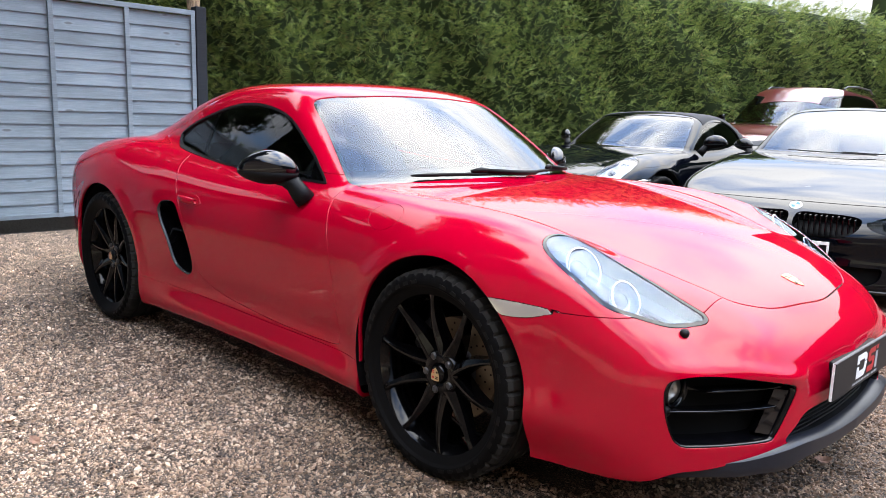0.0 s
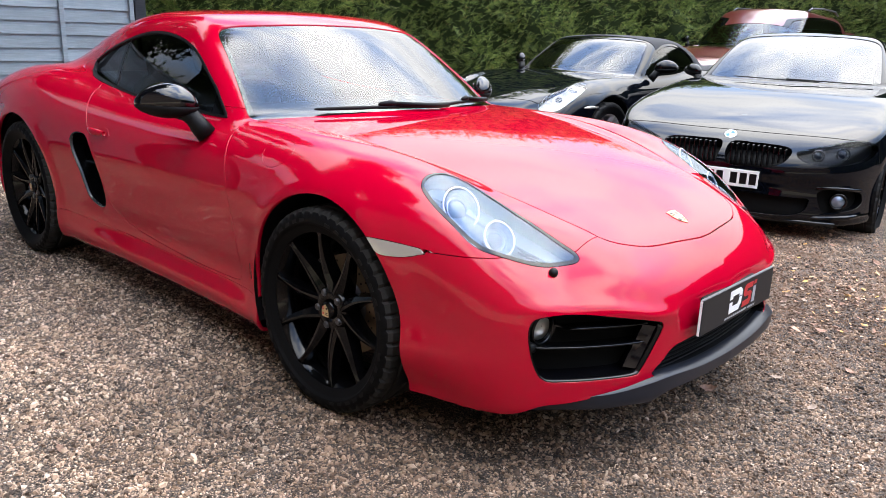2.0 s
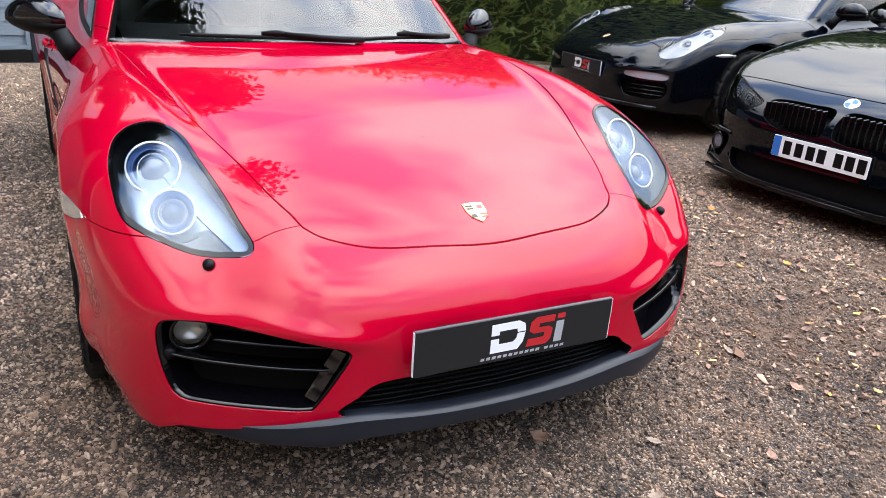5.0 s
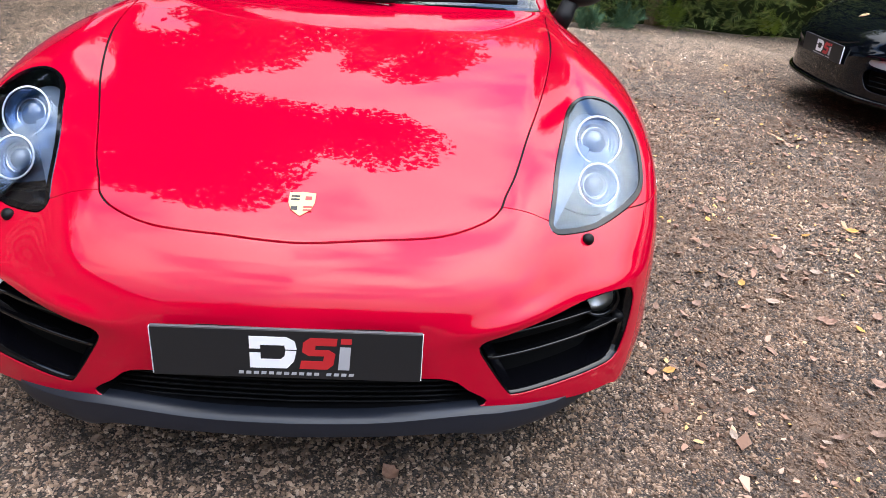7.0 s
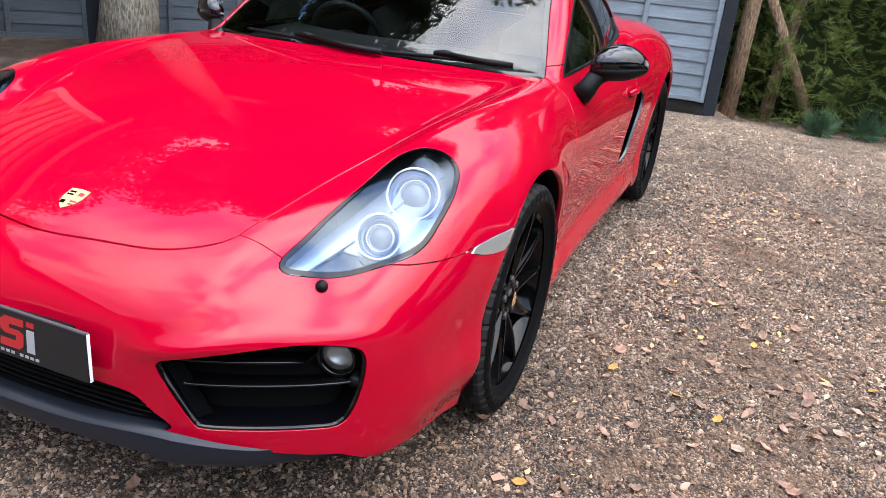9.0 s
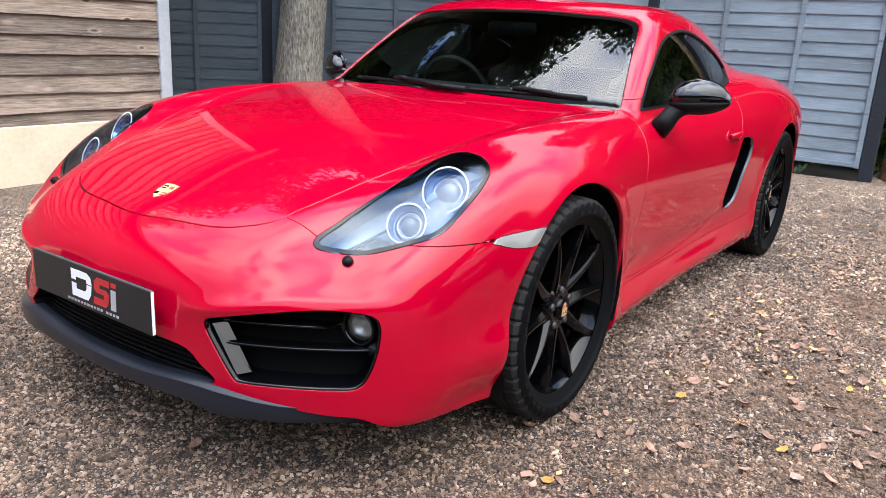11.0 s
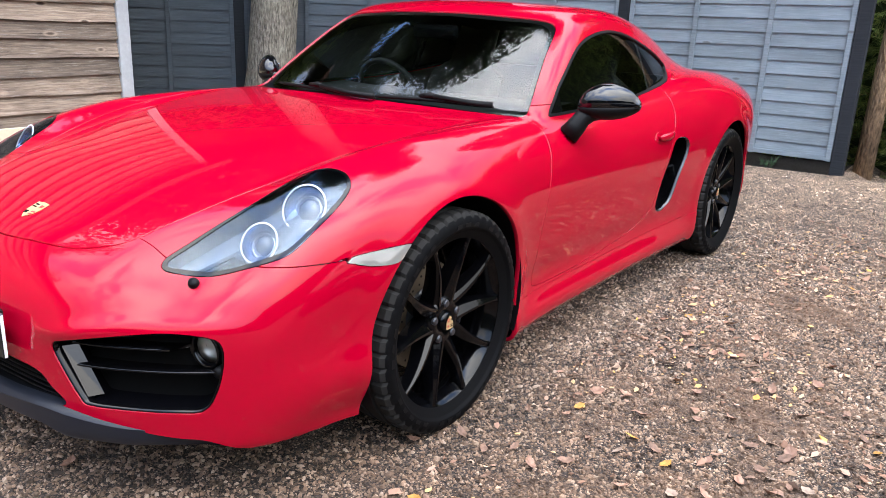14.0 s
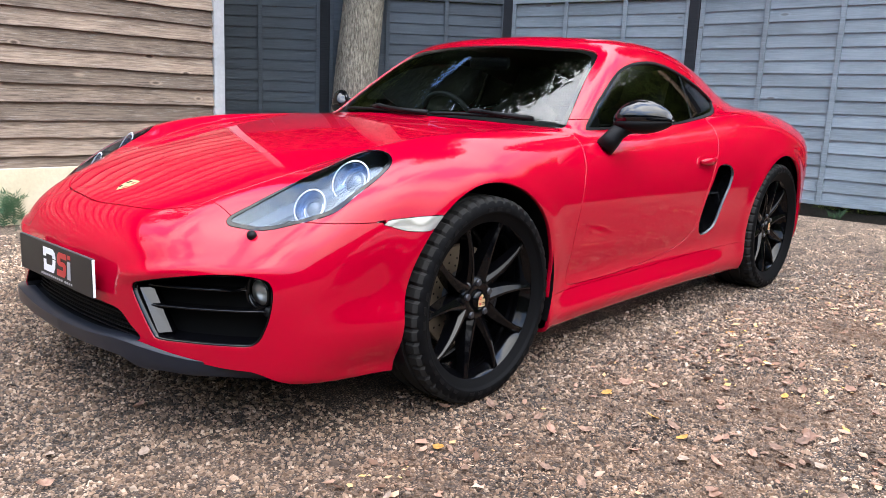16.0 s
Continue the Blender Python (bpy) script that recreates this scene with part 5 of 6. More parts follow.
def common_car(shape, label, m, paint, grid, arches, screen, window, lamp, wheels, metal, top=None, open_front=()):
    """A parked car: body cut into its panels, glass, headlamps and wheels."""
    car = tagged(new("parked_car"), label, "car")
    car.matrix_world = m
    sk = shape.grid(*grid)
    for a in arches:
        sk = sk.cut(arch(*a))
    glass, sk = sk.cut(screen), sk.cut(without(screen))
    sides, trim, sk = sk.cut(shrunk(window, .02)), sk.cut(window).cut(without(window, -.022)), sk.cut(without(window))
    cover, sk = sk.cut(lamp), sk.cut(without(lamp))
    both(glass.moved(-.004)).put("windscreen", PARKED_GLASS, car)
    for f, name, material, depth in open_front:
        piece, sk = sk.cut(f), sk.cut(without(f))
        for turn in ((lambda a: a, lambda a: a.mirror()) if name != "lower_grille" else (both,)):
            hole = turn(piece.moved(-.002)).rim(.05, alone=True).put(name, BLACK_GLOSS, car)
            turn(piece.moved(-depth)).put("grille_back", material, hole)
    if top is not None:
        hood_top, sk = sk.cut(top), sk.cut(without(top))
        both(hood_top.moved(.004)).rim(.012).put("soft_top", FABRIC, car, "black folding fabric roof")
    bonnet_field = lambda p, n: np.minimum(np.minimum(n[:, 2] - .62, p[:, 0] - shape.c["ws_base"] - .02 + shape.c["ws_bow"] * p[:, 1] ** 2 * .9), shape.c["bonnet_nose"] - p[:, 0] - .12 * p[:, 1] ** 2)
    cap, sk = sk.cut(shrunk(bonnet_field, .004)), sk.cut(without(bonnet_field, .004))
    both(cap).rim(.012).put("bonnet", paint, car)
    nose_field = lambda p, n: p[:, 0] - .36
    both(sk.cut(nose_field)).rim(.01).put("front_bumper", paint, car)
    sk = sk.cut(without(nose_field, .003))
    door_field = lambda p, n: np.minimum(np.minimum(-.50 - p[:, 0], p[:, 0] + 1.72), np.minimum(p[:, 2] - .3, shape.c["belt"] + .03 - p[:, 2]))
    for side in (1, -1):
        def to(a):
            return a if side > 0 else a.mirror()

        to(sk.cut(shrunk(door_field, .003)).cut(lambda p, n: p[:, 1] - .5)).rim(.012).put("door", paint, car)
        to(sides.moved(-.006)).put("side_window", GLASS, car)
        to(trim.moved(.001)).rim(.01).put("window_seal", BLACK_GLOSS, car)
        body = to(cover).put("headlamp", LAMP_CLEAR if shape.c["bright_rings"] else SMOKED, car)
        to(cover.moved(-.002).rim(.05, alone=True)).put("lamp_surround", BLACK_PLASTIC, body)
        to(cover.moved(-.04)).put("reflector", shape.c["lamp_back"], body)
        for lx, ly, lz, lr, way in shape.c["lenses"]:
            at, w = Vector((lx, side * ly, lz)), Vector((way[0], side * way[1], way[2]))
            part("light_ring", smooth_all(ring(bmesh.new(), facing(at, w), lr, .005, 28, 6)), RING_WHITE if shape.c["bright_rings"] else GREY_GLOSS, body)
            part("projector_lens", smooth_all(lathe(bmesh.new(), [(lr * .8, -.02), (lr * .6, .0), (.0005, .008)], 24, facing(at, w))), LENS, body)
    rest = sk.cut(without(door_field, .0))
    both(rest + sk.cut(door_field).cut(lambda p, n: .5 - p[:, 1])).rim(.01).put("body_shell", paint, car)
    for x, y, z, r, w, rr in wheels:
        for side in (1, -1):
            wheel(x, side * y, z, r, w, rr, car, metal, spread=shape.c["spread"], crest=False, spin=.3 * side)
            bm = bmesh.new()
            rows = [[bm.verts.new((x + (r + .05) * math.cos(a), side * v, max(z + (r + .05) * math.sin(a), .18))) for v in (.45, y + .10)] for a in (math.pi * (-.1 + 1.2 * k / 16) for k in range(17))]
            for p, q in zip(rows, rows[1:]):
                bm.faces.new((p[0], q[0], q[1], p[1]))
            bm.faces.new([row[0] for row in rows])
            part("arch_liner", bm, BLACK_PLASTIC, car)
    bm = box(bmesh.new(), -2.2, shape.c["ws_base"] - .25, -.66, .66, .35, shape.c["belt"] - .02, .05)
    part("cabin", bm, CABIN_DARK, car)
    for side in (1, -1):
        bm = smooth_all(box(bmesh.new(), shape.c["ws_base"] - 1.25, shape.c["ws_base"] - 1.08, side * .36 - .13, side * .36 + .13, shape.c["belt"] - .1, shape.c["belt"] + .22, .05))
        part("headrest", bm, CABIN_SEAT, car)
    return car


SALOON_LINES = {
    "across": (0.0, 0.3, 0.58, 0.76, 0.95),
    "deck0": [(-3.9, .85), (-3.5, 1.0), (-2.8, 1.04), (-1.6, .98), (-.62, .955), (-.2, .905), (.2, .815), (.4, .758), (.55, .702), (.68, .635), (.9, .48)],
    "deck1": [(-3.9, .85), (-3.5, 1.0), (-2.8, 1.04), (-1.6, .98), (-.62, .955), (-.2, .900), (.2, .810), (.4, .752), (.55, .696), (.68, .625), (.9, .46)],
    "deck2": [(-3.9, .85), (-3.5, 1.0), (-2.8, 1.04), (-1.6, .98), (-.62, .950), (-.2, .895), (.2, .805), (.4, .742), (.55, .682), (.68, .60), (.9, .42)],
    "deck3": [(-3.9, .8), (-3.5, .96), (-2.8, 1.03), (-1.6, .98), (-.62, .945), (-.2, .890), (.2, .798), (.4, .728), (.55, .655), (.68, .57), (.9, .40)],
    "deck4": [(-3.9, .7), (-3.5, .9), (-2.8, 1.0), (-1.6, .96), (-.62, .92), (-.2, .86), (.2, .77), (.55, .60), (.9, .3)],
    "width": [(-3.9, .80), (-3.3, .88), (-2.81, .912), (-2.0, .90), (-1.2, .898), (-.4, .905), (0, .912), (.3, .90), (.6, .87), (.9, .80)],
    "section": [(.1, -.05), (.2, -.03), (.35, -.02), (.5, -.004), (.62, .0), (.75, -.006), (.88, -.03), (1.0, -.08)],
    "lift": [(-3.9, .05), (0, 0), (.9, -.06)],
    "arches": ((0.0, .33, .37, .012), (-2.81, .33, .37, .012)),
    "nose": [(0, .785), (.25, .78), (.45, .752), (.62, .690), (.76, .580), (.86, .41), (.95, .2)],
    "nose_norm": [(0, 1.0), (.45, 1.05), (.76, 1.3), (.95, 1.8)],
    "face": [(.1, -.02), (.2, .02), (.3, .01), (.42, .0), (.52, .0), (.62, -.03), (.75, -.08)],
    "k_shoulder": [(-3.9, .08), (0, .07), (.9, .06)], "k_nose": 0.055,
    "tail": [(0, -3.86), (.6, -3.78), (.95, -3.4)], "rump": [(.1, .1), (.5, .0), (1.0, .05)],
    "bottom": [(-3.9, .25), (-3.0, .17), (0, .16), (.9, .17)],
    "ws_base": -.84, "ws_bow": .36, "ws_z": .965, "ws_slope": .66, "ws_curve": .11, "belt": .97,
    "roof": [(-3.8, .95), (-3.2, 1.12), (-2.6, 1.285), (-2.1, 1.365), (-1.7, 1.378), (-1.3, 1.35), (-.9, 1.26), (-.4, 1.1)],
    "crown": .10, "cabin": [(-3.6, .50), (-3.0, .62), (-2.4, .70), (-1.8, .735), (-1.2, .745), (-.5, .745)], "tumble": .40, "tumble2": .25,
    "k_rail": [(-3.6, .12), (-.9, .07)], "k_join": [(-3.6, .1), (-2.6, .05), (-1.5, .015), (-.4, .015)],
    "bonnet_nose": .545, "lamp_back": principled("dark lamp back", (.008, .008, .010), .3), "bright_rings": False, "spread": .26,
    "lenses": ((.645, .560, .598, .034, (.95, .25, .1)), (.570, .690, .612, .038, (.90, .40, .1))),
}
SALOON = Shape(SALOON_LINES)
KIDNEY = front([(.028, .638), (.028, .53), (.055, .508), (.15, .500), (.29, .508), (.380, .545), (.412, .598), (.400, .628), (.33, .642), (.18, .646)], .3)
LOWER = front([(.56, .33), (.50, .335), (.2, .338), (-.2, .338), (-.5, .335), (-.56, .33), (-.48, .225), (0, .215), (.48, .225)], .3)
CORNER = front([(.60, .385), (.70, .395), (.80, .385), (.83, .33), (.80, .275), (.66, .255), (.62, .29)], .25)
saloon = common_car(SALOON, "glossy black coupe with twin grille and white number plate", place(-.383, 3.39, -.06, -81.6), BLACK_PAINT, (-3.3, .30, .03, 90, 40),
    ((0, .33, .365), (-2.81, .33, .365)),
    plan([(-.875, 0), (-.915, .35), (-1.03, .64), (-1.08, .655), (-1.45, .585), (-1.52, .55), (-1.54, .45), (-1.51, 0), (-1.54, -.45), (-1.07, -.58), (-.915, -.35)], .9),
    flank([(-1.20, .990), (-1.52, 1.225), (-1.70, 1.305), (-2.0, 1.325), (-2.5, 1.255), (-2.95, 1.115), (-2.95, 1.06), (-2.6, 1.02), (-1.8, .992)]),
    front([(.440, .612), (.455, .585), (.52, .555), (.66, .546), (.80, .575), (.86, .635), (.82, .690), (.72, .692), (.60, .662), (.50, .634)], .15),
    ((0, .79, .325, .325, .23, .245), (-2.81, .79, .325, .325, .25, .245)), BLACK_GLOSS,
    open_front=((KIDNEY, "kidney_grille", MESH_BLACK, .07), (LOWER, "lower_grille", MESH_BLACK, .05), (CORNER, "corner_intake", MESH_BLACK, .05)))
for side in (1, -1):
    for k in range(11):
        y = .056 + .0325 * k
        bm = box(bmesh.new(), .715 - .10 * y * y, .765 - .12 * y * y, side * y - .0045, side * y + .0045, .508 + .010 * max(0, k - 6), .640 - .004 * max(0, k - 7), .003)
        part("grille_slat", bm, BLACK_GLOSS, saloon)
    bm = lathe(bmesh.new(), [(.052, -.05), (.052, .0), (.045, .004), (.038, -.01)], 28, facing((.635, side * .715, .325), (.95, side * .3, 0)))
    fog = part("fog_lamp", smooth_all(bm), BLACK_GLOSS, saloon)
    part("fog_lens", smooth_all(lathe(bmesh.new(), [(.038, -.008), (.02, .004), (.0005, .006)], 24, facing((.635, side * .715, .325), (.95, side * .3, 0)))), LAMP_SILVER, fog)
    bm = tube(bmesh.new(), [(.705, side * .59, .405), (.665, side * .70, .412), (.58, side * .82, .405)], .012, 6)
    part("intake_trim", smooth_all(bm), BLACK_GLOSS, saloon)
    bm = tube(bmesh.new(), [(.74, side * .50, .215), (.70, side * .62, .215), (.62, side * .76, .225), (.46, side * .87, .24)], [.012, .020, .018, .010], 8)
    part("splitter_wing", smooth_all(bm), BLACK_GLOSS, saloon)
door_mirror((-1.28, .90, 1.005), 1, saloon, BLACK_GLOSS, .85)
door_mirror((-1.28, .90, 1.005), -1, saloon, BLACK_GLOSS, .85)
bm = tube(bmesh.new(), [(.80 - .10 * y * y * 2.2, y, .185) for y in np.linspace(-.72, .72, 17)], .016, 6)
part("front_splitter", smooth_all(bm), BLACK_GLOSS, saloon)
hb = SALOON.hit(np.array([[.605, 0, .3]]), np.array([[0, 0, 1.0]]), far=.6)[0]
m = facing(Vector(hb) + Vector((0.004, 0, .004)), (.62, 0, .78)) @ Matrix.Rotation(math.pi / 2, 4, "Z")
badge = part("roundel", smooth_all(lathe(bmesh.new(), [(.0005, .003), (.034, .003), (.039, .001), (.041, -.006)], 32, m)), CHROME, saloon, "chrome-rimmed round bonnet badge")
for k in range(4):
    o = [(0.0, 0.0)] + [(.031 * math.cos(a), .031 * math.sin(a)) for a in (math.pi / 2 * (k + j / 6) for j in range(7))]
    part("quarter", slab(bmesh.new(), o, -.0006, m @ Matrix.Translation((0, 0, .0034))), (PLATE_WHITE, BADGE_BLUE)[k % 2], badge)
# white number plate, its characters left as plain bars
np_m = Matrix.Translation((.806, 0, .425)) @ upright
plate = part("number_plate", box(bmesh.new(), -.26, .26, -.0555, .0555, -.006, 0, .002), NUMBER_WHITE, saloon, "white number plate with blue end band and plain dark bars")
plate.matrix_local = np_m
part("plate_band", box(bmesh.new(), -.258, -.216, -.053, .053, -.002, .0012), BADGE_BLUE, plate)
for k, u in enumerate((-.175, -.110, -.045, .015, .105, .165, .225)):
    part("plate_bar", box(bmesh.new(), u - .022, u + .022, -.036, .036, -.002, .0012, .001), BLACK_PLASTIC, plate)
for y0, y1 in ((.25, -.42), (.62, .0)):
    pts = []
    for k in range(9):
        y = y0 + (y1 - y0) * k / 8
        x = -.84 - .36 * y * y - .03 - .02 * k / 8
        p = SALOON.hit(np.array([[x, abs(y), .6]]), np.array([[0, 0, 1.0]]), far=1.0)[0]
        pts.append((p[0] + .03, y, p[2] + .004))
    part("wiper", smooth_all(tube(bmesh.new(), pts, .0045, 6)), BLACK_PLASTIC, saloon)

ROADSTER_LINES = dict(COUPE_LINES)
ROADSTER_LINES.update({
    "roof": [(-3.4, .70), (-3.0, .76), (-2.6, .86), (-2.35, .985), (-2.1, 1.11), (-1.8, 1.205), (-1.5, 1.245), (-1.2, 1.247), (-.9, 1.215), (-.4, 1.09)],
    "cabin": [(-3.2, .35), (-2.7, .50), (-2.3, .61), (-1.9, .68), (-1.5, .722), (-1.0, .734), (-.6, .722), (-.2, .70)],
    "k_join": [(-3.4, .1), (-2.5, .05), (-1.5, .02), (-.3, .02)], "belt": .87, "bonnet_nose": .70,
    "lamp_back": LAMP_PALE, "bright_rings": True, "spread": .16,
    "lenses": ((.360, .690, .735, .060, (.86, .2, .48)), (.510, .655, .675, .046, (.86, .2, .48))),
})
ROADSTER = Shape(ROADSTER_LINES)
FOGBAR = front([(.47, .462), (.62, .478), (.745, .470), (.755, .44), (.70, .425), (.55, .425), (.47, .435)], .4)
CHIN = front([(.46, .395), (.60, .41), (.745, .405), (.735, .30), (.60, .285), (.49, .30)], .4)
roadster = common_car(ROADSTER, "glossy black two-seat roadster with black fabric roof", place(-2.73, 3.86, 0, -91), BLACK_PAINT, (-2.95, .42, .03, 90, 44),
    ((.005, .345, .372), (-2.475, .352, .385)), SCREEN, flank([(-.735, .874), (-.88, .99), (-1.10, 1.115), (-1.35, 1.175), (-1.60, 1.165), (-1.85, 1.07), (-1.95, .95), (-1.92, .905), (-1.55, .885), (-.98, .870), (-.745, .866)]),
    plan([(.225, .715), (.25, .645), (.34, .600), (.46, .568), (.60, .556), (.690, .572), (.700, .650), (.620, .752), (.45, .795), (.29, .780)], .45),
    ((0, .763, .33, .33, .235, .235), (-2.475, .768, .335, .335, .255, .235)), ALLOY,
    top=lambda p, n: np.minimum(np.minimum(-1.10 - p[:, 0], p[:, 2] - .915), 2.5 + p[:, 0]),
    open_front=((FOGBAR, "fog_lamp_bar", LAMP_PALE, .012), (CHIN, "corner_intake", MESH_BLACK, .05)))
door_mirror((-.88, .905, .945), 1, roadster, BLACK_GLOSS)
door_mirror((-.86, .905, .955), -1, roadster, BLACK_GLOSS)
show_plate(Matrix.Translation((.955, 0, .44)) @ upright, roadster)
for side in (1, -1):
    for k in range(3):
        pts = [(float(COUPE.c["nose"](np.array([y]))[0]) - .012, side * y, .315 + .03 * k) for y in (.49, .6, .73)]
        part("intake_slat", smooth_all(tube(bmesh.new(), pts, .006, 6)), BLACK_GLOSS, roadster)
    bm = bmesh.new()
    tube(bm, [(.24, side * .884, .625), (.33, side * .868, .625), (.40, side * .850, .622)], [.012, .016, .008], 8)
    part("side_marker", smooth_all(bm), MARKER_GLASS, roadster)
bm = tube(bmesh.new(), [(float(COUPE.c["nose"](np.array([abs(y)]))[0]) + .012, y, .225) for y in np.linspace(-.72, .72, 19)], .018, 6)
part("front_lip", smooth_all(bm), BLACK_GLOSS, roadster)
hb = COUPE.hit(np.array([[.742, 0, .4]]), np.array([[0, 0, 1.0]]), far=.6)[0]
shield(badge_pose(hb, hn), .06, roadster)

ESTATE_LINES = {k: v for k, v in SALOON_LINES.items()}
for k in ("deck0", "deck1", "deck2", "deck3", "deck4"):
    ESTATE_LINES[k] = [(x, z + .20 + (.06 if x > .3 else 0)) for x, z in SALOON_LINES[k]]
ESTATE_LINES.update({
    "section": [(.1, -.06), (.3, -.03), (.5, -.01), (.7, .0), (.9, -.01), (1.1, -.04), (1.25, -.10)],
    "bottom": [(-3.9, .3), (.9, .28)], "ws_z": 1.155, "belt": 1.15, "ws_slope": .80, "ws_curve": .12,
    "roof": [(-3.9, 1.5), (-3.6, 1.66), (-3.0, 1.73), (-2.2, 1.76), (-1.6, 1.755), (-1.2, 1.70), (-.6, 1.5)],
    "cabin": [(-3.8, .70), (-3.0, .76), (-2.0, .79), (-.5, .79)], "tumble": .16, "tumble2": .14,
    "spread": .2, "lenses": ((.60, .60, .80, .05, (.9, .3, .1)),),
    "arches": ((0.0, .37, .41, .012), (-2.81, .37, .41, .012)),
})
ESTATE = Shape(ESTATE_LINES)
estate = common_car(ESTATE, "dark red tall estate car with roof rails by the hedge", place(-3.2, 8.65, 0, -90), DARK_RED, (-3.3, .30, .04, 80, 36),
    ((0, .37, .41), (-2.81, .37, .41)),
    plan([(-.655, 0), (-.685, .35), (-.80, .69), (-.86, .715), (-1.25, .68), (-1.33, .64), (-1.36, .5), (-1.34, 0), (-1.36, -.5), (-.85, -.6), (-.685, -.35)], 1.05),
    flank([(-.98, 1.19), (-1.40, 1.52), (-1.65, 1.62), (-2.4, 1.64), (-3.2, 1.60), (-3.45, 1.50), (-3.45, 1.26), (-3.2, 1.21), (-1.8, 1.19)]),
    front([(.42, .86), (.44, .80), (.60, .765), (.80, .78), (.86, .83), (.82, .88), (.6, .89)], .15),
    ((0, .79, .365, .365, .235, .24), (-2.81, .79, .365, .365, .235, .24)), ALLOY)
door_mirror((-1.12, .99, 1.25), 1, estate, BLACK_GLOSS)
door_mirror((-1.12, .99, 1.25), -1, estate, BLACK_GLOSS)
for side in (1, -1):
    bm = tube(bmesh.new(), [(-1.95, side * .60, 1.73), (-2.08, side * .60, 1.775), (-2.6, side * .61, 1.79), (-3.2, side * .60, 1.77), (-3.35, side * .60, 1.71)], .014, 8)
    part("roof_rail", smooth_all(bm), STEEL_DARK, estate)

# ---- ground ----
def ground_height(x, y):
    def step(v, a, b):
        u = np.clip((v - a) / (b - a), 0, 1)
        return u * u * (3 - 2 * u)
    # a low bank runs before the fence and hedge, and falls away behind its crest
    crest = np.interp(y, (1.4, 2.2, 2.7, 3.1, 4.0), (-4.46, -4.33, -4.27, -4.10, -4.0))
    wide = np.interp(y, (1.4, 3.0), (1.15, .80))
    rise = .160 * step(crest + wide - x, 0, wide) * (1 - .85 * step(y, 2.9, 3.9))
    rise = rise - step(crest - .15 - x, 0, .5) * (.06 * step(-y, -1.25, -1.0) + .13 * step(y, 1.05, 1.3)) * (1 - .85 * step(y, 2.9, 3.9))
    dips = .006 * np.sin(2.1 * x + 1.3 * y) * np.sin(1.7 * y - .6 * x) + .003 * np.sin(7.3 * x) * np.sin(6.1 * y + 2)
    return rise + dips * step(np.hypot(x, y), .4, 1.2)


def sheet(n, reach):
    u = np.linspace(-1, 1, n)
    near = u * 6.0
    return near + np.sign(u) * np.maximum(np.abs(u) - .55, 0) ** 3 * (reach / .45**3)


gx, gy = sheet(260, 150) - 1.0, sheet(260, 150)
X, Y = np.meshgrid(gx, gy, indexing="ij")
Z = ground_height(X, Y)
mesh = bpy.data.meshes.new("ground")
i = np.arange(X.size).reshape(X.shape)
mesh.from_pydata(np.stack([X, Y, Z], -1).reshape(-1, 3).tolist(), [], np.stack([i[:-1, :-1], i[1:, :-1], i[1:, 1:], i[:-1, 1:]], -1).reshape(-1, 4).tolist())
mesh.polygons.foreach_set("use_smooth", [True] * len(mesh.polygons))
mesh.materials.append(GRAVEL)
tagged(new("ground", mesh), "ground of loose pinkish-grey gravel with damp patches", kind="structure")

# loose stones lying on the sheet
rng = np.random.default_rng(5)
N = 300000
px = rng.uniform(-4.4, 2.6, N)
py = rng.uniform(-2.9, 3.4, N)
keep = ~((np.abs(py) < .62) & (px > -3.2) & (px < .4))
ragged = .5 * np.sin(1.9 * px + .7) * np.sin(2.3 * py + 1.1) + .3 * np.sin(5.1 * px - 2 * py)
margin = np.minimum(np.minimum(px + 4.4, 2.6 - px), np.minimum(py + 2.9, 3.4 - py))
keep &= rng.random(N) < np.clip(1.20 - .22 * np.hypot(px - .4, py * .8), .18, 1) * np.clip((margin + .5 * ragged) / 1.3, 0, 1)
px, py = px[keep], py[keep]
N = len(px)
size = rng.lognormal(math.log(.0056), .28, N)
chip = np.array([(1.25, .1, -.4), (.1, .72, -.4), (-1.25, -.1, -.4), (-.1, -.72, -.4), (.85, .1, .42), (.05, .48, .55), (-.8, -.05, .42), (-.05, -.48, .5)], float)
faces = np.array([(0, 1, 5, 4), (1, 2, 6, 5), (2, 3, 7, 6), (3, 0, 4, 7), (4, 5, 6, 7)])
pts = chip[None] * rng.uniform(.55, 1.35, (N, 8, 3)) * size[:, None, None]
ang = rng.uniform(0, 2 * math.pi, N)
c, s_ = np.cos(ang)[:, None], np.sin(ang)[:, None]
tilt = rng.normal(0, .5, N)[:, None]
xx, yy = pts[..., 0] * c - pts[..., 1] * s_, pts[..., 0] * s_ + pts[..., 1] * c
zz = pts[..., 2] * 1.0 + xx * tilt * .5
pts = np.stack([xx + px[:, None], yy + py[:, None], zz + (ground_height(px, py) + size * .30)[:, None]], -1)
mesh = bpy.data.meshes.new("stones")
mesh.vertices.add(N * 8)
mesh.vertices.foreach_set("co", pts.ravel())
mesh.loops.add(N * 20)
mesh.loops.foreach_set("vertex_index", (faces[None] + 8 * np.arange(N)[:, None, None]).ravel().astype(np.int32))
mesh.polygons.add(N * 5)
mesh.polygons.foreach_set("loop_start", np.arange(N * 5, dtype=np.int32) * 4)
mesh.polygons.foreach_set("use_smooth", [False] * (N * 5))
mesh.update(calc_edges=True)
mesh.materials.append(STONE)
tagged(new("loose_gravel", mesh), "loose angular gravel stones in mixed beige and grey", "gravel", kind="stuff")


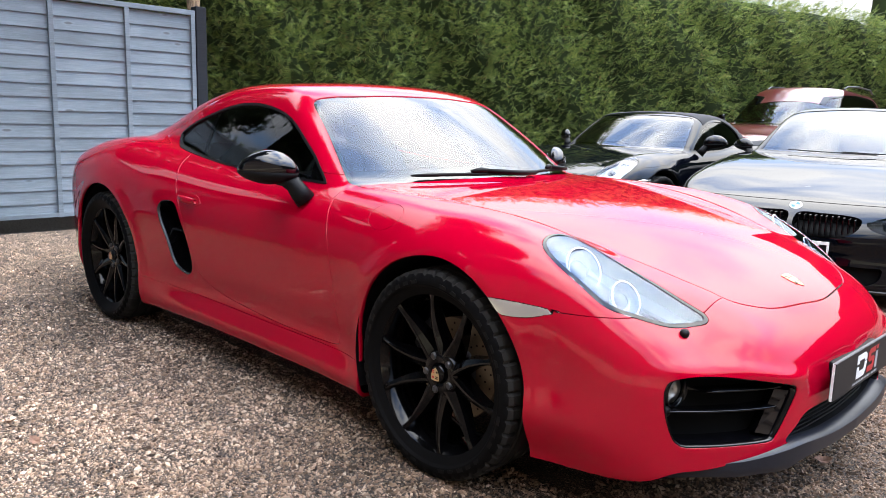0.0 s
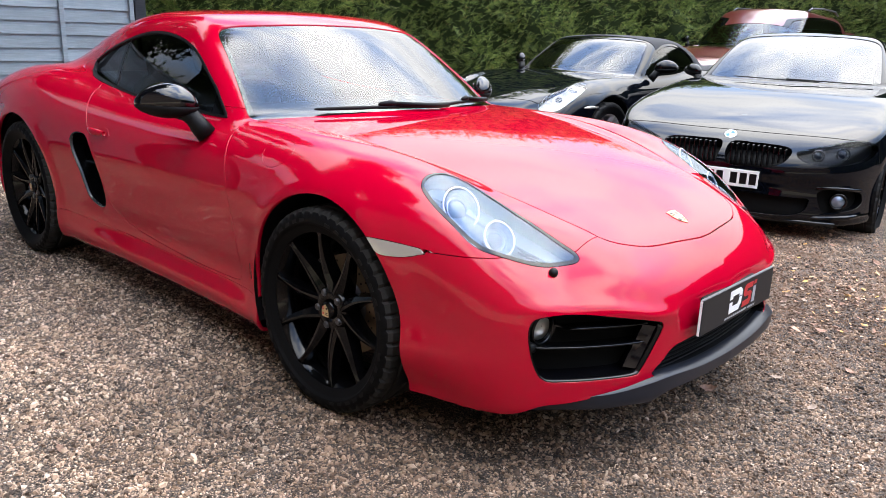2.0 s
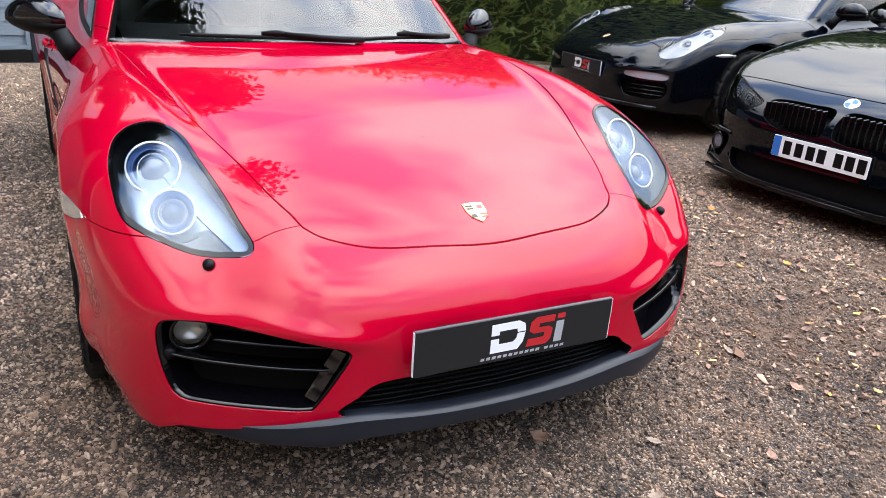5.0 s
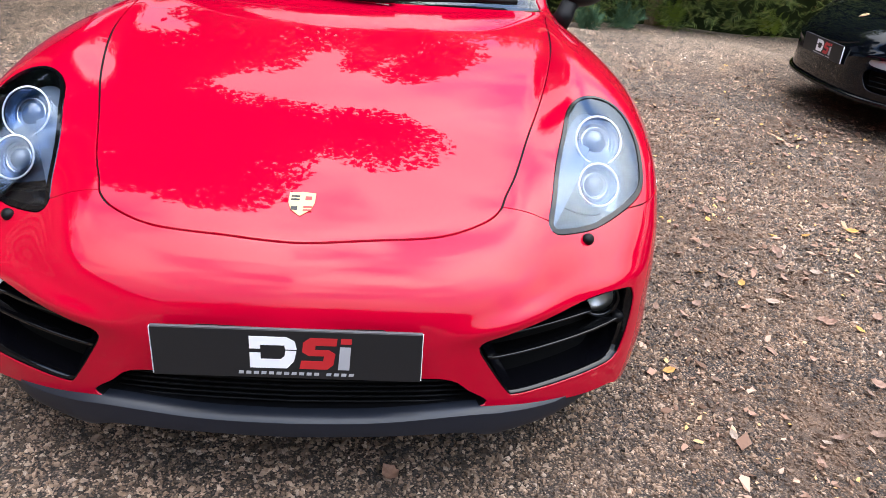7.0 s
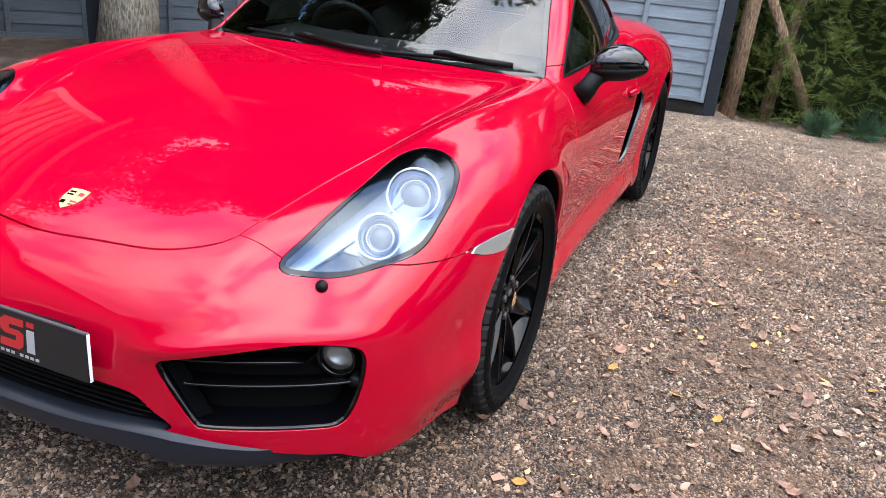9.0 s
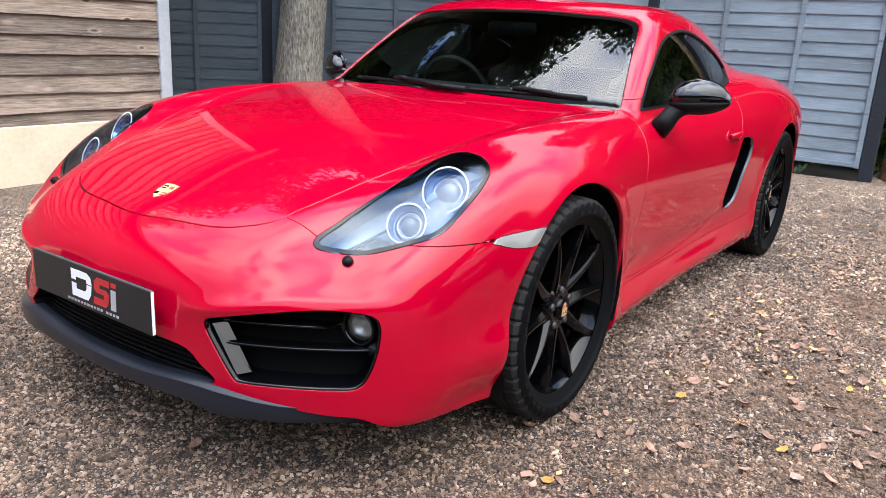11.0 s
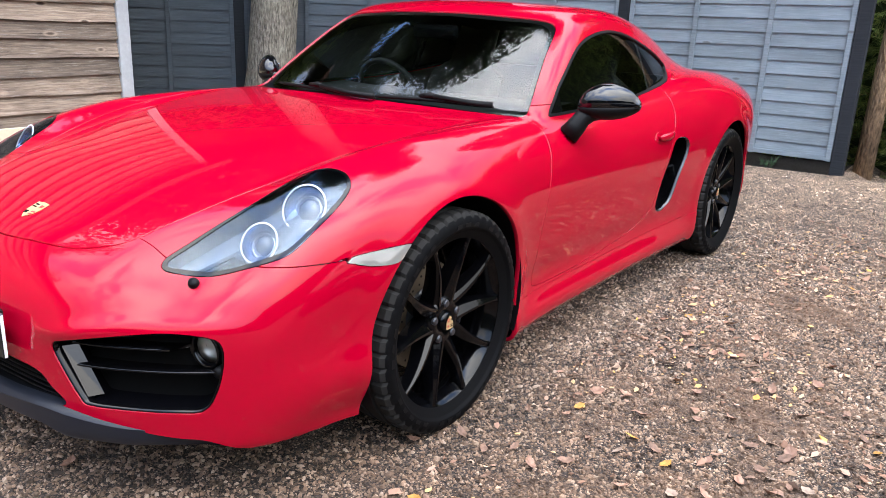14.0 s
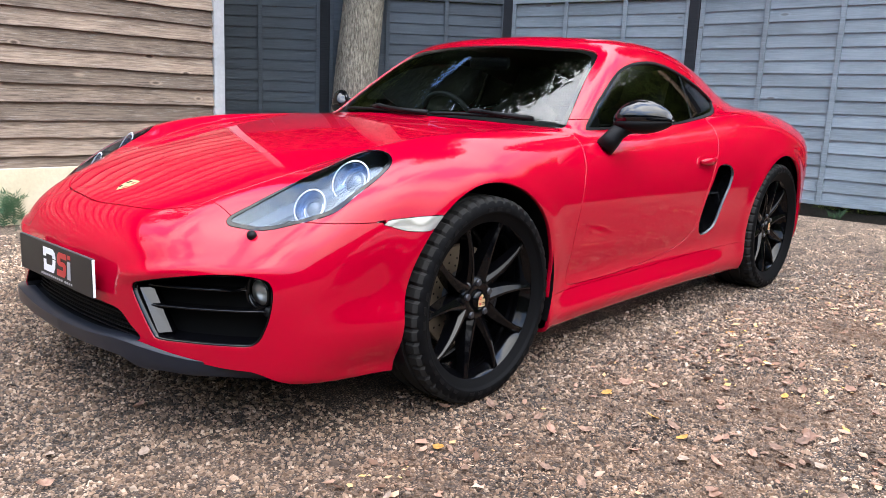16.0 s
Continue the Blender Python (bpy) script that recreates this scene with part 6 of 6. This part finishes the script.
# ---- fallen leaves ----
def leaf_mesh(material, bend, slim):
    bm = bmesh.new()
    left, mid, right = [], [], []
    for k in range(7):
        u = k / 6
        half = slim * math.sin(math.pi * u) ** .8 * (1 + .12 * (-1) ** k)
        z = bend * (u - .5) ** 2
        mid.append(bm.verts.new((u - .5, 0, z)))
        left.append(bm.verts.new((u - .5, half, z + bend * .5 * half)))
        right.append(bm.verts.new((u - .5, -half, z + bend * .3 * half)))
    for a, b in ((left, mid), (mid, right)):
        for k in range(6):
            bm.faces.new((a[k], b[k], b[k + 1], a[k + 1]))
    bmesh.ops.remove_doubles(bm, verts=bm.verts, dist=.004)
    mesh = bpy.data.meshes.new("leaf")
    bm.to_mesh(mesh)
    bm.free()
    mesh.materials.append(material)
    return mesh


LEAVES = [leaf_mesh(m_, b_, w_) for m_, b_, w_ in ((LEAF_BROWN, .75, .26), (LEAF_TAN, .9, .30), (LEAF_YELLOW, .45, .28), (LEAF_PALE, .5, .27), (LEAF_BROWN, -.5, .22))]
LEAF_LABEL = ("curled brown fallen leaf on the gravel", "dry tan fallen leaf on the gravel", "yellow fallen leaf on the gravel", "pale dry fallen leaf on the gravel", "dark brown fallen leaf on the gravel")
spots = [(.37, 1.02, 2, .042), (-.28, 1.33, 2, .050), (-.18, 1.33, 3, .042), (-.43, 1.30, 1, .058), (-.53, 1.20, 1, .050), (-.75, 1.30, 1, .050), (-.71, 1.38, 1, .046), (-.32, 1.71, 3, .050),
         (-.02, 1.41, 1, .044), (-.12, 1.60, 1, .052), (-.25, 1.65, 1, .048), (-.50, 1.73, 1, .060), (-.60, 1.53, 1, .052), (.15, .84, 1, .046), (-.90, 1.58, 0, .055), (-.77, 1.71, 0, .056),
         (-1.04, 1.70, 1, .055), (.09, 1.76, 2, .042), (-.73, 1.98, 3, .050), (-.19, 2.03, 1, .055), (.14, 2.00, 2, .046), (-.46, 1.72, 0, .050), (.83, .21, 1, .062), (.96, .50, 3, .050), (.65, 1.11, 3, .036),
         (1.14, .76, 1, .046), (1.14, .35, 3, .044), (1.21, .50, 1, .046)]
for k in range(270):
    far = rng.random() < .75
    x, y = (rng.uniform(-3.6, .9), rng.uniform(1.05, 3.0)) if far else (rng.uniform(-.6, 2.0), rng.uniform(.9, 2.2))
    if k % 12 == 0:
        x, y = rng.uniform(-3.5, 1.0), rng.uniform(-2.6, -1.1)
    if k % 7 == 0:
        x, y = rng.uniform(-1.0, .9), rng.uniform(1.5, 2.25)
    spots.append((x, y, int(rng.choice([0, 0, 0, 1, 1, 1, 4, 4, 3, 2])), rng.uniform(.030, .056)))
for x, y, kind, big in spots:
    ob = new("fallen_leaf", LEAVES[kind])
    ob.matrix_world = pose(x, y, float(ground_height(np.array(x), np.array(y))) + .008 + big * .04, rng.uniform(-24, 24), rng.uniform(-24, 24), rng.uniform(0, 360)) @ Matrix.Scale(big, 4)
    tagged(ob, LEAF_LABEL[kind], "leaf", "fallen leaves")


# crumbled leaf litter caught between the stones
count = 4200
lx_, ly_ = rng.uniform(-3.8, 1.2, count * 3), rng.uniform(.95, 3.1, count * 3)
drift = np.sin(2.3 * lx_ + 1.1 * ly_) * np.sin(3.1 * ly_ - 1.3 * lx_) + .6 * np.sin(6.1 * lx_ + 2.0) * np.sin(5.3 * ly_)
pick = rng.random(count * 3) < np.clip(.28 + .4 * drift, .04, 1)
lx_, ly_ = lx_[pick][:count], ly_[pick][:count]
count = len(lx_)
blade = np.array([(-.5, 0, .02), (-.2, .26, .12), (.15, .24, .0), (.5, .03, .16), (.2, -.22, .04), (-.25, -.24, .10)])
big_ = rng.lognormal(math.log(.019), .4, count)
turn_ = rng.uniform(0, 2 * math.pi, count)
b_ = blade[None] * rng.uniform(.6, 1.3, (count, 6, 3)) * big_[:, None, None]
bx = b_[..., 0] * np.cos(turn_)[:, None] - b_[..., 1] * np.sin(turn_)[:, None]
by = b_[..., 0] * np.sin(turn_)[:, None] + b_[..., 1] * np.cos(turn_)[:, None]
bz = b_[..., 2] + bx * rng.normal(0, .3, count)[:, None] + (ground_height(lx_, ly_) + .008)[:, None]
mesh = bpy.data.meshes.new("litter")
mesh.from_pydata(np.stack([bx + lx_[:, None], by + ly_[:, None], bz], -1).reshape(-1, 3).tolist(), [], (np.arange(6)[None] + 6 * np.arange(count)[:, None]).tolist())
mesh.materials.append(LITTER)
tagged(new("leaf_litter", mesh), "crumbled brown and tan leaf litter on the gravel", "leaves", kind="stuff")


# ---- fence ----
def fence_bay(m, width, tall, battens, stain=GREY_WOOD, label="weathered blue-grey overlap fence with charcoal post"):
    panel = tagged(new("garden_fence"), label, "fence", "fence bays")
    panel.matrix_world = m
    rows = 16
    pitch = (tall - .07) / rows
    shared = {}
    for k in range(rows):
        key = k % 3
        if key not in shared:
            bm = bmesh.new()
            n = 13
            a = []
            for j in range(n):
                x = width * j / (n - 1)
                w_ = .0007 * math.sin(3.1 * j + key * 2) + .0005 * math.sin(7 * j + key)
                a.append([bm.verts.new(v) for v in ((x, .004, pitch + .012), (x, -.004, pitch + .012), (x, -.019, w_), (x, -.006, w_))])
            for p, q in zip(a, a[1:]):
                for j in range(4):
                    bm.faces.new((p[j], q[j], q[(j + 1) % 4], p[(j + 1) % 4]))
            bm.faces.new(a[0]), bm.faces.new(a[-1][::-1])
            shared[key] = part("board", bm, stain, panel)
            ob = shared[key]
        else:
            ob = new("board", shared[key].data)
            ob.parent = panel
        ob.matrix_local = Matrix.Translation((0, 0, .01 + pitch * k))
    for x in battens:
        part("batten", box(bmesh.new(), x - .020, x + .020, -.040, -.019, 0, tall - .04, .003), stain, panel)
    part("top_rail", box(bmesh.new(), 0, width, -.042, .012, tall - .042, tall, .003), stain, panel)
    part("bottom_rail", box(bmesh.new(), 0, width, -.038, -.019, .004, .040, .003), stain, panel)
    return panel


def fence_post(bay, x, z0, z1, half=.05):
    """A square post at the given distance along a bay."""
    part("post", box(bmesh.new(), x - half, x + half, -half, half, z0, z1, .006), POST, bay, "charcoal-painted square post")


FENCE_X, FENCE_Z, FENCE_TALL = -5.08, .215, 1.79
bats = (.02, .60, 1.21, 1.81)
bay = fence_bay(pose(FENCE_X, .985 - 1.83, FENCE_Z, 0, 0, 90), 1.83, FENCE_TALL, bats)
for x in (1.885, -.055):
    fence_post(bay, x, -.4, FENCE_TALL + .04)
# beyond the corner post the run turns towards the barn
fx_, fy_ = FENCE_X, -.95
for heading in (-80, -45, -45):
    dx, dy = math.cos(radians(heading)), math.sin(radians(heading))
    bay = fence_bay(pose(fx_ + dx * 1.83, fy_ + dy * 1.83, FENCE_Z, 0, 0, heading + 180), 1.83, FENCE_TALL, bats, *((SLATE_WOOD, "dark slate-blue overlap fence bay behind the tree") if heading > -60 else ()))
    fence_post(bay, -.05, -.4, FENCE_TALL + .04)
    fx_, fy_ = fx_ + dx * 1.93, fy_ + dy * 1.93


# ---- barn ----
BX, BY, B0, PITCH = -1.628, -3.30, .342, .123
barn = tagged(new("barn"), "barn wall of weathered horizontal timber boards on a cream plinth", "building")
shared = []
for v in range(4):
    bm = bmesh.new()
    n, length = 25, 2.4
    rows = []
    for j in range(n):
        x = length * j / (n - 1)
        low = .004 * math.sin(1.9 * x + v * 2.2) + .0022 * math.sin(6.1 * x + v) + .0015 * math.sin(15 * x + 3 * v)
        rows.append([bm.verts.new(p) for p in ((x, -.002, PITCH + .02), (x, .006, PITCH + .02), (x, .036, low), (x, .004, low))])
    for p, q in zip(rows, rows[1:]):
        for j in range(4):
            bm.faces.new((p[j], p[(j + 1) % 4], q[(j + 1) % 4], q[j]))
    bm.faces.new(rows[0][::-1]), bm.faces.new(rows[-1])
    mesh = bpy.data.meshes.new("board")
    bm.to_mesh(mesh)
    bm.free()
    mesh.materials.append(BARN)
    shared.append(mesh)
# Top rows and roof are added height, unseen, to shade the coupe's flank.
for k in range(22):
    x = BX + .082
    first = True
    while x < 8.6:
        ob = new("board", shared[(k * 7 + int(x * 3)) % 4])
        ob.parent = barn
        cut = (1.0 - .35 * ((k * 37) % 5) / 5) if first else 1.0
        ob.matrix_local = Matrix.Translation((x, BY + .001 * (k % 3), B0 + PITCH * k)) @ Matrix.Diagonal((cut, 1, 1, 1))
        x += 2.4 * cut + .003
        first = False
part("corner_trim", box(bmesh.new(), BX - .012, BX + .080, BY - .05, BY + .048, .02, 3.02, .004), TRIM_WHITE, barn, "white-painted corner board")
part("plinth", box(bmesh.new(), BX, 9.0, BY - .3, BY + .044, -.2, B0 + .044, .006), PLASTER, barn, "cream rendered plinth")
part("wall_core", box(bmesh.new(), BX + .01, 9.0, BY - 4.5, BY - .02, B0 - .1, 3.01), BARN, barn)
bm = bmesh.new()
slab(bm, [(BY + .16, 2.96), (BY + .16, 3.04), (BY - 2.25, 4.69), (BY - 4.66, 3.04), (BY - 4.66, 2.96), (BY - 2.25, 4.57)], 11.0, Matrix(((0, 0, 1, 9.15), (1, 0, 0, 0), (0, 1, 0, 0), (0, 0, 0, 1))))
part("roof", bm, ROOF, barn)
for gx_ in (BX + .06, 9.0):
    part("gable", slab(bmesh.new(), [(BY - .02, 3.0), (BY - 2.25, 4.52), (BY - 4.48, 3.0)], .03, Matrix(((0, 0, 1, gx_), (1, 0, 0, 0), (0, 1, 0, 0), (0, 0, 0, 1)))), BARN, barn)


# ---- plants ----
def soup(name, pts, faces_, material, label, category, kind="stuff", parent=None):
    mesh = bpy.data.meshes.new(name)
    k = faces_.shape[1]
    mesh.vertices.add(len(pts))
    mesh.vertices.foreach_set("co", np.ascontiguousarray(pts, float).ravel())
    mesh.loops.add(faces_.size)
    mesh.loops.foreach_set("vertex_index", faces_.ravel().astype(np.int32))
    mesh.polygons.add(len(faces_))
    mesh.polygons.foreach_set("loop_start", np.arange(len(faces_), dtype=np.int32) * k)
    mesh.update(calc_edges=True)
    mesh.materials.append(material)
    ob = new(name, mesh)
    ob.parent = parent
    return tagged(ob, label, category, kind=kind)


def frond_soup(at, way, up, big):
    """Flat feathery sprays: a bent stem with paired leaflets, at many places at once."""
    parts_ = []
    m = 8
    for k in range(m):
        u = (k + .3) / m
        for sgn in (-1, 1):
            reach = (.42 - .34 * u) * (1 + .1 * sgn * (k % 2))
            parts_ += [(u, 0, -.10 * u * u), (u + .22, sgn * reach, -.10 * u * u - .10 * reach), (u + .10, sgn * reach * .12, -.10 * u * u)]
    parts_ += [(1.02, .03, -.12), (1.25, 0, -.2), (1.02, -.03, -.12), (0, .018, 0), (1.0, 0, -.1), (0, -.018, 0)]
    loc = np.array(parts_)
    f = np.arange(len(loc)).reshape(-1, 3)
    side = np.cross(up, way)
    side /= np.maximum(np.linalg.norm(side, axis=1, keepdims=True), 1e-6)
    nor = np.cross(way, side)
    p = at[:, None] + big[:, None, None] * (loc[None, :, :1] * way[:, None] + loc[None, :, 1:2] * side[:, None] + loc[None, :, 2:] * nor[:, None])
    return p.reshape(-1, 3), (f[None] + len(loc) * np.arange(len(at))[:, None, None]).reshape(-1, 3)


def unit(a):
    return a / np.maximum(np.linalg.norm(a, axis=-1, keepdims=True), 1e-9)


def hedge(name, p0, heading, length, tall, count, label, deep=1.6, big=(.10, .19)):
    d = np.array([math.cos(heading), math.sin(heading), 0])
    out = np.array([d[1], -d[0], 0])
    hd = tagged(new(name), label, "hedge")
    nx, nz = int(length / .22), int(tall / .2)
    u, w_ = np.meshgrid(np.linspace(0, length, nx), np.linspace(-.1, tall - .12, nz), indexing="ij")
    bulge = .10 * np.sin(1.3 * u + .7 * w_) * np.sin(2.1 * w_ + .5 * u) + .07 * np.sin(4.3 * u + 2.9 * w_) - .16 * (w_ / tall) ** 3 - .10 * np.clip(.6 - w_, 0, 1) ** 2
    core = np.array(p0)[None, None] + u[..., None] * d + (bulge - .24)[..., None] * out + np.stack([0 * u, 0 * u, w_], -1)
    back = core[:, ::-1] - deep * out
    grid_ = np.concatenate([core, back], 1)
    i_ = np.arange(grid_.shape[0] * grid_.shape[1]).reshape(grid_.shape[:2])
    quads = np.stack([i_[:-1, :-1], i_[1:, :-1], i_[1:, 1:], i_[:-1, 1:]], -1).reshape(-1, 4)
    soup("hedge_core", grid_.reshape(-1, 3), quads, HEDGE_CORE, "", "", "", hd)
    r = np.random.default_rng(int(length * 10))
    uu, ww = length * r.random(count) ** 1.35, tall * r.random(count) ** .9
    b = .10 * np.sin(1.3 * uu + .7 * ww) * np.sin(2.1 * ww + .5 * uu) + .07 * np.sin(4.3 * uu + 2.9 * ww) - .16 * (ww / tall) ** 3 - .10 * np.clip(.6 - ww, 0, 1) ** 2
    b += r.uniform(-.16, .06, count) + .08 * np.clip(np.sin(9.1 * uu + 3.0 * np.sin(5.3 * ww)) * np.sin(8.3 * ww + 2.0 * np.sin(4.1 * uu)), -.5, 1)
    at = np.array(p0) + uu[:, None] * d + b[:, None] * out + np.stack([0 * uu, 0 * uu, ww], -1)
    top_ = r.random(count) < .10
    at[top_] = (np.array(p0) + uu[:, None] * d - (r.random(count) * deep)[:, None] * out + np.stack([0 * uu, 0 * uu, tall + r.uniform(-.2, .10, count)], -1))[top_]
    way = unit(out * r.uniform(.35, 1.1, (count, 1)) + d * r.normal(0, .55, (count, 1)) + np.array([0, 0, 1]) * r.normal(.42, .45, (count, 1)))
    up = unit(np.array([0, 0, 1.0]) + r.normal(0, .55, (count, 3)))
    p, f = frond_soup(at, way, up, r.uniform(*big, count))
    soup("foliage", p, f, FROND, "dense scaly green conifer sprays", "", "stuff", hd)
    return hd


hedge("conifer_hedge", (-6.0, .25, 0), radians(80), 26, 3.36, 25000, "tall clipped green conifer hedge behind the parked cars")
hedge("shaded_hedge", (-6.4, -3.6, 0), radians(90), 4.6, 2.5, 1800, "dark conifer hedge in shade behind the fence", big=(.14, .24))
hedge("shaded_hedge", (-3.2, -15.5, 0), radians(104), 12.4, 5.2, 4200, "tall dark conifers in shade behind the fence", big=(.2, .34))
# Row added as a shade source for the angled fence bays.
hedge("shaded_hedge", (-3.9, -7.6, 0), radians(116), 4.9, 5.6, 2600, "tall dark conifers in shade behind the fence", big=(.2, .34))
# Unseen and added, like its twin further down: cuts off the bright low sky.
hedge("sky_screen_hedge", (15.0, 17.0, 0), radians(172), 19.5, 5.6, 5000, "added green hedge out of view that blocks the low sky", big=(.2, .34))


def leaf_cloud(centres, radii, count, big, seed, flat=.75):
    r = np.random.default_rng(seed)
    k = r.integers(0, len(centres), count)
    v = unit(r.normal(0, 1, (count, 3))) * (r.random((count, 1)) ** .45)
    at = np.array(centres)[k] + v * np.array(radii)[k][:, None] * np.array([1, 1, flat])
    way, up = unit(r.normal(0, 1, (count, 3)) + np.array([0, 0, -.3])), unit(r.normal(0, 1, (count, 3)))
    side = unit(np.cross(up, way))
    s = r.uniform(big * .6, big * 1.3, count)[:, None, None]
    loc = np.array([(0, 0), (.5, .28), (1, 0), (.5, -.28)])
    p = at[:, None] + s * (loc[None, :, :1] * way[:, None] + loc[None, :, 1:] * side[:, None])
    return p.reshape(-1, 3), (np.arange(4)[None] + 4 * np.arange(count)[:, None])


def tree(name, base, lean, tall, r0, spread, leaves, label, seed, bark=None, big=.09):
    r = np.random.default_rng(seed)
    t_ = tagged(new(name), label, "tree")
    bm = bmesh.new()
    b = Vector(base)
    trunk = [b + Vector((lean[0] * u + .04 * math.sin(5 * u), lean[1] * u + .04 * math.cos(4 * u), tall * .62 * u)) for u in np.linspace(0, 1, 9)]
    tube(bm, trunk, [r0 * (1.25 if k == 0 else 1.04 - .055 * k) for k in range(9)], 14)
    part("trunk", smooth_all(bm), bark or BARK, t_)
    cents, rads = [], []
    for k in range(9):
        a = 2 * math.pi * k / 9 + r.uniform(-.3, .3)
        start = trunk[5 + k % 4]
        reach = spread * r.uniform(.55, 1.0)
        pts = [start + Vector((math.cos(a) * reach * u, math.sin(a) * reach * u, tall * (.10 + .22 * ((k * 5) % 9) / 9) * u ** .8 + .06 * math.sin(6 * u + k))) for u in np.linspace(0, 1, 6)]
        part("limb", smooth_all(tube(bmesh.new(), pts, [r0 * .42 * (1 - .15 * j) for j in range(6)], 8)), bark or BARK, t_)
        for j in (2, 3, 4, 5):
            for q in range(2):
                cents.append(tuple(pts[j] + Vector(r.normal(0, .28, 3))))
                rads.append(spread * r.uniform(.13, .27))
    p, f = leaf_cloud(cents, rads, leaves, big, seed + 1)
    soup("crown", p, f, FOLIAGE, "", "", "stuff", t_)
    return t_


tree("tree", (-3.42, -3.86, 0), (-.45, .35), 8.6, .235, 4.1, 120000, "ash-grey barked tree standing before the grey fence", 3, big=.13)
tree("tree", (-7.7, -1.0, 0), (.1, .1), 6.2, .20, 2.5, 26000, "leafy tree behind the grey fence", 29, big=.13)
tree("tree", (2.6, -8.9, 0), (.2, -.3), 8.0, .24, 3.4, 24000, "tall leafy tree rising behind the barn", 11, big=.12)
tree("tree", (13.0, -3.5, 0), (.1, .3), 6.6, .22, 3.0, 12000, "leafy tree at the edge of the yard", 17, big=.16)
tree("tree", (14.5, 4.5, 0), (.3, .1), 5.6, .22, 3.0, 9000, "leafy tree at the edge of the yard", 23, big=.16)
hedge("sky_screen_hedge", (12.5, 18.0, 0), radians(-95), 34, 5.0, 6000, "added green hedge out of view that blocks the low sky", big=(.2, .34))
# trunks of the hedge and cut stems by the fence end
for pts, rad, label in (
    ([(-5.48, 1.175, 0), (-5.48, 1.19, .9), (-5.51, 1.215, 1.8), (-5.54, 1.225, 2.7)], [.078, .071, .065, .058], "slim reddish conifer trunk beside the fence post"),
    ([(-5.80, 1.92, .02), (-5.68, 1.64, .55), (-5.55, 1.31, 1.15)], [.055, .048, .042], "cut stem leaning against the trunk"),
    ([(-5.80, 1.50, 0), (-5.84, 1.53, .5), (-6.0, 1.6, 1.2)], [.062, .055, .045], "short conifer trunk under the hedge"),
    ([(-5.95, 2.75, -.1), (-5.95, 2.75, .5), (-6.1, 2.8, 1.4)], [.11, .09, .07], "short conifer trunk under the hedge"),
):
    ob = part("bare_conifer", smooth_all(tube(bmesh.new(), pts, rad, 12)), RED_BARK)
    tagged(ob, label, "tree")


def tuft(x, y, n, size, material, label, seed, wide=.5):
    r = np.random.default_rng(seed)
    z = float(ground_height(np.array(x), np.array(y)))
    at = np.array([x, y, z]) + r.normal(0, size * .25, (n, 3)) * np.array([1, 1, .0]) + np.stack([0 * r.random(n), 0 * r.random(n), r.random(n) * size * .6], -1)
    way = unit(r.normal(0, wide, (n, 3)) + np.array([0, 0, .9]))
    p, f = frond_soup(at, way, unit(r.normal(0, 1, (n, 3))), r.uniform(size * .4, size * .9, n))
    soup("weed", p, f, material, label, "plant", "")


tuft(-5.35, 1.95, 60, .20, FERN, "low blue-green weed at the hedge foot", 41)
tuft(-5.55, 2.35, 50, .22, FERN, "low blue-green weed at the hedge foot", 42)
tuft(-5.75, 2.9, 50, .25, LIME, "bright yellow-green weed at the hedge foot", 43)
tuft(-5.70, 3.9, 40, .25, LIME, "bright yellow-green weed at the hedge foot", 44)
tuft(.04, -3.20, 34, .20, FERN, "straggly green weed against the barn plinth", 45)
tuft(-4.95, .55, 14, .10, FERN, "small green weed under the fence", 46)
